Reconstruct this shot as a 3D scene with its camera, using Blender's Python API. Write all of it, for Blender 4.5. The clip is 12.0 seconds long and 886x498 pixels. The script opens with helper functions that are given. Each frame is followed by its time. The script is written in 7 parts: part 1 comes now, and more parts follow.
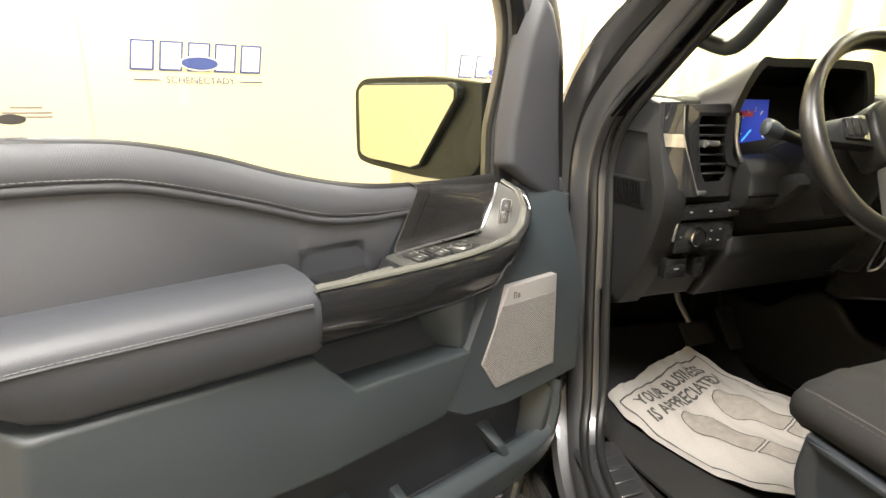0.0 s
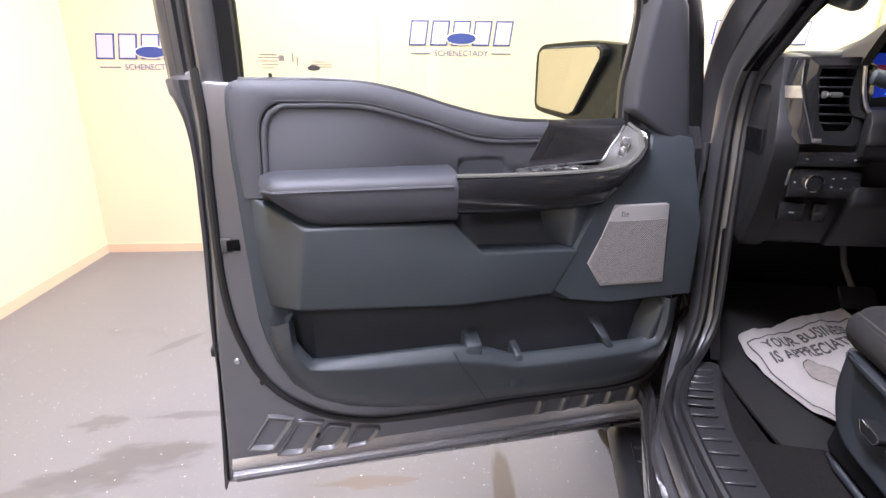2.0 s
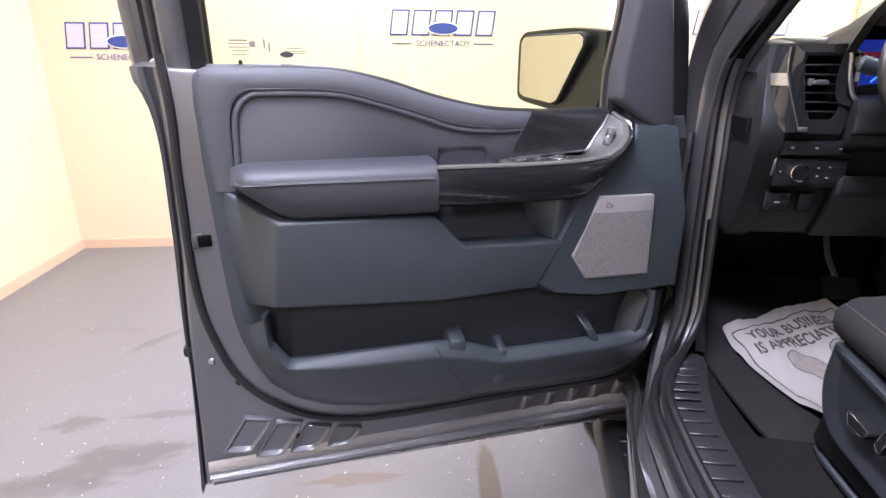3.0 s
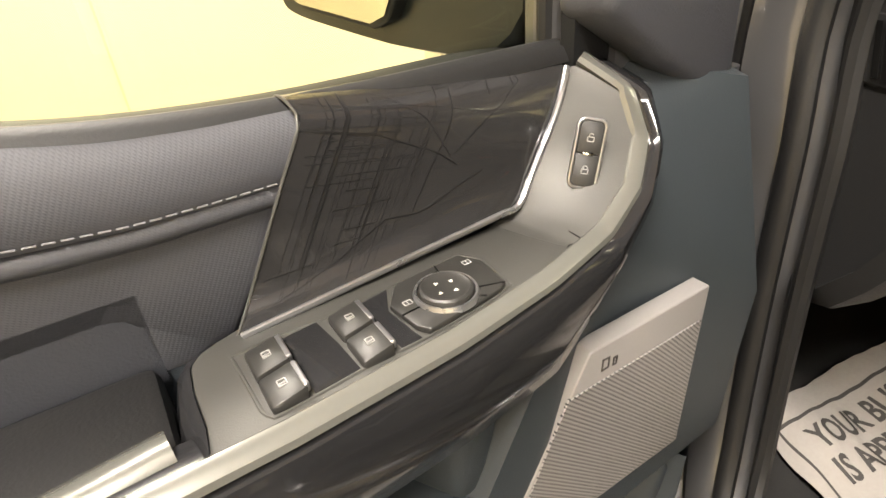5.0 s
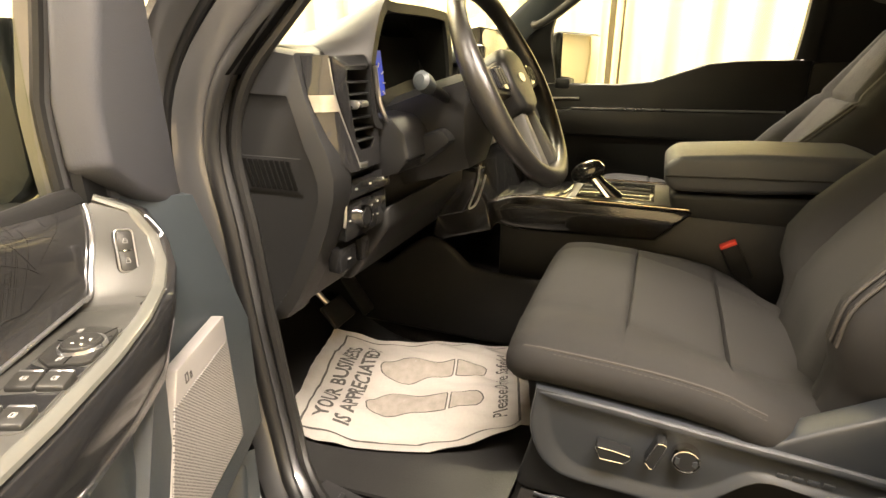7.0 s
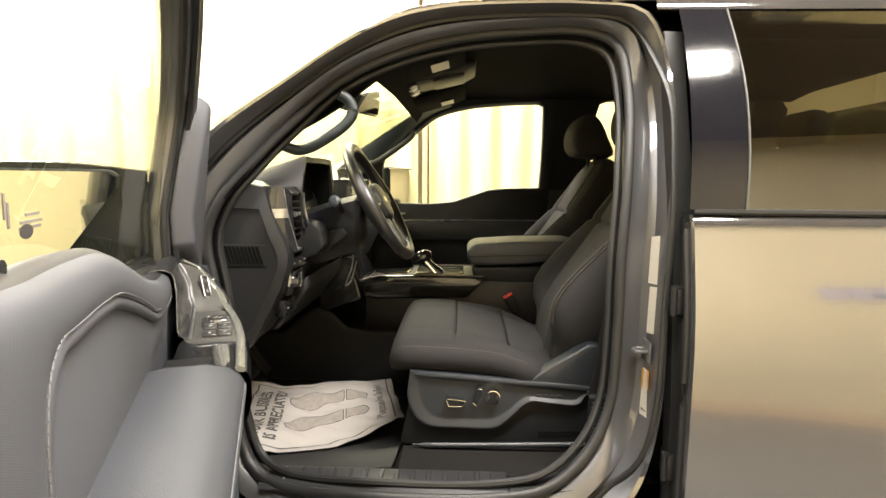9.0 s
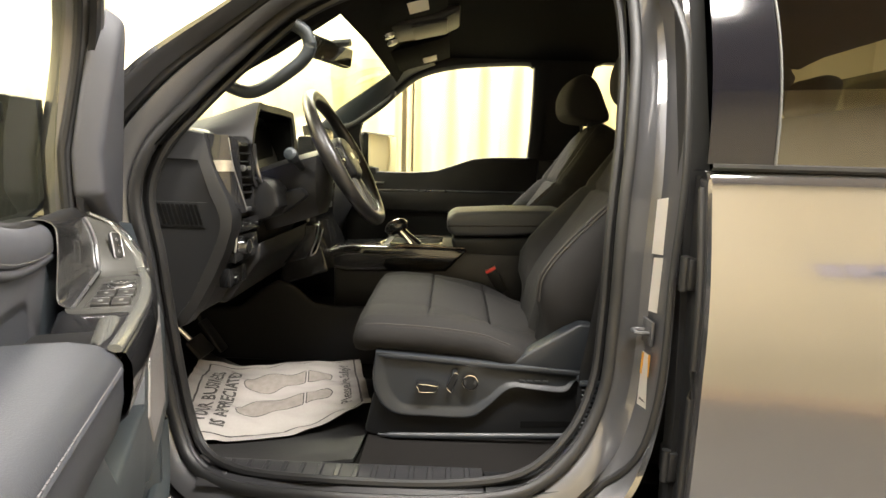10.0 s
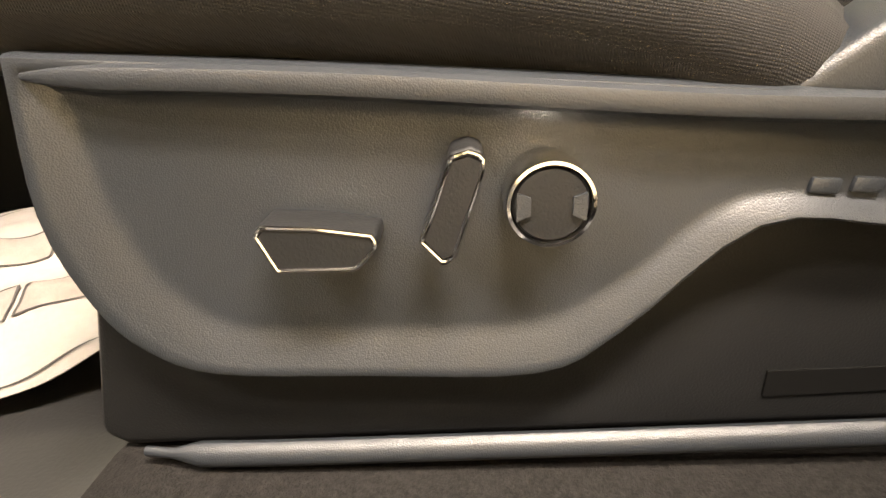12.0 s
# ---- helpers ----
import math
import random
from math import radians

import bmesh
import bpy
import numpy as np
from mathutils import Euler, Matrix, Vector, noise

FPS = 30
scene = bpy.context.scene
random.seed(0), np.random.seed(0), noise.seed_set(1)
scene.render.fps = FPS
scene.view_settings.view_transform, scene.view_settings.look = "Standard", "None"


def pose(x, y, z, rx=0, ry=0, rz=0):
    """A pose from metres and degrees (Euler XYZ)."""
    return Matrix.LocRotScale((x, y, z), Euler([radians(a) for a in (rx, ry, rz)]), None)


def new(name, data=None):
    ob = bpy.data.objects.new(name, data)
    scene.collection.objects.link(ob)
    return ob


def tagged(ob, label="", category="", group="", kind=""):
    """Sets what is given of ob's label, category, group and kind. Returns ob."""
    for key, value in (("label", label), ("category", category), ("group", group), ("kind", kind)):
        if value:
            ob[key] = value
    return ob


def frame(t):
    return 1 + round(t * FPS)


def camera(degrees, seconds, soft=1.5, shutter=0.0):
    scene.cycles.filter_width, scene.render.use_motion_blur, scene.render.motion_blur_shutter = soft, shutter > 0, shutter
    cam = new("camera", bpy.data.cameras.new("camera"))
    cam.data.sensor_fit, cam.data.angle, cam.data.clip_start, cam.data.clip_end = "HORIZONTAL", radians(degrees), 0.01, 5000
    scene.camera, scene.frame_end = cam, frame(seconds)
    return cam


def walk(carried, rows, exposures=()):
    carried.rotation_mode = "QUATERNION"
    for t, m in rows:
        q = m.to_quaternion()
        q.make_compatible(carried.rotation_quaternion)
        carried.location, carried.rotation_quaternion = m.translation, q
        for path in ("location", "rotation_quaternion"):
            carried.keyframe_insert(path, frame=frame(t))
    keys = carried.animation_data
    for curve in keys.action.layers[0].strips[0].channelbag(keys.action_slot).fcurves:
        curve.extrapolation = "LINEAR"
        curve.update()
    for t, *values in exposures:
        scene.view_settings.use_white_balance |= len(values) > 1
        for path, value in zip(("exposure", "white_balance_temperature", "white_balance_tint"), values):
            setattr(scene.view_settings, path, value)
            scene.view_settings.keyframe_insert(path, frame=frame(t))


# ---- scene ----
# ---- camera and its walk ----
cam = camera(78.7, 12.0)
PATH = [
    (0.0, -0.470, -0.256, 1.447, -18.17, -15.59, 0.90),
    (0.5, -0.370, -0.407, 1.428, -3.30, -17.37, 0.76),
    (1.0, -0.312, -0.575, 1.425, 5.34, -18.51, 0.66),
    (1.5, -0.297, -0.636, 1.426, 8.92, -18.44, 0.23),
    (2.0, -0.297, -0.640, 1.421, 8.73, -18.44, 0.32),
    (2.5, -0.293, -0.639, 1.421, 8.60, -19.10, 0.51),
    (3.0, -0.295, -0.608, 1.413, 7.00, -19.24, 0.34),
    (3.5, -0.331, -0.334, 1.407, 0.38, -20.26, -2.30),
    (5.3, -0.220, 0.288, 1.393, -9.29, -33.60, -3.32),
    (5.5, -0.219, 0.287, 1.396, -9.45, -34.17, -2.99),
    (6.0, -0.221, 0.285, 1.396, -15.72, -32.56, -2.52),
    (6.5, -0.279, 0.196, 1.426, -40.56, -26.00, -3.24),
    (7.0, -0.438, 0.096, 1.438, -68.60, -19.26, 0.01),
    (7.6, -0.783, 0.008, 1.457, -79.35, -11.72, 0.68),
    (9.5, -1.054, 0.103, 1.452, -88.97, -7.27, 0.57),
    (10.0, -0.880, 0.061, 1.400, -89.21, -8.94, 1.72),
    (10.5, -0.471, 0.007, 1.260, -89.49, -13.52, 3.22),
    (11.0, -0.122, 0.041, 1.076, -89.97, -18.10, -1.27),
    (11.5, 0.001, 0.047, 1.020, -87.60, -23.11, -2.67),
    (12.0, 0.017, 0.046, 1.006, -88.40, -22.53, -1.64),
]
EXPOSURES = [(0.0, 0.16, 6400, 10), (1.0, 0.0, 6300, 12), (1.6, -0.15, 6300, 13), (2.0, -0.24, 5450, 25), (2.5, -0.20, 5300, 28), (3.0, -0.33, 5300, 27), (3.5, -0.08, 5000, 26), (3.7, 0.0, 5200, 25), (5.3, 0.05, 6900, 12), (6.2, 0.16, 6700, 12), (6.5, 0.34, 6900, 16), (7.0, 0.60, 7500, 14), (7.6, 0.50, 7400, 13), (9.5, 0.02, 6400, 10), (10.0, 0.05, 6400, 11), (10.5, 0.40, 7300, 14), (11.0, 1.12, 7200, 15), (11.5, 1.28, 7500, 16), (12.0, 1.15, 7500, 16)]
walk(cam, [(t, pose(x, y, z) @ pose(0, 0, 0, 0, 0, yaw) @ pose(0, 0, 0, 90 + pitch) @ pose(0, 0, 0, 0, 0, roll))
           for t, x, y, z, yaw, pitch, roll in PATH], EXPOSURES)

# ---- world and lights ----
ROOM = pose(-3.60, 3.04, 0, 0, 0, 12.5)  # room corner; its x runs along the front wall, its -y along the side wall
world = bpy.data.worlds.new("world")
world.use_nodes = True
world.node_tree.nodes["Background"].inputs[0].default_value = (0.9, 0.85, 0.7, 1)
world.node_tree.nodes["Background"].inputs[1].default_value = 0.05
scene.world = world
LAMP_COLOUR = (1.0, 0.95, 0.87)


def room_lamp(x, y, z, sx, sy, watts):
    lamp = bpy.data.lights.new("ceiling_lamp", "AREA")
    lamp.shape, lamp.size, lamp.size_y, lamp.energy, lamp.color = "RECTANGLE", sx, sy, watts, LAMP_COLOUR
    ob = new("ceiling_lamp", lamp)
    ob.matrix_world = ROOM @ pose(x, -y, z)
    return ob


for lx, ly, w in ((2.03, 1.2, 190), (2.03, 4.05, 260), (2.03, 7.4, 210), (5.6, 1.0, 262), (5.9, 3.4, 225), (5.9, 5.8, 205)):
    room_lamp(lx, ly, 3.35, 0.30, 1.5, w)

# ---- materials ----


def mat(name, colour, rough=0.5, metal=0.0, vary=0.08, scale=6.0, bump=0.0, bscale=400.0, coat=0.0, spec=0.5, wear=0.0, aniso=None):
    """A surface with variation at two scales: soft stains and fine grain, with relief from the grain."""
    m = bpy.data.materials.new(name)
    m.use_nodes = True
    nt = m.node_tree
    b = nt.nodes["Principled BSDF"]
    b.inputs["Metallic"].default_value, b.inputs["Roughness"].default_value = metal, rough
    b.inputs["Coat Weight"].default_value, b.inputs["Specular IOR Level"].default_value = coat, spec
    b.inputs["Coat Roughness"].default_value = 0.04
    co = nt.nodes.new("ShaderNodeTexCoord")
    n1 = nt.nodes.new("ShaderNodeTexNoise")
    n1.inputs["Scale"].default_value, n1.inputs["Detail"].default_value = scale, 5
    n2 = nt.nodes.new("ShaderNodeTexNoise")
    n2.inputs["Scale"].default_value, n2.inputs["Detail"].default_value = bscale, 2
    for n in (n1, n2):
        nt.links.new(co.outputs["Object"], n.inputs["Vector"])
    mx = nt.nodes.new("ShaderNodeMix")
    mx.data_type = "FLOAT"
    mx.inputs[0].default_value = 0.35
    nt.links.new(n1.outputs["Fac"], mx.inputs[2])
    nt.links.new(n2.outputs["Fac"], mx.inputs[3])
    ramp = nt.nodes.new("ShaderNodeValToRGB")
    c = colour
    ramp.color_ramp.elements[0].position, ramp.color_ramp.elements[1].position = 0.3, 0.7
    ramp.color_ramp.elements[0].color = (*[v * (1 - vary) for v in c], 1)
    ramp.color_ramp.elements[1].color = (*[min(1, v * (1 + vary)) for v in c], 1)
    nt.links.new(mx.outputs[0], ramp.inputs["Fac"])
    nt.links.new(ramp.outputs["Color"], b.inputs["Base Color"])
    rr = nt.nodes.new("ShaderNodeMapRange")
    rr.inputs["To Min"].default_value, rr.inputs["To Max"].default_value = max(0.02, rough * (0.9 - wear)), min(1, rough * (1.1 + wear))
    nt.links.new(n1.outputs["Fac"], rr.inputs["Value"])
    nt.links.new(rr.outputs["Result"], b.inputs["Roughness"])
    if bump:
        bp = nt.nodes.new("ShaderNodeBump")
        bp.inputs["Strength"].default_value, bp.inputs["Distance"].default_value = bump, 0.0008
        nt.links.new(n2.outputs["Fac"], bp.inputs["Height"])
        nt.links.new(bp.outputs["Normal"], b.inputs["Normal"])
    return m


def weave(m, scale, strength, tilt=45.0):
    """Adds a woven relief of two crossing waves to a surface."""
    nt = m.node_tree
    b = nt.nodes["Principled BSDF"]
    co = nt.nodes.new("ShaderNodeTexCoord")
    parts_ = []
    for a in (tilt, -tilt):
        mp = nt.nodes.new("ShaderNodeMapping")
        mp.inputs["Rotation"].default_value = (radians(a), radians(a), radians(a))
        w = nt.nodes.new("ShaderNodeTexWave")
        w.inputs["Scale"].default_value, w.inputs["Distortion"].default_value = scale, 0.6
        nt.links.new(co.outputs["Object"], mp.inputs["Vector"])
        nt.links.new(mp.outputs["Vector"], w.inputs["Vector"])
        parts_.append(w)
    mul = nt.nodes.new("ShaderNodeMath")
    mul.operation = "MULTIPLY"
    nt.links.new(parts_[0].outputs["Fac"], mul.inputs[0])
    nt.links.new(parts_[1].outputs["Fac"], mul.inputs[1])
    bp = nt.nodes.new("ShaderNodeBump")
    bp.inputs["Strength"].default_value, bp.inputs["Distance"].default_value = strength, 0.001
    nt.links.new(mul.outputs[0], bp.inputs["Height"])
    nt.links.new(bp.outputs["Normal"], b.inputs["Normal"])
    return m


def pebble(m, scale, strength, uneven=1.0):
    """Adds a small even pebbled relief to a surface."""
    nt = m.node_tree
    v = nt.nodes.new("ShaderNodeTexVoronoi")
    v.inputs["Scale"].default_value, v.inputs["Randomness"].default_value = scale, uneven
    bp = nt.nodes.new("ShaderNodeBump")
    bp.inputs["Strength"].default_value, bp.inputs["Distance"].default_value = strength, 0.0008
    bp.invert = True
    nt.links.new(nt.nodes["Texture Coordinate"].outputs["Object"], v.inputs["Vector"])
    nt.links.new(v.outputs["Distance"], bp.inputs["Height"])
    nt.links.new(bp.outputs["Normal"], nt.nodes["Principled BSDF"].inputs["Normal"])
    return m


def twill(m, scale, strength):
    """Adds slanting woven ribs crossed by finer threads."""
    nt = m.node_tree
    mul = nt.nodes.new("ShaderNodeMath")
    mul.operation = "MULTIPLY"
    for k, (turn, size) in enumerate(((28.0, scale), (-58.0, scale * 1.7))):
        mp = nt.nodes.new("ShaderNodeMapping")
        mp.inputs["Rotation"].default_value = (0, radians(turn), 0)
        w = nt.nodes.new("ShaderNodeTexWave")
        w.inputs["Scale"].default_value, w.inputs["Distortion"].default_value = size, 0.4
        nt.links.new(nt.nodes["Texture Coordinate"].outputs["Object"], mp.inputs["Vector"])
        nt.links.new(mp.outputs["Vector"], w.inputs["Vector"])
        nt.links.new(w.outputs["Fac"], mul.inputs[k])
    bp = nt.nodes.new("ShaderNodeBump")
    bp.inputs["Strength"].default_value, bp.inputs["Distance"].default_value = strength, 0.001
    nt.links.new(mul.outputs[0], bp.inputs["Height"])
    nt.links.new(bp.outputs["Normal"], nt.nodes["Principled BSDF"].inputs["Normal"])
    return m


def glass(name, tint, rough=0.0, sheen=0.06):
    m = bpy.data.materials.new(name)
    m.use_nodes = True
    nt = m.node_tree
    nt.nodes.remove(nt.nodes["Principled BSDF"])
    out = nt.nodes["Material Output"]
    t, g, mx, lw, pw, fr = (nt.nodes.new(k) for k in ("ShaderNodeBsdfTransparent", "ShaderNodeBsdfGlossy", "ShaderNodeMixShader", "ShaderNodeLayerWeight", "ShaderNodeMath", "ShaderNodeMath"))
    t.inputs["Color"].default_value, g.inputs["Roughness"].default_value = (*tint, 1), rough
    lw.inputs["Blend"].default_value = 0.5
    pw.operation, fr.operation = "POWER", "MULTIPLY_ADD"
    pw.inputs[1].default_value, fr.inputs[1].default_value, fr.inputs[2].default_value = 5.0, 0.88, sheen
    nt.links.new(lw.outputs["Facing"], pw.inputs[0])
    nt.links.new(pw.outputs[0], fr.inputs[0])
    nt.links.new(fr.outputs[0], mx.inputs[0])
    nt.links.new(t.outputs[0], mx.inputs[1])
    nt.links.new(g.outputs[0], mx.inputs[2])
    nt.links.new(mx.outputs[0], out.inputs["Surface"])
    return m


def glow(name, colour, strength):
    m = bpy.data.materials.new(name)
    m.use_nodes = True
    b = m.node_tree.nodes["Principled BSDF"]
    b.inputs["Base Color"].default_value = (*colour, 1)
    b.inputs["Emission Color"].default_value, b.inputs["Emission Strength"].default_value = (*colour, 1), strength
    return m


M_WALL = mat("cream wall paint", (0.66, 0.565, 0.370), 0.55, vary=0.03, scale=0.8, bump=0.05, bscale=90)
M_CURTAIN = mat("cream curtain cloth", (0.72, 0.635, 0.42), 0.8, vary=0.06, scale=2, bump=0.1, bscale=300)
M_CEIL = mat("brown ceiling", (0.16, 0.12, 0.09), 0.8, vary=0.15, scale=1.5)
M_BASE = mat("tan wall base", (0.62, 0.45, 0.29), 0.5, vary=0.05, scale=3)
M_PAINT = mat("dark grey metallic car paint", (0.235, 0.233, 0.235), 0.11, 0.9, vary=0.05, scale=3, bscale=1500, coat=1.0)
# one car paint in lighter and darker copies: light and shade put into colour
M_SHELL = mat("satin grey copy of the paint, lit inner door", (0.150, 0.152, 0.162), 0.34, 0.65, vary=0.06, scale=8, bscale=1500, coat=0.35)
M_LIT_LEDGE = mat("silver-grey copy of the paint, lit lower door edge", (0.34, 0.34, 0.36), 0.26, 0.75, vary=0.08, scale=8, bscale=1500, coat=0.6)
M_JAMB = mat("dark grey copy of the paint, darker jambs", (0.105, 0.105, 0.110), 0.40, 0.6, vary=0.08, scale=8, bscale=1500, coat=0.9)
M_TRIM = mat("blue-grey moulded plastic", (0.0305, 0.0375, 0.0430), 0.48, vary=0.10, scale=5, bump=0.35, bscale=900, wear=0.1)
M_SOFT = mat("dark grey soft-touch vinyl", (0.035, 0.0375, 0.0445), 0.55, vary=0.06, scale=5, bump=0.35, bscale=700)
M_CLOTHV = twill(mat("dark grey woven vinyl", (0.060, 0.0625, 0.072), 0.60, vary=0.10, scale=6, bscale=700), 150, 0.13)
M_SAIL = mat("dark grey grained plastic sail", (0.056, 0.058, 0.068), 0.58, vary=0.06, scale=5, bump=0.35, bscale=700)
# darker copy of the door trim plastic for pocket and recess insides
M_LINING = mat("darker slate copy of the trim plastic", (0.0155, 0.0172, 0.0215), 0.55, vary=0.12, scale=6, bump=0.3, bscale=800, spec=0.4)
M_BLACK = mat("black moulded plastic", (0.0085, 0.0088, 0.0094), 0.50, vary=0.14, scale=6, bump=0.3, bscale=800, spec=0.24)
M_DASH = mat("charcoal dash plastic", (0.0145, 0.0148, 0.0158), 0.46, vary=0.16, scale=5, bump=0.3, bscale=800, spec=0.34)
M_PIANO = mat("gloss black plastic", (0.016, 0.016, 0.017), 0.15, vary=0.2, scale=6, coat=0.45, wear=0.1)
M_KEY = mat("satin charcoal switch plastic", (0.026, 0.0255, 0.024), 0.34, vary=0.10, scale=30, bump=0.15, bscale=1500, spec=0.5)
M_CAPGLOSS = mat("polished black pillar cap", (0.006, 0.006, 0.008), 0.10, vary=0.1, scale=6, spec=0.4)
M_GLOSSHOUSING = mat("semi-gloss black housing", (0.010, 0.0115, 0.012), 0.30, vary=0.1, scale=6, spec=0.45)
M_PEWTER = mat("satin dark pewter plastic", (0.068, 0.067, 0.062), 0.46, 0.30, vary=0.08, scale=8, bump=0.2, bscale=1500, spec=0.30)
# pewter copy with its colour raised for the handle rim's bright highlight
M_RIM = mat("polished pewter lightened for rim highlight", (0.21, 0.21, 0.19), 0.24, 0.6, vary=0.05, scale=8)
M_CHROME = mat("chrome", (0.72, 0.72, 0.72), 0.10, 1.0, vary=0.04, scale=20)
M_SATIN = mat("satin silver", (0.45, 0.45, 0.46), 0.28, 0.9, vary=0.05, scale=20)
M_BRUSHED = mat("brushed silver band", (0.50, 0.48, 0.44), 0.36, 0.8, vary=0.25, scale=60, bump=0.2, bscale=900)
M_RUBBER = mat("black rubber seal", (0.0075, 0.0075, 0.0078), 0.55, vary=0.2, scale=10, bump=0.2, bscale=500)
M_FABRIC = weave(mat("charcoal seat cloth", (0.0185, 0.0178, 0.0176), 0.85, vary=0.16, scale=7, bscale=900, spec=0.25), 330, 0.35)
M_FABRIC2 = weave(mat("dark grey seat side cloth", (0.046, 0.042, 0.039), 0.8, vary=0.12, scale=7, bscale=900, spec=0.25), 330, 0.30)
M_CARPET = mat("dark brown-black carpet", (0.0105, 0.0096, 0.0090), 0.95, vary=0.75, scale=330, bump=1.0, bscale=700, spec=0.1)
M_MAT = mat("black rubber floor mat", (0.016, 0.0158, 0.0156), 0.50, vary=0.22, scale=9, bump=0.35, bscale=300)
M_PAPER = mat("white paper", (0.262, 0.243, 0.228), 0.8, vary=0.08, scale=9, bump=0.15, bscale=200)
M_INK = mat("black ink", (0.035, 0.032, 0.030), 0.7, vary=0.1)
M_INKGREY = mat("grey print", (0.19, 0.170, 0.152), 0.8, vary=0.22, scale=60, bscale=900)
M_SHIELD = pebble(mat("dark grey grained plastic", (0.0165, 0.0192, 0.0230), 0.40, vary=0.10, scale=6, bscale=900, spec=0.5), 1300, 0.22)
M_MAP = mat("satin black-brown trim", (0.055, 0.054, 0.055), 0.20, 0.6, vary=0.10, scale=8, bscale=900, coat=0.5)
# near-black that paints in the darkness inside slots, holes and the hood
M_VOID = mat("near-black for unlit openings and display", (0.004, 0.004, 0.004), 0.9, vary=0.1, spec=0.05)
M_ETCH = mat("dull dark etching", (0.012, 0.012, 0.012), 0.6, vary=0.1, spec=0.1)
M_PRINT = mat("grey switch print", (0.30, 0.30, 0.29), 0.6, vary=0.05)
M_HEAD = mat("black headliner cloth", (0.006, 0.006, 0.0064), 0.95, vary=0.2, scale=10, bump=0.5, bscale=500, spec=0.05)
M_THREAD = mat("light grey thread", (0.12, 0.118, 0.122), 0.7, vary=0.15)
M_GRILLE = mat("silver speaker plate", (0.25, 0.237, 0.232), 0.45, 0.15, vary=0.04, scale=10)
M_LABEL = mat("white label", (0.78, 0.74, 0.66), 0.45, vary=0.04)
M_ORANGE = mat("orange label", (0.80, 0.42, 0.04), 0.45, vary=0.05)
M_RED = mat("red buckle button", (0.75, 0.06, 0.04), 0.4, vary=0.05)
M_BLUE = mat("deep blue sign paint", (0.03, 0.05, 0.22), 0.5, vary=0.05)
M_LILAC = mat("pale lilac sign paint", (0.50, 0.47, 0.58), 0.5, vary=0.04)
M_TREAD = mat("black ribbed plastic tread", (0.020, 0.020, 0.0215), 0.42, vary=0.15, scale=9, bump=0.3, bscale=500)
M_MIRROR = mat("mirror", (0.62, 0.62, 0.58), 0.02, 1.0, vary=0.01)
M_GLASS = glass("clear window glass", (0.88, 0.92, 0.77))
M_SCREENGLASS = glass("shaded windscreen glass", (0.80, 0.82, 0.66))
M_TINT = glass("dark privacy glass", (0.26, 0.27, 0.20), 0.0, 0.12)
M_SCREEN = glow("blue instrument display", (0.02, 0.05, 0.45), 0.40)
M_NEEDLE = glow("light blue display marks", (0.10, 0.45, 0.95), 1.0)
M_SCREENRED = glow("dark red display field", (0.25, 0.02, 0.05), 0.30)
M_LAMP = glow("lamp diffuser", (1.0, 0.93, 0.78), 6.0)


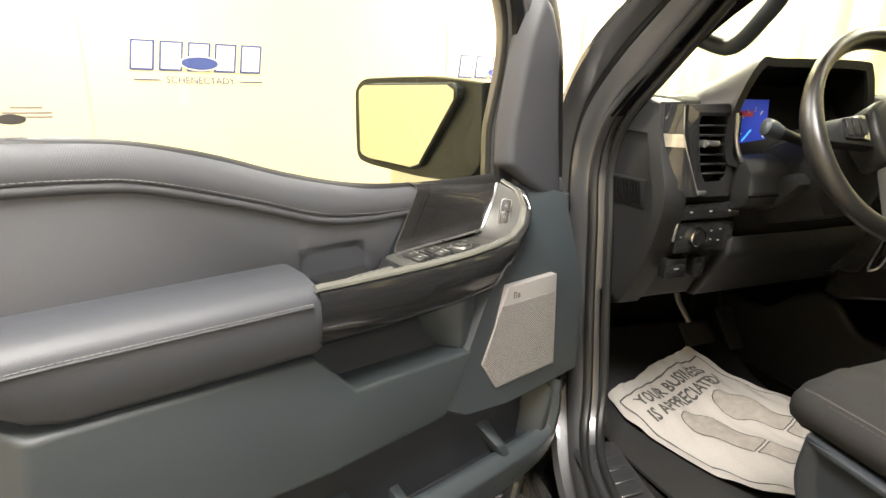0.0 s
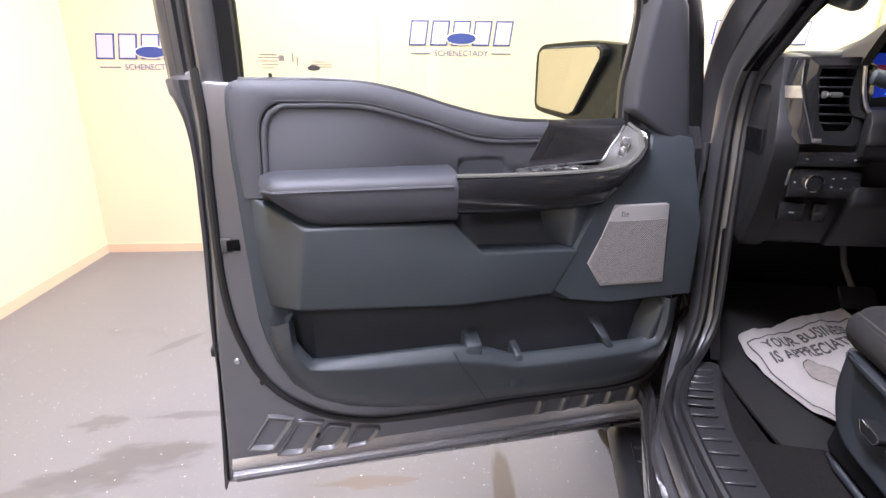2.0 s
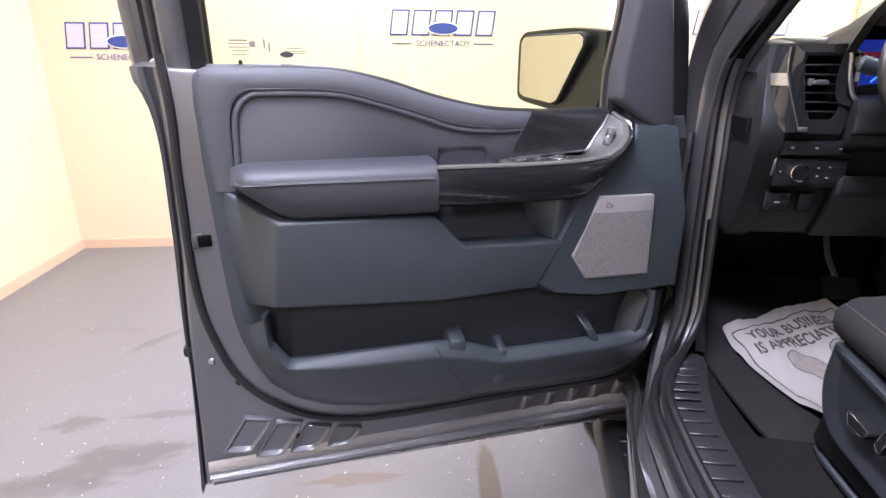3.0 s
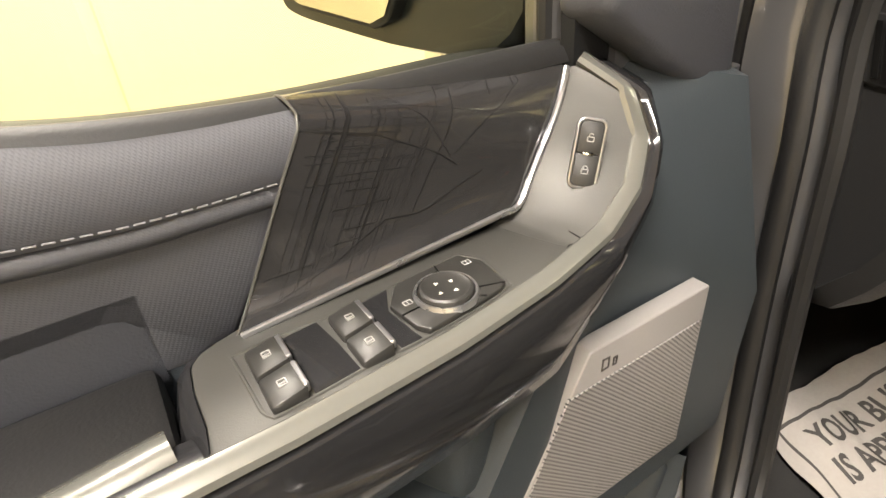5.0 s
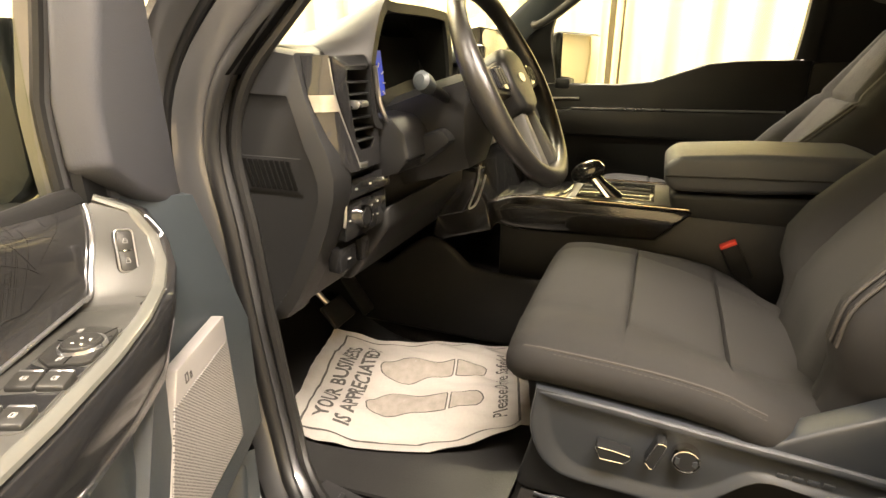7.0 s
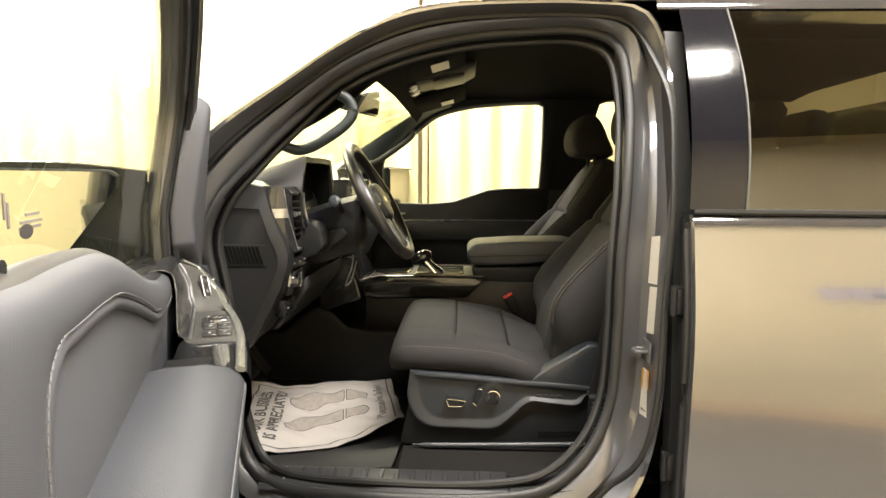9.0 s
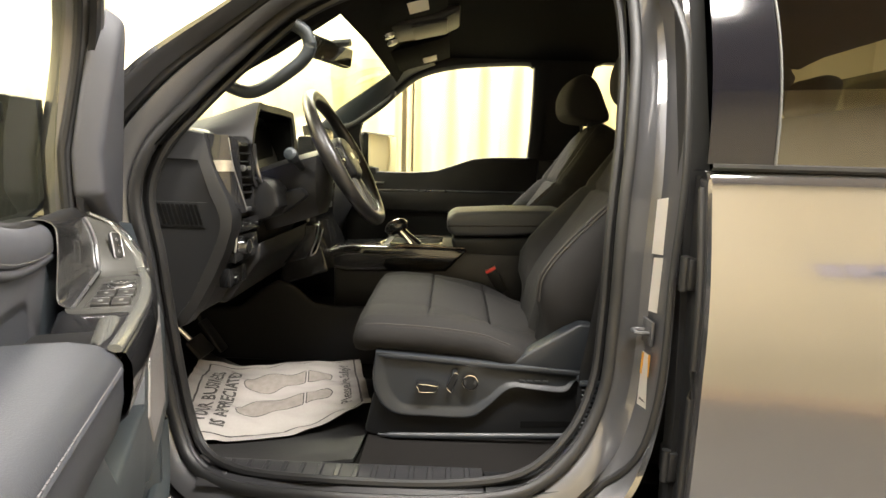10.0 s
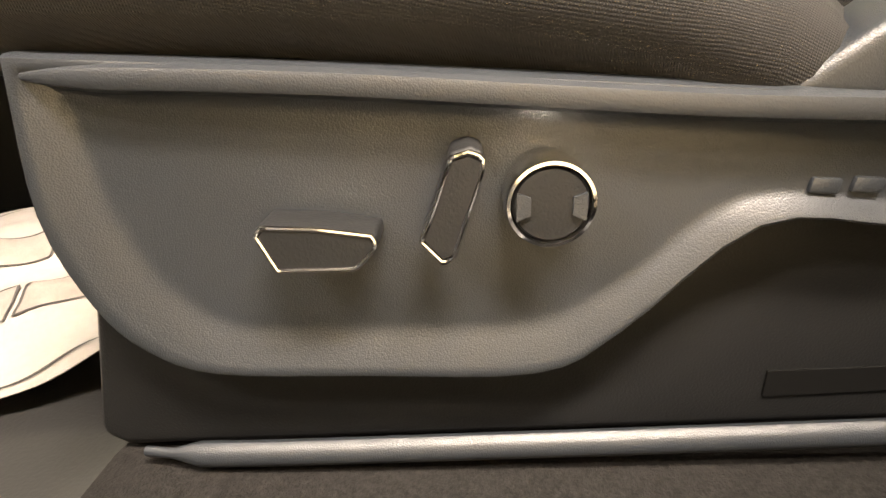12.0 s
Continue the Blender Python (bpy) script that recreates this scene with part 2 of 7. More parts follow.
def floor_material():
    m = mat("grey epoxy floor", (0.156, 0.153, 0.153), 0.34, vary=0.06, scale=1.2, bump=0.12, bscale=60, wear=0.35, coat=0.15)
    nt = m.node_tree
    b = nt.nodes["Principled BSDF"]
    ramp = [n for n in nt.nodes if n.type == "VALTORGB"][0]
    co = [n for n in nt.nodes if n.type == "TEX_COORD"][0]
    st = nt.nodes.new("ShaderNodeTexNoise")
    st.inputs["Scale"].default_value, st.inputs["Detail"].default_value, st.inputs["Distortion"].default_value = 1.7, 8, 0.4
    sr = nt.nodes.new("ShaderNodeMapRange")
    sr.inputs["From Min"].default_value, sr.inputs["From Max"].default_value = 0.62, 0.80
    mx = nt.nodes.new("ShaderNodeMix")
    mx.data_type = "RGBA"
    mx.inputs["B"].default_value = (0.10, 0.092, 0.085, 1)
    fl = nt.nodes.new("ShaderNodeTexVoronoi")
    fl.inputs["Scale"].default_value = 55
    fr = nt.nodes.new("ShaderNodeMapRange")
    fr.inputs["From Min"].default_value, fr.inputs["From Max"].default_value = 0.10, 0.07
    mx2 = nt.nodes.new("ShaderNodeMix")
    mx2.data_type = "RGBA"
    mx2.inputs["B"].default_value = (0.36, 0.355, 0.35, 1)
    nt.links.new(co.outputs["Object"], st.inputs["Vector"])
    nt.links.new(co.outputs["Object"], fl.inputs["Vector"])
    nt.links.new(st.outputs["Fac"], sr.inputs["Value"])
    nt.links.new(fl.outputs["Distance"], fr.inputs["Value"])
    nt.links.new(sr.outputs["Result"], mx.inputs["Factor"])
    nt.links.new(ramp.outputs["Color"], mx.inputs["A"])
    nt.links.new(mx.outputs["Result"], mx2.inputs["A"])
    nt.links.new(fr.outputs["Result"], mx2.inputs["Factor"])
    last = mx2.outputs["Result"]
    # dried spills and scuffs: place and half-size in metres, turn, colour, strength, raggedness
    to_room = ROOM.inverted()
    for cx, cy, length, width, turn, colour, amount, ragged in (
            (-0.315, 0.93, 0.25, 0.043, 98, (0.085, 0.068, 0.050), 0.85, 0.35), (-0.79, 0.895, 0.23, 0.042, 12, (0.130, 0.098, 0.068), 0.75, 1.0),
            (-1.70, 0.86, 0.38, 0.15, 24, (0.095, 0.088, 0.086), 0.8, 1.3), (-2.00, 1.05, 0.15, 0.07, 15, (0.095, 0.088, 0.086), 0.7, 1.3),
            (-2.11, 1.74, 0.19, 0.04, 62, (0.098, 0.090, 0.094), 0.65, 0.8), (-1.90, 0.68, 0.30, 0.12, 20, (0.098, 0.092, 0.090), 0.7, 1.3), (-1.66, 1.16, 0.22, 0.035, 14, (0.098, 0.090, 0.088), 0.6, 1.0)):
        at = to_room @ Vector((cx, cy, 0))
        mp, no, ad, ln, mr, mixer = (nt.nodes.new("ShaderNode" + k) for k in ("Mapping", "TexNoise", "Math", "VectorMath", "MapRange", "Mix"))
        mp.vector_type = "TEXTURE"
        mp.inputs["Location"].default_value = at
        mp.inputs["Rotation"].default_value = (0, 0, radians(turn - 12.5))
        mp.inputs["Scale"].default_value = (length, width, 1)
        no.inputs["Scale"].default_value, no.inputs["Detail"].default_value = 1.6, 7
        ln.operation = "LENGTH"
        ad.operation = "MULTIPLY_ADD"
        ad.inputs[1].default_value = ragged * 1.6
        mr.interpolation_type = "SMOOTHSTEP"
        mr.inputs["From Min"].default_value, mr.inputs["From Max"].default_value = 1.15 + ragged * 0.55, 0.75 + ragged * 0.55
        mr.inputs["To Max"].default_value = amount
        mixer.data_type = "RGBA"
        mixer.inputs["B"].default_value = (*colour, 1)
        nt.links.new(co.outputs["Object"], mp.inputs["Vector"])
        nt.links.new(mp.outputs["Vector"], ln.inputs[0])
        nt.links.new(mp.outputs["Vector"], no.inputs["Vector"])
        nt.links.new(no.outputs["Fac"], ad.inputs[0])
        nt.links.new(ln.outputs["Value"], ad.inputs[2])
        nt.links.new(ad.outputs[0], mr.inputs["Value"])
        nt.links.new(mr.outputs["Result"], mixer.inputs["Factor"])
        nt.links.new(last, mixer.inputs["A"])
        last = mixer.outputs["Result"]
    nt.links.new(last, b.inputs["Base Color"])
    return m


M_FLOOR = floor_material()

# ---- mesh helpers ----


def thing(name, m=None, label="", category="", group="", kind=""):
    ob = new(name)
    ob.empty_display_size = 0.05
    if m is not None:
        ob.matrix_world = m
    return tagged(ob, label, category, group, kind)


def mesh_of(bm, name, material, smooth=40):
    bmesh.ops.recalc_face_normals(bm, faces=bm.faces)
    me = bpy.data.meshes.new(name)
    bm.to_mesh(me)
    bm.free()
    if smooth:
        me.shade_smooth()
        me.set_sharp_from_angle(angle=radians(smooth))
    me.materials.append(material)
    return me


def part(name, bm, material, parent=None, label="", smooth=40):
    ob = new(name, mesh_of(bm, name, material, smooth))
    ob.parent = parent
    return tagged(ob, label)


def lone(name, bm, material, m=None, label="", category="", group="", kind="", smooth=40):
    ob = new(name, mesh_of(bm, name, material, smooth))
    if m is not None:
        ob.matrix_world = m
    return tagged(ob, label, category, group, kind)


def spline(pts, n, closed=False):
    """n points evenly spaced along a smooth curve through pts."""
    p = np.array(pts, float)
    k = len(p)
    dense = []
    spans = k if closed else k - 1
    for i in range(spans):
        if closed:
            a, b, c, d = p[(i - 1) % k], p[i], p[(i + 1) % k], p[(i + 2) % k]
        else:
            b, c = p[i], p[i + 1]
            a = p[i - 1] if i else 2 * b - c
            d = p[i + 2] if i + 2 < k else 2 * c - b
        # centripetal weights keep the curve from overshooting
        t1 = max(np.linalg.norm(b - a), 1e-6) ** 0.5
        t2 = t1 + max(np.linalg.norm(c - b), 1e-6) ** 0.5
        t3 = t2 + max(np.linalg.norm(d - c), 1e-6) ** 0.5
        for s in np.linspace(0, 1, 16, endpoint=False):
            t = t1 + (t2 - t1) * s
            a1 = (t1 - t) / t1 * a + t / t1 * b
            a2 = (t2 - t) / (t2 - t1) * b + (t - t1) / (t2 - t1) * c
            a3 = (t3 - t) / (t3 - t2) * c + (t - t2) / (t3 - t2) * d
            b1 = (t2 - t) / t2 * a1 + t / t2 * a2
            b2 = (t3 - t) / (t3 - t1) * a2 + (t - t1) / (t3 - t1) * a3
            dense.append((t2 - t) / (t2 - t1) * b1 + (t - t1) / (t2 - t1) * b2)
    dense.append(p[0] if closed else p[-1])
    dense = np.array(dense)
    s = np.r_[0, np.cumsum(np.linalg.norm(np.diff(dense, axis=0), axis=1))]
    at = np.linspace(0, s[-1], n + 1)[:-1] if closed else np.linspace(0, s[-1], n)
    return np.stack([np.interp(at, s, dense[:, i]) for i in range(p.shape[1])], 1)


def poly(pts, n):
    """n points evenly spaced along the straight pieces through pts."""
    p = np.array(pts, float)
    s = np.r_[0, np.cumsum(np.linalg.norm(np.diff(p, axis=0), axis=1))]
    at = np.linspace(0, s[-1], n)
    return np.stack([np.interp(at, s, p[:, i]) for i in range(p.shape[1])], 1)


def rows_mesh(rows, close_u=False, close_v=False, cap=False):
    """A skin over rows of points, all of one length."""
    bm = bmesh.new()
    v = [[bm.verts.new(tuple(map(float, p))) for p in row] for row in rows]
    nr, nc = len(v), len(v[0])
    for i in range(nr if close_u else nr - 1):
        for j in range(nc if close_v else nc - 1):
            try:
                bm.faces.new((v[i][j], v[(i + 1) % nr][j], v[(i + 1) % nr][(j + 1) % nc], v[i][(j + 1) % nc]))
            except ValueError:
                pass
    if cap:
        bm.faces.new(v[0])
        bm.faces.new(v[-1])
    bmesh.ops.remove_doubles(bm, verts=bm.verts, dist=1e-5)
    return bm


def strip(a, b, prof, up, close=False):
    """A skin between two curves: prof gives (share of the way from a to b, height along up)."""
    up = np.array(up, float)
    return rows_mesh([[pa + (pb - pa) * s + up * h for s, h in prof] for pa, pb in zip(a, b)], close_u=close)


def tube(pts, r, sides=8, closed=False, flat=1.0, up=(0, 0, 1), cap=True):
    """A round (or flattened) bar along a line of points."""
    p = np.array(pts, float)
    k = len(p)
    rows = []
    for i in range(k):
        t = p[(i + 1) % k] - p[i - 1] if closed else p[min(i + 1, k - 1)] - p[max(i - 1, 0)]
        t = t / max(np.linalg.norm(t), 1e-9)
        u = np.array(up, float) - t * np.dot(up, t)
        if np.linalg.norm(u) < 1e-3:
            u = np.array((1.0, 0, 0)) - t * t[0]
        u /= np.linalg.norm(u)
        w = np.cross(t, u)
        ri = r[i] if isinstance(r, (list, tuple, np.ndarray)) else r
        rows.append([p[i] + ri * (math.cos(a) * w + flat * math.sin(a) * u) for a in np.linspace(0, 2 * math.pi, sides, endpoint=False)])
    return rows_mesh(rows, close_u=closed, close_v=True, cap=cap and not closed)


def prism(pts, lo, hi, axis="y", bevel=0.0, seg=2, angle=25):
    """A polygon pushed along an axis: for x the points are (y, z), for y (x, z), for z (x, y)."""
    def at(a, b, h):
        return {"x": (h, a, b), "y": (a, h, b), "z": (a, b, h)}[axis]
    bm = bmesh.new()
    low = [bm.verts.new(at(*p[:2], lo)) for p in pts]
    high = [bm.verts.new(at(*p[:2], hi)) for p in pts]
    bm.faces.new(low)
    bm.faces.new(high)
    k = len(pts)
    for i in range(k):
        bm.faces.new((low[i], low[(i + 1) % k], high[(i + 1) % k], high[i]))
    bmesh.ops.recalc_face_normals(bm, faces=bm.faces)
    if bevel:
        edges = [e for e in bm.edges if len(e.link_faces) == 2 and e.calc_face_angle(0) > radians(angle)]
        bmesh.ops.bevel(bm, geom=edges, offset=bevel, segments=seg, profile=0.5, affect="EDGES", clamp_overlap=True)
    return bm


def box(x0, x1, y0, y1, z0, z1, bevel=0.0, seg=2):
    return prism([(x0, y0), (x1, y0), (x1, y1), (x0, y1)], z0, z1, "z", bevel, seg)


def moved(bm, m):
    bm.transform(m)
    return bm


def joined(*bms):
    out = bmesh.new()
    for b in bms:
        me = bpy.data.meshes.new("tmp")
        b.to_mesh(me)
        b.free()
        out.from_mesh(me)
        bpy.data.meshes.remove(me)
    return out


def lathe(prof, n=32, m=None):
    """Turns (radius, height) pairs about z."""
    bm = rows_mesh([[(r * math.cos(a), r * math.sin(a), h) for r, h in prof] for a in np.linspace(0, 2 * math.pi, n, endpoint=False)], close_u=True)
    return moved(bm, m) if m is not None else bm


def words(text, size, m, depth=0.0, align="CENTER", bend=None, bold=0.0):
    """Lettering in the built-in font, as a mesh."""
    cu = bpy.data.curves.new("text", "FONT")
    cu.body, cu.size, cu.align_x, cu.align_y, cu.extrude = text, size, align, "CENTER", depth
    cu.resolution_u = 3
    cu.offset = bold
    ob = bpy.data.objects.new("text", cu)
    scene.collection.objects.link(ob)
    bpy.context.view_layer.update()
    me = bpy.data.meshes.new_from_object(ob)
    bpy.data.objects.remove(ob)
    bpy.data.curves.remove(cu)
    bm = bmesh.new()
    bm.from_mesh(me)
    bpy.data.meshes.remove(me)
    bm.transform(m)
    if bend:
        for v in bm.verts:
            v.co = bend(v.co)
    return bm


def dashes(pts, length, gap, r):
    """A row of stitches along a line of points."""
    p = np.array(pts, float)
    s = np.r_[0, np.cumsum(np.linalg.norm(np.diff(p, axis=0), axis=1))]
    out, a = [], 0.0
    while a + length < s[-1]:
        q = np.stack([np.interp([a, a + length * 0.5, a + length], s, p[:, i]) for i in range(3)], 1)
        out.append(tube(q, r, 4))
        a += length + gap
    return joined(*out)
# ---- the room ----
RX, RY, RZ = 6.45, 9.0, 3.6  # width along the front wall, depth, height


def room_box(x0, x1, y0, y1, z0, z1):
    return box(x0, x1, -y1, -y0, z0, z1)


lone("floor", room_box(-0.2, RX + 0.6, -0.2, RY + 0.2, -0.2, 0), M_FLOOR, ROOM, "grey speckled epoxy concrete floor with dark stains", "floor", kind="structure")
lone("wall_front", room_box(-0.2, RX + 0.6, -0.2, 0, 0, RZ), M_WALL, ROOM, "cream painted wall with repeated dealer signs", "wall", kind="structure")
lone("wall_side", room_box(-0.2, 0, 0, RY, 0, RZ), M_WALL, ROOM, "plain cream painted side wall", "wall", kind="structure")
lone("wall_back", room_box(-0.2, RX + 0.6, RY, RY + 0.2, 0, RZ), M_WALL, ROOM, "plain cream painted back wall", "wall", kind="structure")
lone("wall_far", room_box(RX + 0.4, RX + 0.6, 0, RY, 0, RZ), M_WALL, ROOM, "plain cream wall behind the curtain", "wall", kind="structure")
lone("ceiling", room_box(-0.2, RX + 0.6, -0.2, RY + 0.2, RZ, RZ + 0.2), M_CEIL, ROOM, "dark brown workshop ceiling", "ceiling", kind="structure")
for nm, bx in (("baseboard", (0, RX, 0, 0.012, 0, 0.07)), ("baseboard", (0, 0.012, 0.012, RY, 0, 0.07))):
    lone(nm, room_box(*bx), M_BASE, ROOM, "tan vinyl wall base strip", "baseboard", kind="structure")
for sx in (2.22, 4.66):
    lone("trim", room_box(sx - 0.006, sx + 0.006, 0, 0.004, 0.07, RZ), M_BASE, ROOM, "thin cream panel joint strip on the wall", "trim", kind="structure")

for lx, ly in ((2.03, 1.2), (2.03, 4.05), (2.03, 7.4), (5.6, 1.0), (5.9, 3.4), (5.9, 5.8)):
    lamp = thing("ceiling_light", ROOM @ pose(lx, -ly, 0), "long white ceiling light fixture with a bright diffuser", "light", "ceiling lights")
    part("housing", box(-0.18, 0.18, -0.78, 0.78, 3.40, RZ - 0.002, 0.01), M_LABEL, lamp)
    part("diffuser", box(-0.15, 0.15, -0.75, 0.75, 3.375, 3.398, 0.006), M_LAMP, lamp, "glowing diffuser")


def curtain(name, length, height, folds, m, depth=0.05):
    xs = np.linspace(0, length, folds * 10)
    rng = random.Random(5)
    ph = [rng.uniform(-0.5, 0.5) for _ in range(folds + 2)]
    rows = []
    for x in xs:
        f = x / length * folds
        i = int(f)
        warp = ph[i] * (1 - f + i) + ph[i + 1] * (f - i)
        row = []
        for z in np.linspace(0.04, height, 7):
            k = 0.65 + 0.35 * z / height
            row.append((x, depth * (1.1 + warp * 0.7) * k * math.sin(2 * math.pi * f + warp * 2.5) + 0.012 * math.sin(3.1 * z + f), z))
        rows.append(row)
    bm = rows_mesh(rows)
    bmesh.ops.solidify(bm, geom=bm.faces[:], thickness=0.004)
    ob = lone(name, bm, M_CURTAIN, m, "cream pleated floor-length curtain hanging along the wall", "curtain", "wall curtains")
    return ob


curtain("curtain", 4.0, 3.45, 15, ROOM @ pose(RX, -0.05, 0, 0, 0, -90))
curtain("curtain", 3.3, 3.45, 12, ROOM @ pose(RX, -4.15, 0, 0, 0, -90))
lone("curtain_track", tube([(0, 0, 0), (7.5, 0, 0)], 0.02, 10), M_SATIN, ROOM @ pose(RX, -0.05, 3.47, 0, 0, -90), "thin metal curtain track on the ceiling edge", "curtain track")
lone("pole", tube([(0, 0, 0), (0, 0, 3.55)], 0.025, 12), M_BASE, ROOM @ pose(6.08, -0.06, 0), "slim tan vertical pole beside the curtain", "pole")
lone("pole", tube([(0, 0, 0), (0, 0, 3.45)], 0.020, 12), M_BASE, ROOM @ pose(RX - 0.06, -4.10, 0), "slim tan vertical pole between two curtains", "pole")


def wall_sign(x, z, m=None):
    """Five slanted block shapes, an oval and a ruled line of small lettering below."""
    s = thing("wall_sign", ROOM @ (m or pose(x, -0.001, z)), "blue and lilac dealer sign printed on the cream wall", "sign", "wall signs")
    w, h = 0.142, 0.175
    for i in range(5):
        x0 = -0.395 + i * 0.158
        q = [(x0, -0.06), (x0 + w - 0.012, -0.06), (x0 + w + 0.012, -0.06 + h), (x0 + 0.024, -0.06 + h)]
        part("letter_block", prism(q, -0.004, 0, "y"), M_BLUE, s)
        c = (sum(a for a, _ in q) / 4, sum(b for _, b in q) / 4)
        inner = [(c[0] + (a - c[0]) * 0.84, c[1] + (b - c[1]) * 0.88) for a, b in q]
        part("letter_fill", prism(inner, -0.007, -0.0035, "y"), M_LILAC, s)
    for rx_, rz_, d, mt in ((0.118, 0.047, -0.010, M_LABEL), (0.108, 0.038, -0.013, M_BLUE)):
        part("oval", prism([(rx_ * math.cos(a) + 0.0, rz_ * math.sin(a) - 0.01) for a in np.linspace(0, 2 * math.pi, 28, endpoint=False)], d, -0.006, "y"), mt, s)
    for x0, x1 in ((-0.38, -0.23), (0.23, 0.38)):
        part("rule", box(x0, x1, -0.004, 0, -0.118, -0.112), M_BLUE, s)
    part("lettering", words("SCHENECTADY", 0.058, pose(0, -0.005, -0.115, 90), 0.0), M_BLUE, s, "small blue capitals")
    return s


for sx, sz in ((0.58, 1.535), (2.84, 1.645), (5.16, 1.67)):
    wall_sign(sx, sz)
wall_sign(0, 0, pose(0.001, -5.6, 1.62, 0, 0, 90))

rng_f = random.Random(3)
M_FLECK = mat("white paint fleck", (0.58, 0.57, 0.57), 0.5, vary=0.1)


def blob(cx, cy, r, a, flat, high, n=14):
    """A small ragged patch lying on the floor."""
    c, s = math.cos(a), math.sin(a)
    out = []
    for k in range(n):
        t = 2 * math.pi * k / n
        q = r * rng_f.uniform(0.6, 1.3)
        x, y = q * math.cos(t), q * flat * math.sin(t)
        out.append((cx + x * c - y * s, cy + x * s + y * c))
    return prism(out, 0.0, high, "z")


# flecks are strewn over the whole floor
bits = [blob(rng_f.uniform(-3.4, 0.1), rng_f.uniform(0.35, 2.6), rng_f.uniform(0.0010, 0.0034), rng_f.uniform(0, 3), rng_f.uniform(0.4, 1.0), 0.0008, 6) for k in range(520)]
lone("paint_flecks", joined(*bits), M_FLECK, pose(0, 0, 0.0003), "tiny white paint flecks strewn over the floor", "flecks", kind="stuff")

# ---- the pickup's body ----
truck = thing("pickup_truck", pose(0, 0, 0), "dark grey metallic crew-cab pickup with its front door open", "pickup truck")


def skin_x(z):
    """How far in the body's side lies at a height."""
    return 0.004 + max(0.0, 0.9 - z) * 0.05 + (0.0 if z < 1.40 else 0.042 + (z - 1.40) * 0.10 + (z - 1.40) ** 2 * 0.70)


# the door opening: curves from the painted outer edge to the rubber seal and the trim behind it
N = 120
OUTER = spline([(0.10, 0.70, 0.78), (0.11, 0.755, 1.0), (0.11, 0.79, 1.25), (0.10, 0.76, 1.40), (0.095, 0.645, 1.545), (0.150, 0.476, 1.683), (0.186, 0.36, 1.770),
                (0.212, 0.255, 1.828), (0.226, 0.15, 1.856), (0.230, 0.0, 1.866), (0.230, -0.2, 1.864), (0.224, -0.312, 1.845), (0.200, -0.358, 1.74), (0.108, -0.362, 1.42), (0.086, -0.349, 1.22),
                (0.056, -0.331, 0.95), (0.050, -0.285, 0.79), (0.048, -0.19, 0.69), (0.048, -0.05, 0.650), (0.048, 0.3, 0.645), (0.055, 0.55, 0.66)], N, True)
SEAL = spline([(0.135, 0.600, 0.86), (0.142, 0.632, 1.05), (0.145, 0.650, 1.20), (0.150, 0.668, 1.33), (0.150, 0.632, 1.42), (0.170, 0.577, 1.49), (0.206, 0.497, 1.582), (0.256, 0.376, 1.699),
               (0.282, 0.245, 1.763), (0.298, 0.111, 1.80), (0.304, -0.025, 1.816), (0.304, -0.20, 1.818), (0.290, -0.268, 1.785), (0.256, -0.290, 1.676), (0.190, -0.280, 1.48), (0.157, -0.265, 1.291),
               (0.142, -0.259, 1.096), (0.128, -0.245, 0.963), (0.105, -0.201, 0.870), (0.080, -0.112, 0.795), (0.068, 0.02, 0.772), (0.066, 0.30, 0.770), (0.082, 0.49, 0.776), (0.112, 0.565, 0.80)], N, True)
UPX = (-1, 0, 0)
FLAT = [(-0.25, -0.05), (0.0, 0.0), (0.10, 0.006), (0.22, 0.002), (0.30, -0.022), (0.40, -0.030), (0.47, -0.012), (0.55, 0.004), (0.72, 0.008), (0.86, 0.002), (0.93, -0.008), (1.0, -0.03)]
DEEP = [(-0.03, -0.012), (0.0, 0.0), (0.08, -0.002), (0.10, -0.020), (0.10, -0.052), (0.12, -0.086), (0.30, -0.084), (0.60, -0.058), (0.80, -0.028), (0.90, -0.010), (0.96, -0.006), (1.0, -0.03)]


def pillar_share(p):
    """1 along the centre pillar, where the jamb has a deep face, 0 elsewhere."""
    a = min(1.0, max(0.0, (-0.20 - p[1]) / 0.07)) * min(1.0, max(0.0, (1.80 - p[2]) / 0.2))
    return a * a * (3 - 2 * a)


jamb_rows = []
for pa_, pb_ in zip(OUTER, SEAL):
    k = pillar_share(pb_)
    jamb_rows.append([pa_ + (pb_ - pa_) * (f[0] + (d[0] - f[0]) * k) + np.array((-1, 0, 0)) * (f[1] + (d[1] - f[1]) * k) for f, d in zip(FLAT, DEEP)])
part("pillar_skin", rows_mesh([r[:3] for r in jamb_rows], True), M_PAINT, truck, "dark grey metallic paint round the door opening")
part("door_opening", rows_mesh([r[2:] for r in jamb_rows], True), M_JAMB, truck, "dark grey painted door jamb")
ring = SEAL + np.array([-0.004, 0, 0])
part("door_seal", tube(ring, 0.012, 10, True, 0.8, UPX), M_RUBBER, truck, "black rubber door seal")
inner = np.array([p + (np.array((p[0] + 0.035, 0.17, 1.30)) - p) * np.array((1, 0.035, 0.035)) for p in SEAL])
part("seal_lip", tube(inner + np.array([-0.012, 0, 0]), 0.009, 8, True, 1.0, UPX), M_RUBBER, truck)
MID = np.array([p + (q - p) * (0.35 - 0.27 * pillar_share(q)) + np.array([0.020 - 0.024 * pillar_share(q), 0, 0]) for p, q in zip(OUTER, SEAL)])
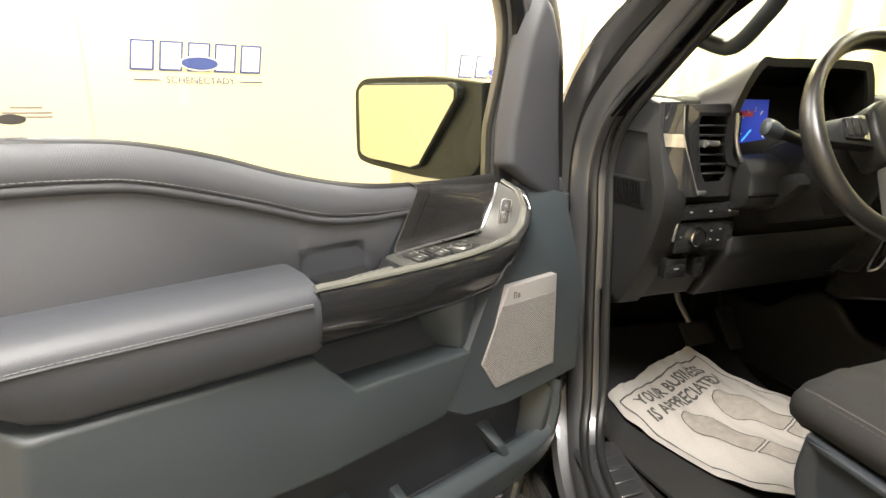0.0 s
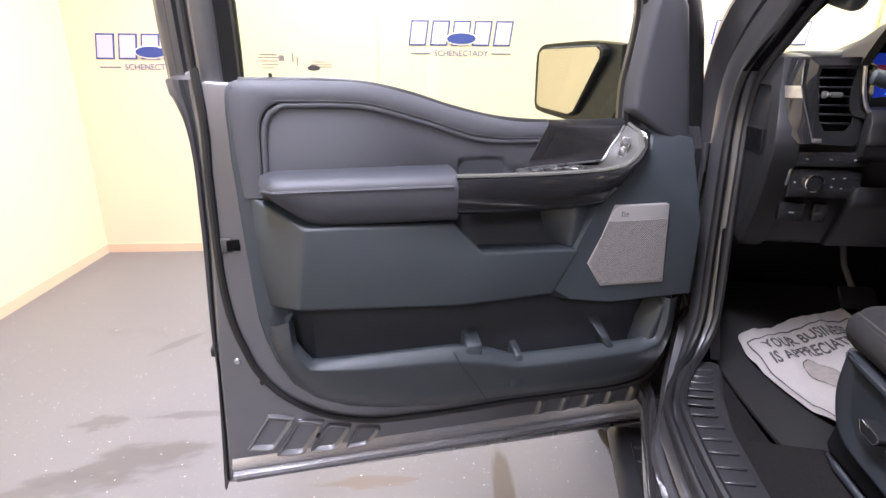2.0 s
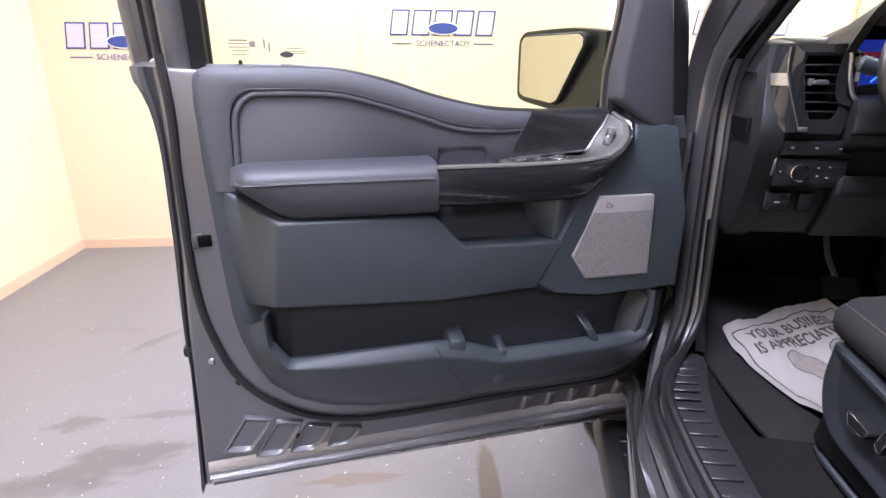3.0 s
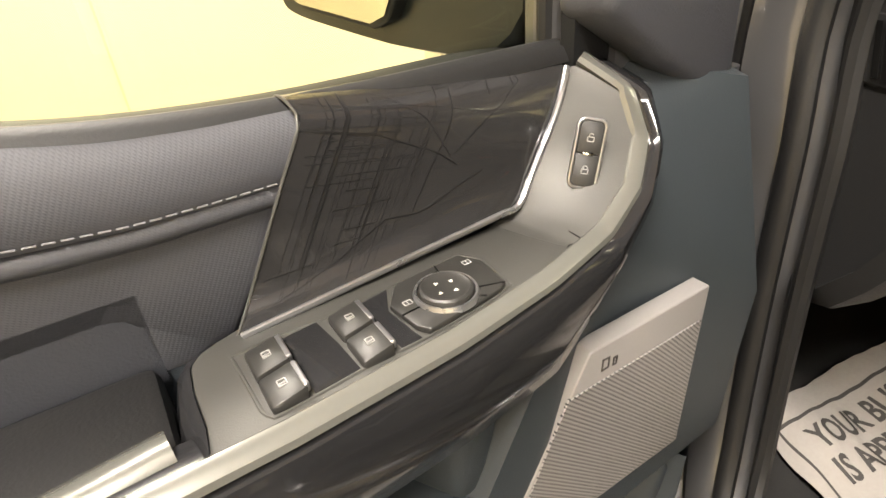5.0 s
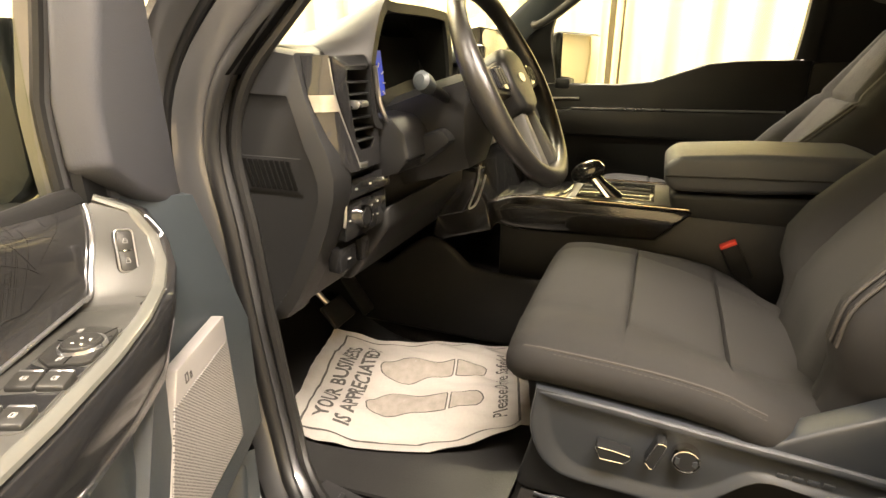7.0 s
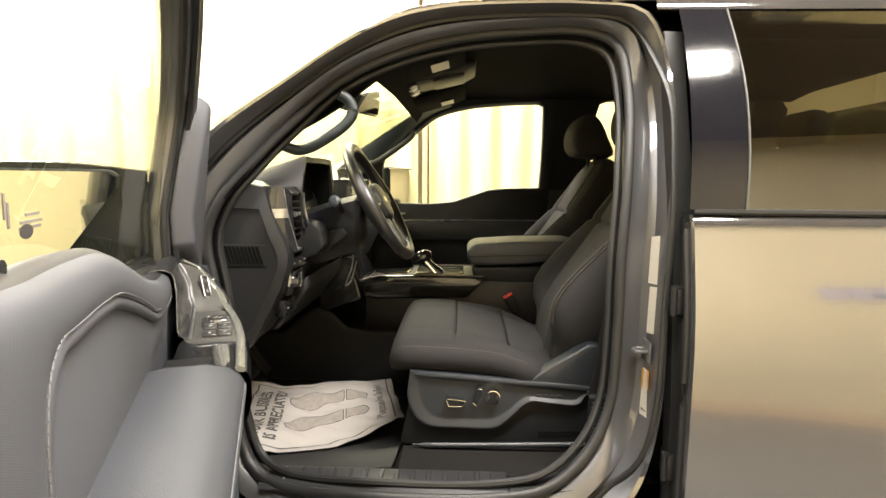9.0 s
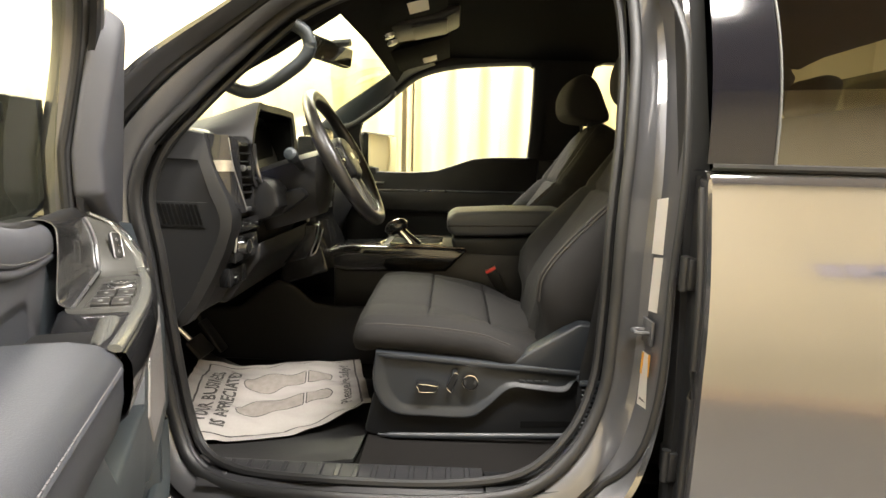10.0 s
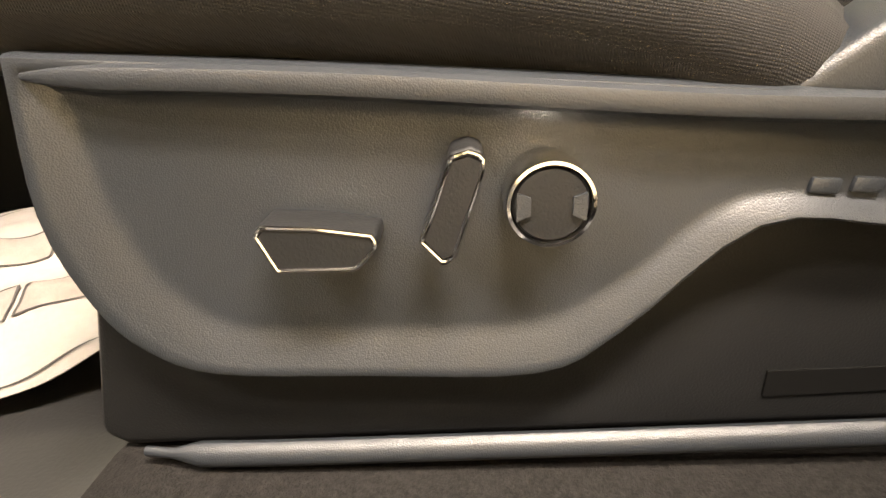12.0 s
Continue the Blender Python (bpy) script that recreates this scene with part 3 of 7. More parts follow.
part("jamb_seal", tube(MID, 0.007, 8, True, 0.8, UPX), M_RUBBER, truck)


# rear door, pillar cap, glass and roof


def door_x(z):
    """The rear door's outer face: upright below, curving in towards the window."""
    if z < 1.09:
        return -0.004
    return -0.004 + (0.55 * (z - 1.09) ** 2 if z < 1.27 else 0.01782 + 0.198 * (z - 1.27))


DOOR_SIDE = [(0.095, 1.398), (0.080, 1.4015), (0.058, 1.4005), (0.0495, 1.397), (0.0435, 1.3915), (0.0390, 1.384), (door_x(1.375), 1.375)] + [(door_x(z), z) for z in np.linspace(1.36, 1.05, 22)] + [(-0.004, 0.98), (-0.004, 0.94), (-0.003, 0.87), (-0.001, 0.82), (0.003, 0.808), (0.012, 0.797), (0.018, 0.788), (0.012, 0.777), (0.002, 0.765), (0.0, 0.755), (0.010, 0.68), (0.022, 0.62), (0.04, 0.60)]
rear_door = part("rear_door", joined(
    rows_mesh([[(x + dx, y, z) for x, z in DOOR_SIDE] for y, dx in ((-0.366, 0.008), (-0.370, 0.001), (-0.376, 0.0), (-0.5, -0.002), (-0.7, -0.004), (-0.9, -0.005), (-1.1, -0.005), (-1.3, -0.004), (-1.44, -0.003))]),
    rows_mesh([[(door_x(z) + 0.030, -0.363, z), (door_x(z) + 0.008, -0.366, z)] for z in np.linspace(0.62, 1.385, 16)])), M_PAINT, truck, "dark grey metallic closed rear door")
part("door_front_edge", rows_mesh([[(0.14, -0.385, z), (0.10, -0.372, z), (door_x(z) + 0.029, -0.364, z)] for z in np.linspace(0.62, 1.39, 16)]), M_RUBBER, rear_door, "black front edge of the closed door")
for hz in (0.86, 1.22):
    part("hinge", joined(box(0.05, 0.10, -0.372, -0.352, hz - 0.028, hz + 0.028, 0.005), tube([(0.062, -0.350, hz - 0.03), (0.062, -0.350, hz + 0.03)], 0.008, 10)), M_RUBBER, rear_door)
part("door_edge_guard", tube([(door_x(z) + 0.022, -0.362, z) for z in np.linspace(0.60, 1.37, 16)], 0.006, 8), M_RUBBER, rear_door)
part("belt_moulding", rows_mesh([[(0.034 + a, y, 1.402 + b) for a, b in ((0.012, -0.003), (0.006, 0.002), (0.007, 0.008), (0.016, 0.010))] for y in (-0.37, -0.9, -1.44)]), M_RUBBER, rear_door)
part("pillar_cap", rows_mesh([[(skin_x(z) - 0.004, y0 + (y1 - y0) * s, z) for s in (0, 0.03, 0.5, 0.97, 1.0)] for z, y0, y1 in [(h, -0.362 - 0.053 * (h - 1.41), np.interp(h, (1.41, 1.50, 1.60, 1.70, 1.846), (-0.470, -0.477, -0.483, -0.486, -0.487))) for h in np.linspace(1.41, 1.846, 16)]]), M_CAPGLOSS, rear_door, "gloss black pillar cap")
part("window_trim", tube(spline([(skin_x(z) - 0.006, y, z) for z, y in ((1.41, -0.472), (1.50, -0.479), (1.60, -0.485), (1.70, -0.488), (1.846, -0.489))], 16), 0.0022, 6), M_PEWTER, rear_door)
part("window_glass", rows_mesh([[(skin_x(z) + 0.004, y, z) for z in np.linspace(1.405, 1.85, 20)] for y in np.linspace(-0.39, -1.40, 6)]), M_TINT, rear_door, "dark tinted rear window glass")
part("pillar_inner", rows_mesh([[(0.19 + k, -0.290, z), (0.27 + k, -0.30, z), (0.28 + k, -0.40, z), (0.27 + k, -0.47, z), (0.14 + k, -0.46, z)] for z, k in ((0.72, -0.03), (1.0, -0.02), (1.30, 0.0), (1.45, 0.03), (1.66, 0.11), (1.80, 0.16))]), M_BLACK, truck, "black inner centre pillar trim")
# a black sheet stands in for the darkness of the door gap
part("rear_jamb", rows_mesh([[(np.interp(z, (0.6, 0.95, 1.2, 1.42, 1.8), (0.06, 0.066, 0.094, 0.118, 0.235)) + a, b, z) for a, b in ((0.02, -0.352), (-0.005, -0.358), (0.0, -0.40))] for z in np.linspace(0.60, 1.80, 14)]), M_RUBBER, truck, "black sheet for the dark gap behind the centre pillar")
part("roof", joined(
    rows_mesh([[(0.245, y, 1.846), (0.232, y, 1.848), (0.234, y, 1.858), (0.25, y, 1.880), (0.33, y, 1.908), (0.97, y, 1.935), (1.61, y, 1.915), (1.69, y, 1.897), (1.735, y, 1.875)] for y in (-0.34, -0.6, -1.0, -1.5)]),
    rows_mesh([[(0.228 + k, y, z) for k, z in ((0, 1.866), (0.03, 1.885), (0.10, 1.905), (0.742, 1.935), (1.384, 1.915), (1.46, 1.897), (1.505, 1.875))] for y in (0.05, -0.1, -0.34)])), M_PAINT, truck, "dark grey metallic roof")
part("rocker", rows_mesh([[(x, y, z) for x, z in ((0.052, 0.648), (0.03, 0.63), (0.022, 0.60), (0.03, 0.55), (0.06, 0.52), (0.12, 0.50))] for y in (0.85, 0.6, 0.2, -0.3, -0.9, -1.5)]), M_PAINT, truck, "dark grey painted sill")
part("front_pillar_skin", rows_mesh([[(0.11, 0.80, z), (0.085, 0.80, z), (0.07, 0.83, z), (0.03, 0.90, z), (0.02, 1.0, z)] for z in (0.62, 0.9, 1.2, 1.30)]), M_PAINT, truck)
part("fender", rows_mesh([[(0.02 + k, y, z) for k, z in ((0.0, 0.75), (-0.005, 1.0), (0.0, 1.15), (0.03, 1.22), (0.10, 1.25), (0.2, 1.255))] for y in (0.90, 1.2, 1.6, 1.95)]), M_PAINT, truck)
part("hood", rows_mesh([[(x, y, 1.255 + 0.05 * math.sin((x - 0.2) / 1.54 * math.pi) - (y - 0.9) * 0.03) for x in np.linspace(0.205, 1.735, 12)] for y in (0.95, 1.3, 1.7, 1.98)]), M_PAINT, truck, "dark grey bonnet")
for y0 in (1.45, -2.6):
    wheel = thing("wheel")
    wheel.parent = truck
    wheel.location = (0.16, y0, 0.40)
    wheel.rotation_euler = (0, radians(90), 0)
    part("tyre", lathe([(0.25, -0.12), (0.36, -0.13), (0.395, -0.10), (0.40, 0.0), (0.395, 0.10), (0.36, 0.13), (0.25, 0.12)], 40), M_RUBBER, wheel)
    part("rim", lathe([(0.0, -0.05), (0.10, -0.06), (0.23, -0.09), (0.26, -0.10), (0.26, 0.10), (0.0, 0.05)], 40), M_SATIN, wheel)
for y0 in (1.45, -2.6):
    wheel = thing("wheel")
    wheel.parent = truck
    wheel.location = (1.78, y0, 0.40)
    wheel.rotation_euler = (0, radians(90), 0)
    part("tyre", lathe([(0.25, -0.12), (0.36, -0.13), (0.395, -0.10), (0.40, 0.0), (0.395, 0.10), (0.36, 0.13), (0.25, 0.12)], 40), M_RUBBER, wheel)
part("cargo_bed", box(0.02, 1.92, -3.3, -1.52, 0.62, 1.36, 0.04), M_PAINT, truck)
part("underbody", box(0.12, 1.82, -3.2, 1.9, 0.42, 0.62, 0.03), M_BLACK, truck)
part("front_end", box(0.06, 1.88, 1.96, 2.06, 0.5, 1.2, 0.04), M_BLACK, truck)
part("cab_back", box(0.10, 1.84, -1.52, -1.48, 0.62, 1.25, 0.01), M_HEAD, truck)
part("rear_glass", box(0.28, 1.66, -1.50, -1.495, 1.25, 1.78), M_TINT, truck)
part("firewall", box(0.16, 1.78, 0.98, 1.02, 0.60, 1.36, 0.01), M_BLACK, truck)
part("cab_floor", rows_mesh([[(x, y, z) for x, z in ((0.155, 0.765), (0.175, 0.756 + d), (0.33, 0.752 + d), (0.40, 0.737 + d), (0.78, 0.735 + d), (0.80, 0.76), (1.14, 0.76), (1.16, 0.735), (1.78, 0.735))] for y, d in ((0.99, -0.02), (0.6, -0.02), (0.50, -0.025), (0.42, -0.045), (0.34, -0.066), (0.272, -0.072), (0.240, 0.0), (-0.3, 0.0), (-0.9, 0.0), (-1.48, 0.0))]), M_CARPET, truck, "dark carpeted cab floor")
part("headliner", rows_mesh([[(x, y, z) for x, z in ((0.30, 1.80), (0.34, 1.845), (0.42, 1.868), (0.97, 1.888), (1.52, 1.884), (1.62, 1.872), (1.68, 1.862))] for y in (0.24, 0.1, -0.3, -0.9, -1.48)]), M_HEAD, truck, "black cloth headliner")
part("windscreen", rows_mesh([[(x, y, z) for x in np.linspace(0.28 - 0.08 * (1 - s), 1.66 + 0.08 * (1 - s), 8)] for s, y, z in ((0, 1.02, 1.37), (0.35, 0.78, 1.52), (0.7, 0.51, 1.68), (1.0, 0.27, 1.80))]), M_SCREENGLASS, truck, "clear windscreen glass")
part("windscreen_header", rows_mesh([[(x, 0.325, 1.735 + k), (x, 0.29, 1.772 + k), (x, 0.22, 1.83), (x, 0.12, 1.87)] for x, k in ((0.28, -0.02), (0.40, -0.01), (0.8, 0.012), (1.1, 0.016), (1.5, 0.02), (1.66, 0.02))]), M_HEAD, truck)
part("side_wall", box(1.72, 1.80, 0.58, 1.02, 0.60, 1.36, 0.01), M_BLACK, truck)
part("wiper_cowl", box(0.2, 1.74, 0.92, 1.1, 1.26, 1.33, 0.01), M_BLACK, truck)


def pillar_trim(a, b, sign):
    """Inner trim along a windscreen pillar between its outer and inner edge."""
    return strip(spline(a, 28), spline(b, 28), [(0, 0.01), (0, 0.0), (0.2, -0.010), (0.5, -0.014), (0.85, -0.010), (1.0, 0.0), (1.0, 0.03)], (1.0 * -sign, 0, 0))


part("pillar_trim", pillar_trim([(0.155, 0.66, 1.40), (0.172, 0.60, 1.475), (0.205, 0.515, 1.567), (0.245, 0.41, 1.67), (0.275, 0.30, 1.74), (0.31, 0.19, 1.80)],
                                [(0.165, 0.62, 1.42), (0.185, 0.572, 1.480), (0.225, 0.530, 1.530), (0.255, 0.487, 1.572), (0.285, 0.428, 1.613), (0.305, 0.375, 1.652), (0.38, 0.325, 1.710)], 1), M_HEAD, truck, "black windscreen pillar trim")
part("pillar_trim", pillar_trim([(1.765, 0.66, 1.46), (1.745, 0.493, 1.611), (1.735, 0.43, 1.655), (1.67, 0.26, 1.79), (1.62, 0.15, 1.83)],
                                [(1.745, 0.74, 1.53), (1.70, 0.584, 1.645), (1.64, 0.43, 1.735), (1.56, 0.31, 1.80), (1.50, 0.20, 1.85)], -1), M_TRIM, truck, "dark grey windscreen pillar trim")
part("grab_handle", tube(spline([(0.235, 0.535, 1.552), (0.258, 0.515, 1.540), (0.270, 0.490, 1.534), (0.272, 0.464, 1.540), (0.272, 0.415, 1.567), (0.272, 0.372, 1.599), (0.270, 0.357, 1.623), (0.265, 0.364, 1.650), (0.255, 0.385, 1.664)], 36), 0.0155, 12, False, 0.85), M_TRIM, truck, "dark grey pillar grab handle")
part("grab_handle", tube(spline([(1.70, 0.56, 1.56), (1.675, 0.55, 1.555), (1.665, 0.52, 1.565), (1.65, 0.44, 1.615), (1.64, 0.37, 1.665), (1.645, 0.345, 1.69), (1.67, 0.34, 1.71)], 30), 0.014, 10), M_DASH, truck)

# sill tread plate and front kick panel
tread = part("tread_plate", rows_mesh([[(x, y, z) for x, z in ((0.072, 0.772), (0.080, 0.781), (0.10, 0.783), (0.150, 0.783), (0.166, 0.778), (0.178, 0.755))] for y in (-0.02, 0.1, 0.25, 0.4, 0.54)]), M_TREAD, truck, "black ribbed plastic tread plate")
for i in range(14):
    part("rib", box(0.094, 0.150, 0.005 + i * 0.037, 0.017 + i * 0.037, 0.7825, 0.7868, 0.002, 1), M_TREAD, tread)
part("tread_end", rows_mesh([[(x, y, z + 0.25 * max(0, -0.10 - y)) for x, z in ((0.074, 0.776), (0.085, 0.785), (0.12, 0.785), (0.160, 0.775), (0.17, 0.75))] for y in (-0.025, -0.08, -0.14, -0.20)]), M_BLACK, truck)
part("kick_panel", rows_mesh([[(x, y, z) for y, z in ((0.55, 0.785), (0.585, 0.85), (0.60, 0.95), (0.62, 1.08))] for x in (0.15,)] + [[(0.178, y + d, z) for y, z in ((0.56, 0.775), (0.60, 0.85), (0.615, 0.95), (0.635, 1.08))] for d in (0.01,)] + [[(0.20, y + 0.22, z) for y, z in ((0.56, 0.74), (0.60, 0.85), (0.615, 0.95), (0.635, 1.10))]] + [[(0.21, 0.97, z) for z in (0.74, 0.85, 0.95, 1.12)]]), M_BLACK, truck, "black kick panel")
part("fuse_cover", prism([(0.645, 0.905), (0.69, 0.90), (0.69, 0.965), (0.645, 0.97)], 0.168, 0.186, "x", 0.004), M_BLACK, truck)

# running board
board = thing("running_board", pose(0, 0, 0), "black running board with ribbed step pad under the door sill", "running board")
part("bar", prism([(0.02, 0.37), (-0.02, 0.40), (-0.02, 0.425), (0.0, 0.437), (0.17, 0.437), (0.185, 0.42), (0.17, 0.38), (0.10, 0.36)], -1.2, 0.76, "y", 0.008), M_TREAD, board)
part("bracket", box(0.14, 0.30, 0.2, 0.30, 0.40, 0.56, 0.01), M_BLACK, board)
part("bracket", box(0.14, 0.30, -0.9, -0.8, 0.40, 0.56, 0.01), M_BLACK, board)
pad = part("step_pad", box(0.03, 0.155, -1.1, 0.68, 0.437, 0.441, 0.003, 1), M_RUBBER, board)
for i in range(12):
    part("rib", box(0.035, 0.150, 0.66 - i * 0.055 - 0.012, 0.66 - i * 0.055, 0.4405, 0.447, 0.003, 1), M_TREAD, pad)

# striker, stickers, hinges and check strap
part("striker", joined(tube(spline([(0.130, -0.326, 1.090), (0.130, -0.306, 1.090), (0.134, -0.300, 1.090), (0.150, -0.300, 1.090), (0.154, -0.306, 1.090), (0.154, -0.326, 1.090)], 16), 0.0045, 8), prism([(0.118, 1.066), (0.166, 1.066), (0.166, 1.114), (0.118, 1.114)], -0.330, -0.324, "y", 0.002)), M_JAMB, truck, "dark metal door striker")


def sticker(name, quad, mats_label, band=None):
    """quad: four corners on the centre pillar, from the top front one round."""
    q = [Vector(p) for p in quad]
    bm = bmesh.new()
    n = 6
    grid = [[bm.verts.new(q[0].lerp(q[3], j / n).lerp(q[1].lerp(q[2], j / n), i / 2)) for i in range(3)] for j in range(n + 1)]
    for j in range(n):
        for i in range(2):
            bm.faces.new((grid[j][i], grid[j][i + 1], grid[j + 1][i + 1], grid[j + 1][i]))
    bmesh.ops.solidify(bm, geom=bm.faces[:], thickness=0.0006)
    return bm


part("sticker", sticker("a", [(0.191, -0.341, 1.341), (0.148, -0.345, 1.347), (0.137, -0.340, 1.240), (0.180, -0.335, 1.236)], ""), M_LABEL, truck, "white certification label")
part("sticker", sticker("b", [(0.164, -0.334, 1.231), (0.127, -0.337, 1.236), (0.117, -0.331, 1.133), (0.154, -0.328, 1.128)], ""), M_LABEL, truck, "pale grey label")
st = part("sticker", sticker("c", [(0.148, -0.3230, 1.049), (0.112, -0.320, 1.054), (0.100, -0.3200, 0.950), (0.137, -0.3160, 0.945)], ""), M_LABEL, truck, "white and orange tyre label")
part("label_band", sticker("d", [(0.148, -0.3215, 1.047), (0.112, -0.3245, 1.052), (0.108, -0.3225, 1.010), (0.1445, -0.3195, 1.005)], ""), M_ORANGE, st)
for k in range(4):
    part("text_bar", sticker("e", [(0.138 - 0.002 * k, -0.3205 + 0.001 * k, 0.998 - 0.012 * k), (0.112 - 0.002 * k, -0.3230 + 0.001 * k, 1.001 - 0.012 * k), (0.112 - 0.002 * k, -0.3225 + 0.001 * k, 0.996 - 0.012 * k), (0.138 - 0.002 * k, -0.3200 + 0.001 * k, 0.993 - 0.012 * k)], ""), M_INKGREY, st)
for hz in (1.225, 0.76):
    hinge = part("hinge", joined(box(0.085, 0.135, 0.735, 0.775, hz - 0.03, hz + 0.03, 0.006), tube([(0.118, 0.728, hz - 0.035), (0.118, 0.728, hz + 0.035)], 0.011, 10)), M_JAMB, truck, "dark grey door hinge")
part("check_strap", joined(box(0.06, 0.19, 0.714, 0.722, 0.970, 0.990, 0.002, 1), tube([(0.165, 0.700, 0.98), (0.165, 0.735, 0.98)], 0.012, 10)), M_BLACK, truck, "black door check strap")
# ---- the open driver's door: x runs from the hinge to the latch, y towards the cab side, z up ----
DOOR = pose(0.148, 0.719, 0, 0, 0, -157.28)
UPY = (0, 1, 0)


def spans(pts, per, ease=1.0):
    """Points along a curve, the same number between each pair of given points; a low ease keeps corners."""
    p = np.array(pts, float)
    out = []
    for i in range(len(p) - 1):
        b, c = p[i], p[i + 1]
        a = p[i - 1] if i else 2 * b - c
        d = p[i + 2] if i + 2 < len(p) else 2 * c - b
        for t in np.linspace(0, 1, per, endpoint=False):
            m0, m1 = (c - a) * 0.5 * ease, (d - b) * 0.5 * ease
            k = 0.0 if ease == 1.0 else 1.0 - ease
            g = (2 * t**3 - 3 * t**2 + 1) * b + (t**3 - 2 * t**2 + t) * m0 + (3 * t**2 - 2 * t**3) * c + (t**3 - t**2) * m1
            out.append(g * (1 - k) + (b + (c - b) * t) * k)
    out.append(p[-1])
    return np.array(out)


def on_door(pts, y=0.0):
    """Door outline points (x, z) as places at depth y."""
    return [(a, y, b) for a, b in pts]


def frustum(low, ylow, high, yhigh, bevel=0.0, seg=2):
    """A block between two outlines (x, z) of equal length at two depths."""
    bm = bmesh.new()
    a = [bm.verts.new((p[0], ylow, p[1])) for p in low]
    b = [bm.verts.new((p[0], yhigh, p[1])) for p in high]
    k = len(a)
    bm.faces.new(a)
    bm.faces.new(b)
    for i in range(k):
        bm.faces.new((a[i], a[(i + 1) % k], b[(i + 1) % k], b[i]))
    bmesh.ops.recalc_face_normals(bm, faces=bm.faces)
    if bevel:
        edges = [e for e in bm.edges if e.calc_face_angle(0) > radians(20)]
        bmesh.ops.bevel(bm, geom=edges, offset=bevel, segments=seg, profile=0.5, affect="EDGES", clamp_overlap=True)
    return bm


door = thing("front_door", DOOR, "open dark grey front door with blue-grey trim panel", "car door")

# sheet metal
SHELL = [(0.03, 0.545), (0.60, 0.542), (1.158, 0.530), (1.154, 0.62), (1.150, 0.74), (1.146, 0.86), (1.140, 0.97), (1.133, 1.07), (1.129, 1.20), (1.128, 1.30), (1.130, 1.40), (1.05, 1.395), (0.55, 1.31), (0.06, 1.30), (0.03, 1.2)]
shell = part("door_shell", prism(SHELL, -0.060, 0.0, "y", 0.006, 3), M_SHELL, door, "satin grey painted inner door metal")
SKIN = [(0.0, 0.440), (0.45, 0.446), (0.78, 0.453), (1.188, 0.462), (1.178, 0.60), (1.170, 0.72), (1.166, 0.79), (1.168, 0.845), (1.166, 0.93), (1.163, 1.0), (1.160, 1.07), (1.158, 1.15), (1.156, 1.23), (1.158, 1.285), (1.166, 1.335), (1.183, 1.380), (1.184, 1.400), (1.05, 1.372), (0.90, 1.370), (0.74, 1.345), (0.55, 1.295), (0.06, 1.285), (0.01, 1.2)]
part("door_skin", prism(SKIN, -0.102, -0.084, "y", 0.006, 2), M_PAINT, door, "dark grey metallic outer door skin")
# stepped flange between the inner metal and the outer skin along the latch side
INNER_EDGE = spline([(x, z) for x, z in SHELL[2:11]], 40)
OUTER_EDGE = spline([(x, z) for x, z in SKIN[3:17]], 40)
FLANGE = [(-0.10, -0.006), (0.10, -0.010), (0.22, -0.026), (0.34, -0.030), (0.42, -0.018), (0.56, -0.016), (0.66, -0.034), (0.74, -0.048), (0.86, -0.046), (0.95, -0.056), (1.0, -0.082)]
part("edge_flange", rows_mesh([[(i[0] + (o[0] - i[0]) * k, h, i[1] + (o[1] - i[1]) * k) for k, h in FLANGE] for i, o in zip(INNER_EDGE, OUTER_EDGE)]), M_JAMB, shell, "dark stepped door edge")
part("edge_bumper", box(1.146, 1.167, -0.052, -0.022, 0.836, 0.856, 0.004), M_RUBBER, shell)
# a silver tube puts in the bright lit line along the hem
part("hem_edge", tube(on_door([(0.01, 0.447), (0.45, 0.453), (0.78, 0.460), (1.180, 0.470)], -0.080), 0.0055, 6), M_SATIN, door, "lower edge in bright silver for its lit line")
part("lower_ledge", rows_mesh([[(x, y, z) for y, z in ((-0.004, 0.598), (0.002, 0.584), (0.008, 0.574), (0.010, 0.566), (0.003, 0.561), (0.002, 0.556), (0.009, 0.549), (0.008, 0.540), (-0.004, 0.534), (-0.022, 0.527), (-0.024, 0.518), (-0.016, 0.512), (-0.040, 0.500), (-0.078, 0.478), (-0.084, 0.470))] for x in (0.04, 0.4, 0.8, 1.135, 1.150)]), M_LIT_LEDGE, shell, "ribbed lower door edge in lightened paint")


def pressing(quad, h=0.009):
    """A pressed pocket: a rounded raised lip round a lower floor; quad is in (x, z)."""
    c = np.mean(quad, axis=0)
    rows_ = [[(c[0] + (p[0] - c[0]) * k, y, c[1] + (p[1] - c[1]) * k) for p in poly(list(quad) + [quad[0]], 17)[:-1]] for k, y in ((1.16, -0.002), (1.10, h * 0.8), (1.03, h), (0.96, h * 0.85), (0.80, 0.002), (0.78, 0.0012))]
    return rows_mesh(rows_ + [[(c[0] + (p[0] - c[0]) * 0.3, 0.0012, p[2] * 0.3 + c[1] * 0.7) for p in rows_[-1]]], False, True, True)


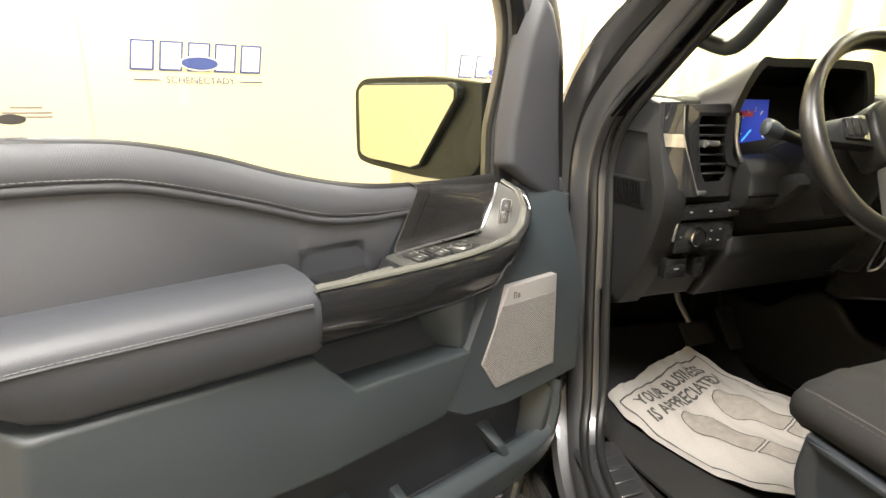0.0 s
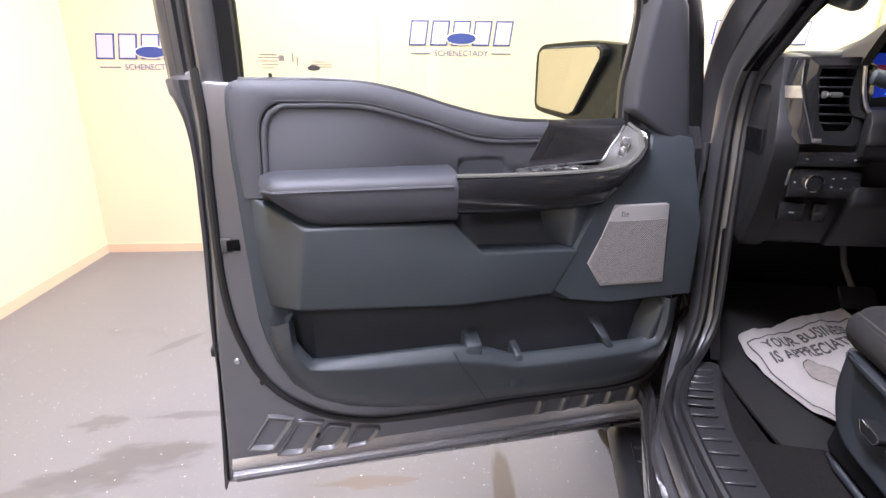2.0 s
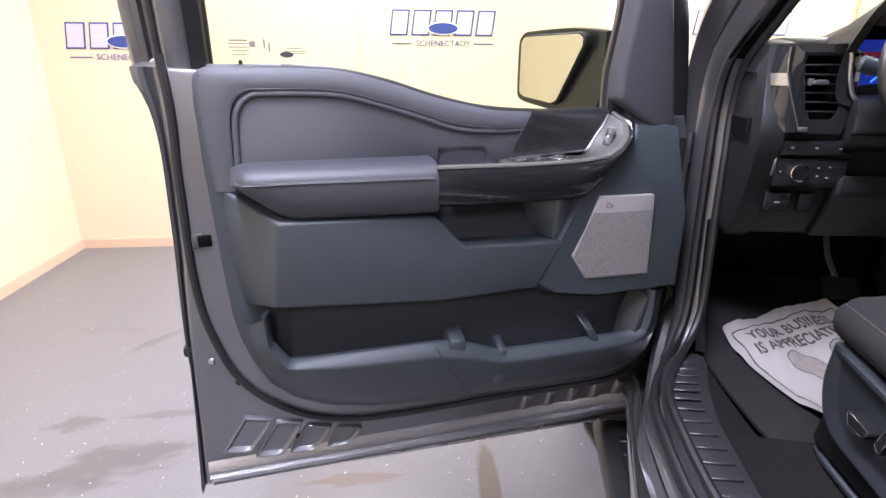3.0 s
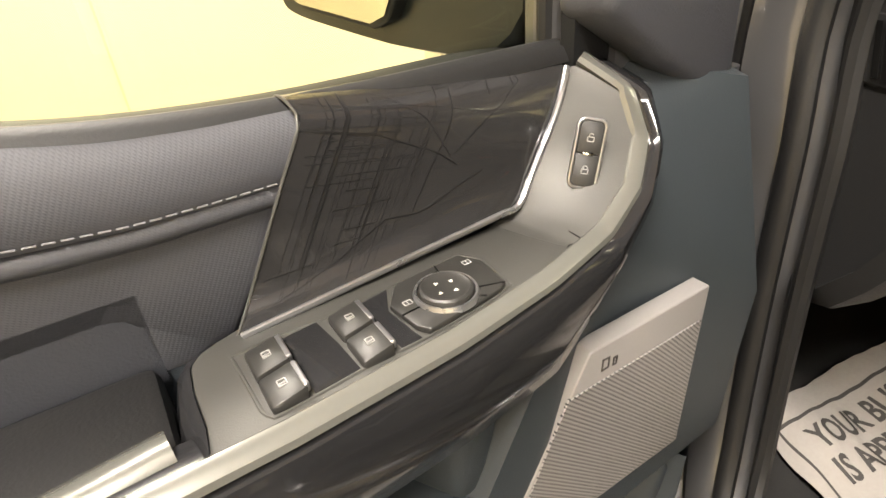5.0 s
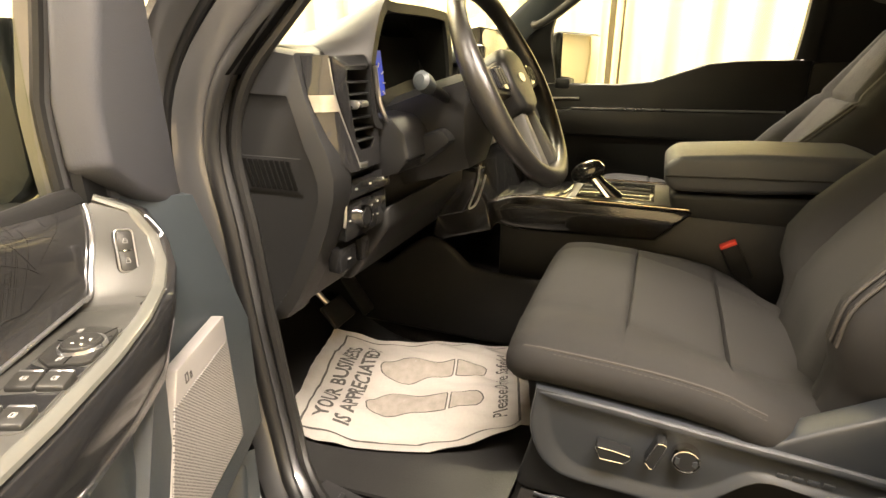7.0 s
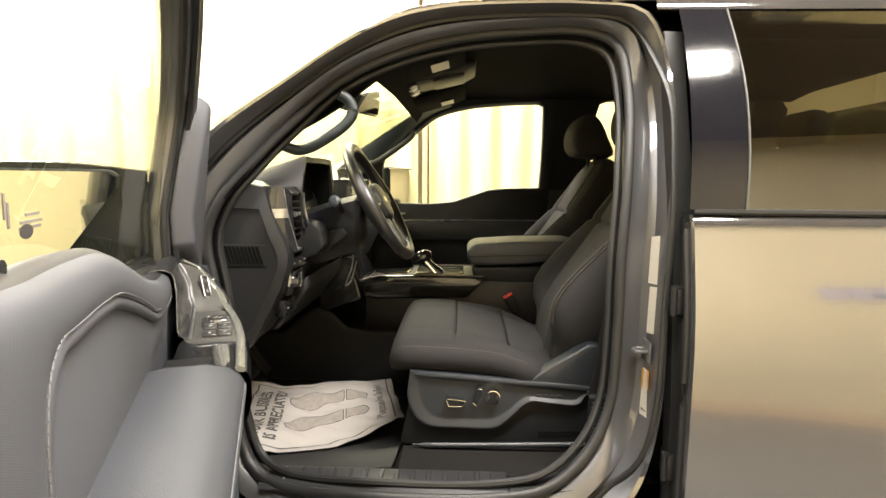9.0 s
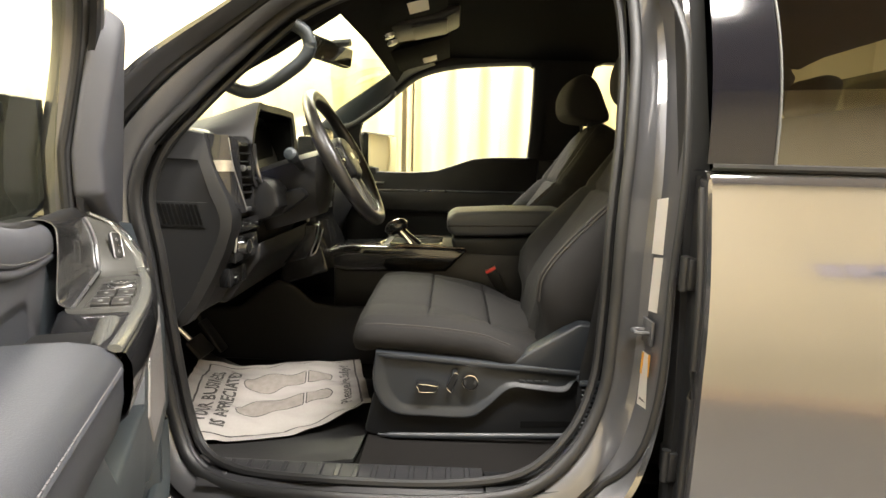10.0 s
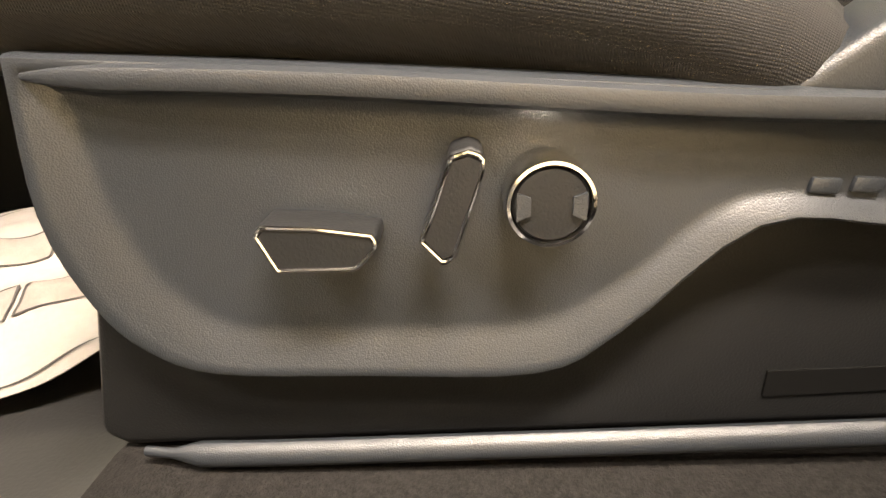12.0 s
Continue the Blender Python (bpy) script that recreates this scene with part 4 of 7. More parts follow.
for quad in ([(1.110, 0.613), (1.060, 0.604), (1.009, 0.674), (1.062, 0.688)], [(1.047, 0.589), (0.997, 0.581), (0.947, 0.653), (0.997, 0.668)], [(0.974, 0.585), (0.923, 0.582), (0.884, 0.633), (0.936, 0.645)], [(0.894, 0.581), (0.848, 0.581), (0.817, 0.617), (0.868, 0.629)]):
    part("pressed_pocket", pressing(quad), M_SHELL, shell)
for x0 in (0.43, 0.365, 0.30, 0.235, 0.17):
    low = [(x0, 0.582), (x0 - 0.030, 0.582), (x0 - 0.045, 0.635), (x0 - 0.015, 0.635)]
    c = np.mean(low, axis=0)
    part("pressed_rib", frustum(low, -0.002, [tuple(c + (np.array(p) - c) * 0.6) for p in low], 0.011, 0.003), M_JAMB, shell)
part("drain_slot", box(1.03, 1.072, -0.001, 0.004, 0.560, 0.566, 0.001, 1), M_RUBBER, shell)
for x0, z0, m_ in ((1.112, 0.832, M_SATIN), (0.958, 0.618, M_RUBBER), (0.596, 0.549, M_RUBBER), (1.066, 0.775, M_RUBBER)):
    part("screw", lathe([(0.0, 0.004), (0.005, 0.004), (0.0075, 0.0)], 12, pose(x0, 0.0, z0, -90)), m_, shell)
latch = part("latch", box(1.094, 1.124, -0.030, 0.004, 1.074, 1.104, 0.003), M_PEWTER, door, "steel door latch")
part("latch_slot", box(1.080, 1.104, -0.03, 0.0055, 1.078, 1.100, 0.002), M_VOID, latch)
EDGE_SEAL = [(1.121, 1.42), (1.117, 1.343), (1.117, 1.293), (1.120, 1.24), (1.121, 1.164), (1.122, 1.096), (1.122, 1.037), (1.118, 0.976), (1.111, 0.924), (1.097, 0.871), (1.075, 0.807), (1.039, 0.752), (0.994, 0.709), (0.935, 0.672), (0.846, 0.644), (0.752, 0.636), (0.64, 0.635), (0.495, 0.638), (0.342, 0.636), (0.164, 0.640), (0.10, 0.665), (0.06, 0.75), (0.052, 0.9), (0.06, 1.25)]
part("door_seal", tube(spline(on_door(EDGE_SEAL, 0.003), 110), 0.0078, 8, False, 0.9, UPY), M_RUBBER, door, "black rubber door seal")
for z0 in (0.75, 0.86):
    part("wire_boot", tube(spline([(0.055, 0.012, z0 - 0.05), (0.045, 0.03, z0), (0.055, 0.012, z0 + 0.05)], 10), 0.008, 8), M_RUBBER, door)


def lean(z):
    return max(0.0, z - 1.40) * 0.19


# window frame and glass
F_OUT = [(0.10, 1.29), (0.112, 1.379), (0.165, 1.546), (0.25, 1.655), (0.40, 1.755), (0.60, 1.820), (0.85, 1.850), (1.06, 1.850), (1.150, 1.80), (1.178, 1.66), (1.183, 1.516), (1.181, 1.379)]
F_IN = [(0.262, 1.30), (0.264, 1.38), (0.262, 1.54), (0.315, 1.635), (0.43, 1.722), (0.62, 1.782), (0.85, 1.810), (0.99, 1.808), (1.045, 1.77), (1.052, 1.66), (1.047, 1.517), (1.048, 1.385)]
fo = np.array([(x, lean(z) - 0.035 * min(1.0, max(0.0, (x - 0.8) / 0.2)), z) for x, z in spans(F_OUT, 6)])
fi = np.array([(x, lean(z) - 0.035 * min(1.0, max(0.0, (x - 0.8) / 0.2)), z) for x, z in spans(F_IN, 6)])
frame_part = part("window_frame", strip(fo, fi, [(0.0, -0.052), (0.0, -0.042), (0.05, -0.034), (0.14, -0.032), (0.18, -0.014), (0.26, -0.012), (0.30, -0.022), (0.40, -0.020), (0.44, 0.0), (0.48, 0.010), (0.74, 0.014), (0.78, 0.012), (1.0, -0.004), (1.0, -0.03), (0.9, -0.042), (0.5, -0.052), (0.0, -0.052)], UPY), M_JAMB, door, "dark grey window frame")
part("frame_face", strip(fo, fi, [(0.47, 0.008), (0.50, 0.0135), (0.60, 0.0165), (0.72, 0.0165), (0.76, 0.012)], UPY), M_SHELL, frame_part, "satin grey inner frame face")
part("frame_seal", tube(fo + (fi - fo) * 0.42 + np.array((0, -0.004, 0)), 0.0075, 8, False, 1.0, UPY), M_RUBBER, frame_part)
part("frame_screw", lathe([(0.0, 0.004), (0.005, 0.004), (0.0075, 0.0)], 12, pose(1.160, -0.046, 1.392, -90)), M_SATIN, frame_part)
part("frame_foot", prism([(1.128, 1.30), (1.150, 1.345), (1.178, 1.372), (1.182, 1.40), (1.125, 1.42), (1.118, 1.36)], -0.070, -0.046, "y", 0.004, 2), M_JAMB, frame_part)
# widened black seal also puts in the darkness of the gap beside it
part("front_seal", tube(spline([(x, lean(z) - 0.015, z) for x, z in ((0.070, 1.26), (0.078, 1.34), (0.095, 1.43), (0.122, 1.51), (0.165, 1.59), (0.225, 1.662))], 24), 0.026, 10, False, 0.5, UPY), M_RUBBER, frame_part, "thick black front door seal filling the dark gap too")
part("glass_run", tube(fi + np.array((0, -0.010, 0)), 0.006, 8, False, 1.0, UPY), M_RUBBER, frame_part)
part("frame_inner_trim", strip(fo + (fi - fo) * 0.76 + np.array((0, 0.008, 0)), fi + np.array((0, 0.006, 0)), [(0, 0), (0.1, 0.006), (0.9, 0.006), (1, -0.002)], UPY), M_BLACK, frame_part)
belt = [(1.05, 1.372), (0.905, 1.372), (0.823, 1.366), (0.738, 1.348), (0.648, 1.320), (0.553, 1.298), (0.441, 1.288), (0.26, 1.288)]
low_edge = np.array([(x, -0.022, z) for x, z in poly(belt, 30)])
top_edge = []
for x, _, z in low_edge:
    zt = np.interp(x, [p[0] for p in F_IN[1:9]], [p[1] for p in F_IN[1:9]])
    top_edge.append((x, -0.022 + lean(zt), zt))
pane = part("window_glass", rows_mesh([[np.array(a) + (np.array(b) - np.array(a)) * s + np.array((0, lean(a[2] + (b[2] - a[2]) * s) - lean(b[2]) * s, 0)) for s in np.linspace(0, 1, 8)] for a, b in zip(low_edge, top_edge)]), M_GLASS, door, "clear front window glass")
pane.visible_shadow = False
for a, b, w, h in ((1.008, 1.452, 0.030, 0.003), (1.008, 1.447, 0.038, 0.002), (1.008, 1.441, 0.034, 0.002), (1.006, 1.435, 0.030, 0.002), (1.008, 1.429, 0.024, 0.002), (0.985, 1.446, 0.010, 0.010), (0.965, 1.447, 0.003, 0.016), (0.957, 1.441, 0.003, 0.016), (0.914, 1.440, 0.026, 0.002), (0.914, 1.435, 0.040, 0.002), (0.914, 1.431, 0.040, 0.002)):
    a, b = a - 0.014, b - 0.008
    part("glass_mark", box(a - w / 2, a + w / 2, -0.0205 + lean(b), -0.0195 + lean(b), b - h / 2, b + h / 2), M_INKGREY, pane)
part("glass_mark", prism([(0.914 + 0.012 * math.cos(t), 1.421 + 0.005 * math.sin(t)) for t in np.linspace(0, 6.283, 20, endpoint=False)], -0.014, -0.0135, "y"), M_INK, pane)
belt_line = spline([(x, z) for x, z in belt], 50)
part("belt_strip", rows_mesh([[(x, y, z + h) for y, h in ((0.010, 0.020), (0.006, 0.029), (-0.002, 0.033), (-0.012, 0.031), (-0.0195, 0.024), (-0.021, 0.010))] for x, z in belt_line]), M_RUBBER, door, "black window belt seal")
part("outer_belt_strip", rows_mesh([[(x, y, z + h) for y, h in ((-0.024, 0.004), (-0.028, 0.014), (-0.060, 0.020), (-0.100, 0.012), (-0.106, -0.01))] for x, z in belt_line]), M_RUBBER, door, "black outer belt seal")

# trim panel: the base and the padded upper part
BASE = [(1.064, 1.392), (1.077, 1.343), (1.076, 1.308), (1.076, 1.251), (1.073, 1.186), (1.071, 1.13), (1.068, 1.072), (1.065, 1.012), (1.06, 0.936), (1.05, 0.883), (1.032, 0.827), (1.002, 0.767), (0.957, 0.725), (0.884, 0.691), (0.78, 0.671), (0.644, 0.663), (0.5, 0.661), (0.349, 0.660), (0.16, 0.668), (0.105, 0.70), (0.085, 0.76), (0.078, 0.88), (0.10, 1.277), (0.26, 1.24), (0.45, 1.285), (0.55, 1.312), (0.65, 1.335), (0.74, 1.362), (0.83, 1.382)]
part("trim_base", prism(BASE, 0.001, 0.012, "y", 0.005, 3), M_TRIM, door, "blue-grey moulded door trim")
PAD_A = [(1.066, 1.185), (1.073, 1.28), (1.077, 1.355), (1.062, 1.397), (0.985, 1.401), (0.905, 1.401), (0.823, 1.396), (0.738, 1.377), (0.648, 1.349), (0.553, 1.327), (0.50, 1.320), (0.440, 1.318)]
PAD_B = [(1.022, 1.185), (1.021, 1.25), (1.016, 1.325), (0.990, 1.357), (0.945, 1.360), (0.868, 1.359), (0.807, 1.352), (0.70, 1.322), (0.61, 1.293), (0.54, 1.284), (0.50, 1.283), (0.452, 1.283)]
pa, pb = (np.array(on_door(spans(q, 7))) for q in (PAD_A, PAD_B))


def sink(x):
    """The pad thins out towards the patterned trim."""
    return float(np.interp(x, (0.445, 0.465, 0.50, 0.56), (0.86, 0.90, 0.97, 1.0)))


pad_bm = strip(pa, pb, [(0.0, -0.005), (0.0, 0.002), (0.06, 0.008), (0.18, 0.0145), (0.36, 0.0190), (0.6, 0.0212), (0.86, 0.0215), (0.97, 0.0195), (1.0, 0.012)], UPY)
for v in pad_bm.verts:
    v.co.y *= sink(v.co.x)
pad_top = part("upper_pad", pad_bm, M_CLOTHV, door, "dark grey padded vinyl upper trim")
seam = pb + np.array((0, 0.0190, 0)) + (pa - pb) * 0.10
seam = np.array([(x, (y + 0.0028) * sink(x) + 0.0002, z) for x, y, z in seam])
part("stitching", dashes(seam, 0.0048, 0.0018, 0.0006), M_THREAD, pad_top, "light grey stitching")
part("piping", tube(np.array([(x, 0.0135 * sink(x) + 0.001, z) for x, y, z in pb + (pb - pa) * 0.11]), 0.0062, 10, False, 1.0, UPY), M_CLOTHV, pad_top)
INS = [tuple(p) for p in spans(PAD_B, 3)] + [(0.505, 1.20), (0.540, 1.20), (0.543, 1.230), (0.548, 1.236), (0.556, 1.238), (0.620, 1.238), (0.629, 1.235), (0.634, 1.228), (0.638, 1.20), (1.022, 1.185)]
part("insert_panel", prism(INS, 0.002, 0.0135, "y", 0.003, 2), M_CLOTHV, door, "dark grey woven vinyl door insert")


# armrest
def arm_ring(x):
    k = min(1.0, max(0.0, (x - 0.935) / 0.09))
    e = min(1.0, max(0.0, (x - 1.005) / 0.022))
    zt, zb, d = 1.2385 - 0.008 * e, 1.142 + 0.066 * k, 0.118 - 0.012 * min(1.0, max(0.0, (x - 0.68) / 0.24)) - 0.03 * e
    return [(x, 0.006, zt - 0.004), (x, 0.030, zt), (x, d - 0.042, zt - 0.001), (x, d - 0.020, zt - 0.006), (x, d - 0.006, zt - 0.014), (x, d, zt - 0.025), (x, d - 0.001, (zt + zb) / 2 - 0.01), (x, d - 0.006, zb + 0.012), (x, d - 0.018, zb), (x, 0.06, zb - 0.006), (x, 0.006, zb - 0.008)]


arm = part("armrest", rows_mesh([arm_ring(x) for x in (0.664, 0.668, 0.70, 0.78, 0.86, 0.92, 0.95, 0.98, 1.0, 1.012, 1.022, 1.027)], False, True, True), M_SOFT, door, "dark grey padded vinyl armrest")
part("stitching", dashes([(x, arm_ring(x)[5][1] + 0.0008, 1.2140) for x in np.linspace(0.675, 1.02, 40)], 0.0050, 0.0012, 0.0006), M_THREAD, arm, "light grey stitching")
part("piping", tube([(x, arm_ring(x)[5][1] + 0.0004, 1.2108) for x in np.linspace(0.675, 1.022, 40)], 0.0022, 6), M_SOFT, arm)

# lower door panel, shelf and front trim
low_a = [(1.052, 1.19), (1.048, 1.05), (1.034, 0.955), (0.65, 0.942), (0.442, 0.946), (0.382, 1.062), (0.612, 1.071), (0.672, 1.140), (0.95, 1.16)]
low_b = [(0.955, 1.138), (0.965, 1.06), (0.976, 0.978), (0.652, 0.956), (0.446, 0.962), (0.390, 1.060), (0.607, 1.067), (0.664, 1.132), (0.935, 1.140)]
part("lower_panel", frustum(low_a, 0.012, low_b, 0.098, 0.006, 3), M_TRIM, door, "blue-grey lower door panel")
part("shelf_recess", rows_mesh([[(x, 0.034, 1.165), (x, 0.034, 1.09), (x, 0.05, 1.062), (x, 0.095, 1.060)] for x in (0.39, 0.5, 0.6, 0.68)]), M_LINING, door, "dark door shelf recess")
part("shelf_post", frustum([(0.475, 1.165), (0.40, 1.165), (0.40, 1.06), (0.44, 1.06)], 0.03, [(0.40, 1.165), (0.37, 1.165), (0.385, 1.06), (0.41, 1.06)], 0.085, 0.008), M_TRIM, door)
fr_a = [(0.245, 1.311), (0.098, 1.283), (0.075, 1.10), (0.078, 0.905), (0.31, 0.905), (0.42, 0.925), (0.462, 0.955), (0.385, 1.155), (0.29, 1.228), (0.232, 1.270), (0.214, 1.298)]
fr_b = [(0.222, 1.303), (0.118, 1.280), (0.098, 1.10), (0.098, 0.930), (0.30, 0.928), (0.40, 0.945), (0.442, 0.970), (0.358, 1.145), (0.262, 1.212), (0.213, 1.260), (0.199, 1.286)]
fr_d = [0.012, 0.052, 0.093, 0.093, 0.094, 0.0955, 0.0955, 0.0955, 0.070, 0.048, 0.026]
ft = part("front_trim", rows_mesh([[(fa[0], 0.004, fa[1]), (fa[0] * 0.8 + fb[0] * 0.2, d * 0.4, fa[1] * 0.8 + fb[1] * 0.2), (fa[0] * 0.25 + fb[0] * 0.75, d * 0.82, fa[1] * 0.25 + fb[1] * 0.75), (fb[0], d, fb[1])] for fa, fb, d in zip(fr_a, fr_b, fr_d)], True), M_TRIM, door, "blue-grey front door trim round the speaker")
face = bmesh.new()
vs = [face.verts.new((p[0], d, p[1])) for p, d in zip(fr_b, fr_d)]
bmesh.ops.triangulate(face, faces=[face.faces.new(vs)])
part("trim_face", face, M_TRIM, ft)

GR = [(0.312, 1.149), (0.186, 1.147), (0.177, 0.966), (0.333, 0.970), (0.370, 1.026)]
speaker = part("speaker_grille", prism(GR, 0.082, 0.0968, "y", 0.0015, 3), M_GRILLE, door, "satin silver speaker grille")
GR2 = [(0.3295, 1.117), (0.187, 1.115), (0.1805, 0.970), (0.331, 0.974), (0.366, 1.026)]
M_HOLES = mat("perforated silver mesh", (0.28, 0.266, 0.26), 0.45, 0.15, vary=0.04)
nt_ = M_HOLES.node_tree
vor = nt_.nodes.new("ShaderNodeTexVoronoi")
vor.inputs["Scale"].default_value, vor.inputs["Randomness"].default_value = 330, 0.0
cr_ = nt_.nodes.new("ShaderNodeMapRange")
cr_.inputs["From Min"].default_value, cr_.inputs["From Max"].default_value = 0.27, 0.35
mixh = nt_.nodes.new("ShaderNodeMix")
mixh.data_type = "RGBA"
mixh.inputs["A"].default_value = (0.015, 0.015, 0.015, 1)
pr_ = nt_.nodes["Principled BSDF"]
ra_ = [n for n in nt_.nodes if n.type == "VALTORGB"][0]
mph = nt_.nodes.new("ShaderNodeMapping")
mph.inputs["Rotation"].default_value = (0, radians(45), 0)
mph.inputs["Scale"].default_value = (1, 0.0, 1)
nt_.links.new(nt_.nodes["Texture Coordinate"].outputs["Object"], mph.inputs["Vector"])
nt_.links.new(mph.outputs["Vector"], vor.inputs["Vector"])
nt_.links.new(vor.outputs["Distance"], cr_.inputs["Value"])
nt_.links.new(cr_.outputs["Result"], mixh.inputs["Factor"])
nt_.links.new(ra_.outputs["Color"], mixh.inputs["B"])
nt_.links.new(mixh.outputs["Result"], pr_.inputs["Base Color"])
part("mesh", prism(GR2, 0.0955, 0.0976, "y", 0.0005, 1), M_HOLES, speaker, "perforated metal mesh")
for a, b, w, h in ((0.299, 1.131, 0.0011, 0.011), (0.296, 1.1355, 0.006, 0.0011), (0.296, 1.1265, 0.006, 0.0011), (0.293, 1.131, 0.0011, 0.010), (0.288, 1.1285, 0.0011, 0.006), (0.285, 1.1285, 0.0011, 0.006), (0.2865, 1.132, 0.004, 0.0011), (0.2865, 1.1255, 0.004, 0.0011)):
    part("badge", box(a - w / 2, a + w / 2, 0.0958, 0.0974, b - h / 2, b + h / 2), M_INK, speaker)

# map pocket
RIM = [(0.988, 0.962), (0.985, 0.900), (0.955, 0.856), (0.86, 0.853), (0.657, 0.852), (0.58, 0.835), (0.518, 0.812), (0.40, 0.810), (0.21, 0.812), (0.168, 0.825), (0.158, 0.87), (0.160, 0.922)]
BOT = [(1.040, 0.93), (1.034, 0.87), (1.000, 0.795), (0.93, 0.725), (0.75, 0.682), (0.60, 0.676), (0.50, 0.674), (0.35, 0.674), (0.20, 0.682), (0.125, 0.72), (0.095, 0.80), (0.090, 0.915)]
pr1, pr2 = np.array(on_door(spans(RIM, 6, 0.5))), np.array(on_door(spans(BOT, 6)))
pocket = part("map_pocket", strip(pr1, pr2, [(0.30, 0.060), (0.02, 0.064), (-0.008, 0.068), (-0.008, 0.075), (0.0, 0.079), (0.12, 0.0955), (0.15, 0.0970), (0.19, 0.0960), (0.28, 0.0930), (0.6, 0.080), (0.85, 0.058), (1.0, 0.028)], UPY), M_TRIM, door, "blue-grey moulded map pocket")
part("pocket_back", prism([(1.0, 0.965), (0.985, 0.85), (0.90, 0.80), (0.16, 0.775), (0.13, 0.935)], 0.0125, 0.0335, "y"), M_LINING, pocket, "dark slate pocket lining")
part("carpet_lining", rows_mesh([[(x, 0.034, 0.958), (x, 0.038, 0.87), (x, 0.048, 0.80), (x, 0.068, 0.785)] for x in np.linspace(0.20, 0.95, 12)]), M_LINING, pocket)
for x0, x1, z1 in ((0.632, 0.598, 0.872), (0.520, 0.502, 0.835)):
    part("divider", frustum([(x0 + 0.012, z1 - 0.10), (x1 - 0.004, z1 - 0.10), (x1, z1), (x0, z1)], 0.034, [(x0 + 0.012, z1 - 0.10), (x1 - 0.004, z1 - 0.10), (x1, z1 - 0.018), (x0, z1 - 0.018)], 0.088, 0.004), M_TRIM, pocket)
part("divider", frustum([(0.325, 0.87), (0.295, 0.87), (0.250, 0.77), (0.275, 0.77)], 0.034, [(0.31, 0.835), (0.29, 0.835), (0.250, 0.77), (0.272, 0.77)], 0.085, 0.005), M_TRIM, pocket)
part("divider", frustum([(0.165, 0.93), (0.145, 0.93), (0.185, 0.78), (0.235, 0.78)], 0.034, [(0.160, 0.90), (0.150, 0.90), (0.170, 0.79), (0.19, 0.79)], 0.085, 0.005), M_TRIM, pocket)
# thin dark line where the pocket's tone changes
part("pocket_tone_line", tube(spline([(0.665, 0.0955, 0.85), (0.645, 0.096, 0.81), (0.60, 0.088, 0.74), (0.57, 0.062, 0.684)], 24), 0.0009, 5), M_LINING, pocket)

# gloss black grab handle with a pewter rim, switch plate, lock plate and patterned trim
H_TOP = [(0.668, 0.118, 1.2290), (0.60, 0.119, 1.2280), (0.50, 0.118, 1.2265), (0.42, 0.113, 1.2265), (0.355, 0.104, 1.2275), (0.301, 0.092, 1.231), (0.269, 0.083, 1.247), (0.245, 0.066, 1.267), (0.240, 0.046, 1.293), (0.254, 0.020, 1.310)]
H_LOW = [(0.668, 0.114, 1.150), (0.60, 0.114, 1.148), (0.50, 0.112, 1.147), (0.42, 0.108, 1.147), (0.352, 0.1015, 1.1515), (0.301, 0.092, 1.194), (0.260, 0.079, 1.231), (0.229, 0.059, 1.263), (0.214, 0.035, 1.290), (0.230, 0.012, 1.306)]
ht, hl = spans(H_TOP, 6, 0.45), spans(H_LOW, 6, 0.45)
handle = part("grab_handle", joined(strip(ht, hl, [(0.06, -0.03), (0.01, -0.006), (0.06, 0.004), (0.2, 0.009), (0.5, 0.010), (0.8, 0.006), (0.95, -0.006), (1.0, -0.03), (0.95, -0.07)], UPY)), M_PIANO, door, "gloss black door grab handle")
part("rim", tube(ht + np.array((0.002, -0.004, 0.001)), 0.0065, 8, False, 0.6, (0, 0.3, 1)), M_RIM, handle, "satin pewter rim")
PL = [(0.502, 0.0445), (0.513, 0.048), (0.522, 0.052), (0.527, 0.058), (0.529, 0.075), (0.529, 0.098), (0.531, 0.112), (0.545, 0.1245), (0.50, 0.1240), (0.42, 0.1190), (0.355, 0.1095), (0.316, 0.1020), (0.326, 0.042), (0.36, 0.043), (0.45, 0.0465)]
plate = part("switch_plate", prism(PL, 1.205, 1.2365, "z", 0.002, 2), M_PEWTER, door, "satin pewter switch plate")
plate.location = (0, -0.0075, -0.009)
LP = [((0.346, 0.035, 1.2272), (0.330, 0.0965, 1.2272)), ((0.334, 0.034, 1.2285), (0.318, 0.0955, 1.2275)), ((0.325, 0.036, 1.2350), (0.303, 0.092, 1.2330)), ((0.311, 0.034, 1.254), (0.271, 0.083, 1.248)), ((0.298, 0.031, 1.272), (0.247, 0.066, 1.267)), ((0.280, 0.022, 1.290), (0.242, 0.046, 1.293)), ((0.262, 0.012, 1.305), (0.254, 0.021, 1.309))]
lp_a, lp_b = spans([p[0] for p in LP], 5, 0.45), spans([p[1] for p in LP], 5, 0.45)
part("lock_plate", rows_mesh([[a + (b - a) * s for s in (0, 0.05, 0.35, 0.65, 0.95, 1.0)] for a, b in zip(lp_a, lp_b)]), M_PEWTER, door, "satin pewter lock plate")
TRIM_A = [(0.502, 0.043, 1.2275), (0.4915, 0.029, 1.234), (0.462, 0.026, 1.287), (0.4455, 0.021, 1.3135), (0.446, 0.009, 1.3215), (0.446, -0.003, 1.3215), (0.445, -0.012, 1.319)]
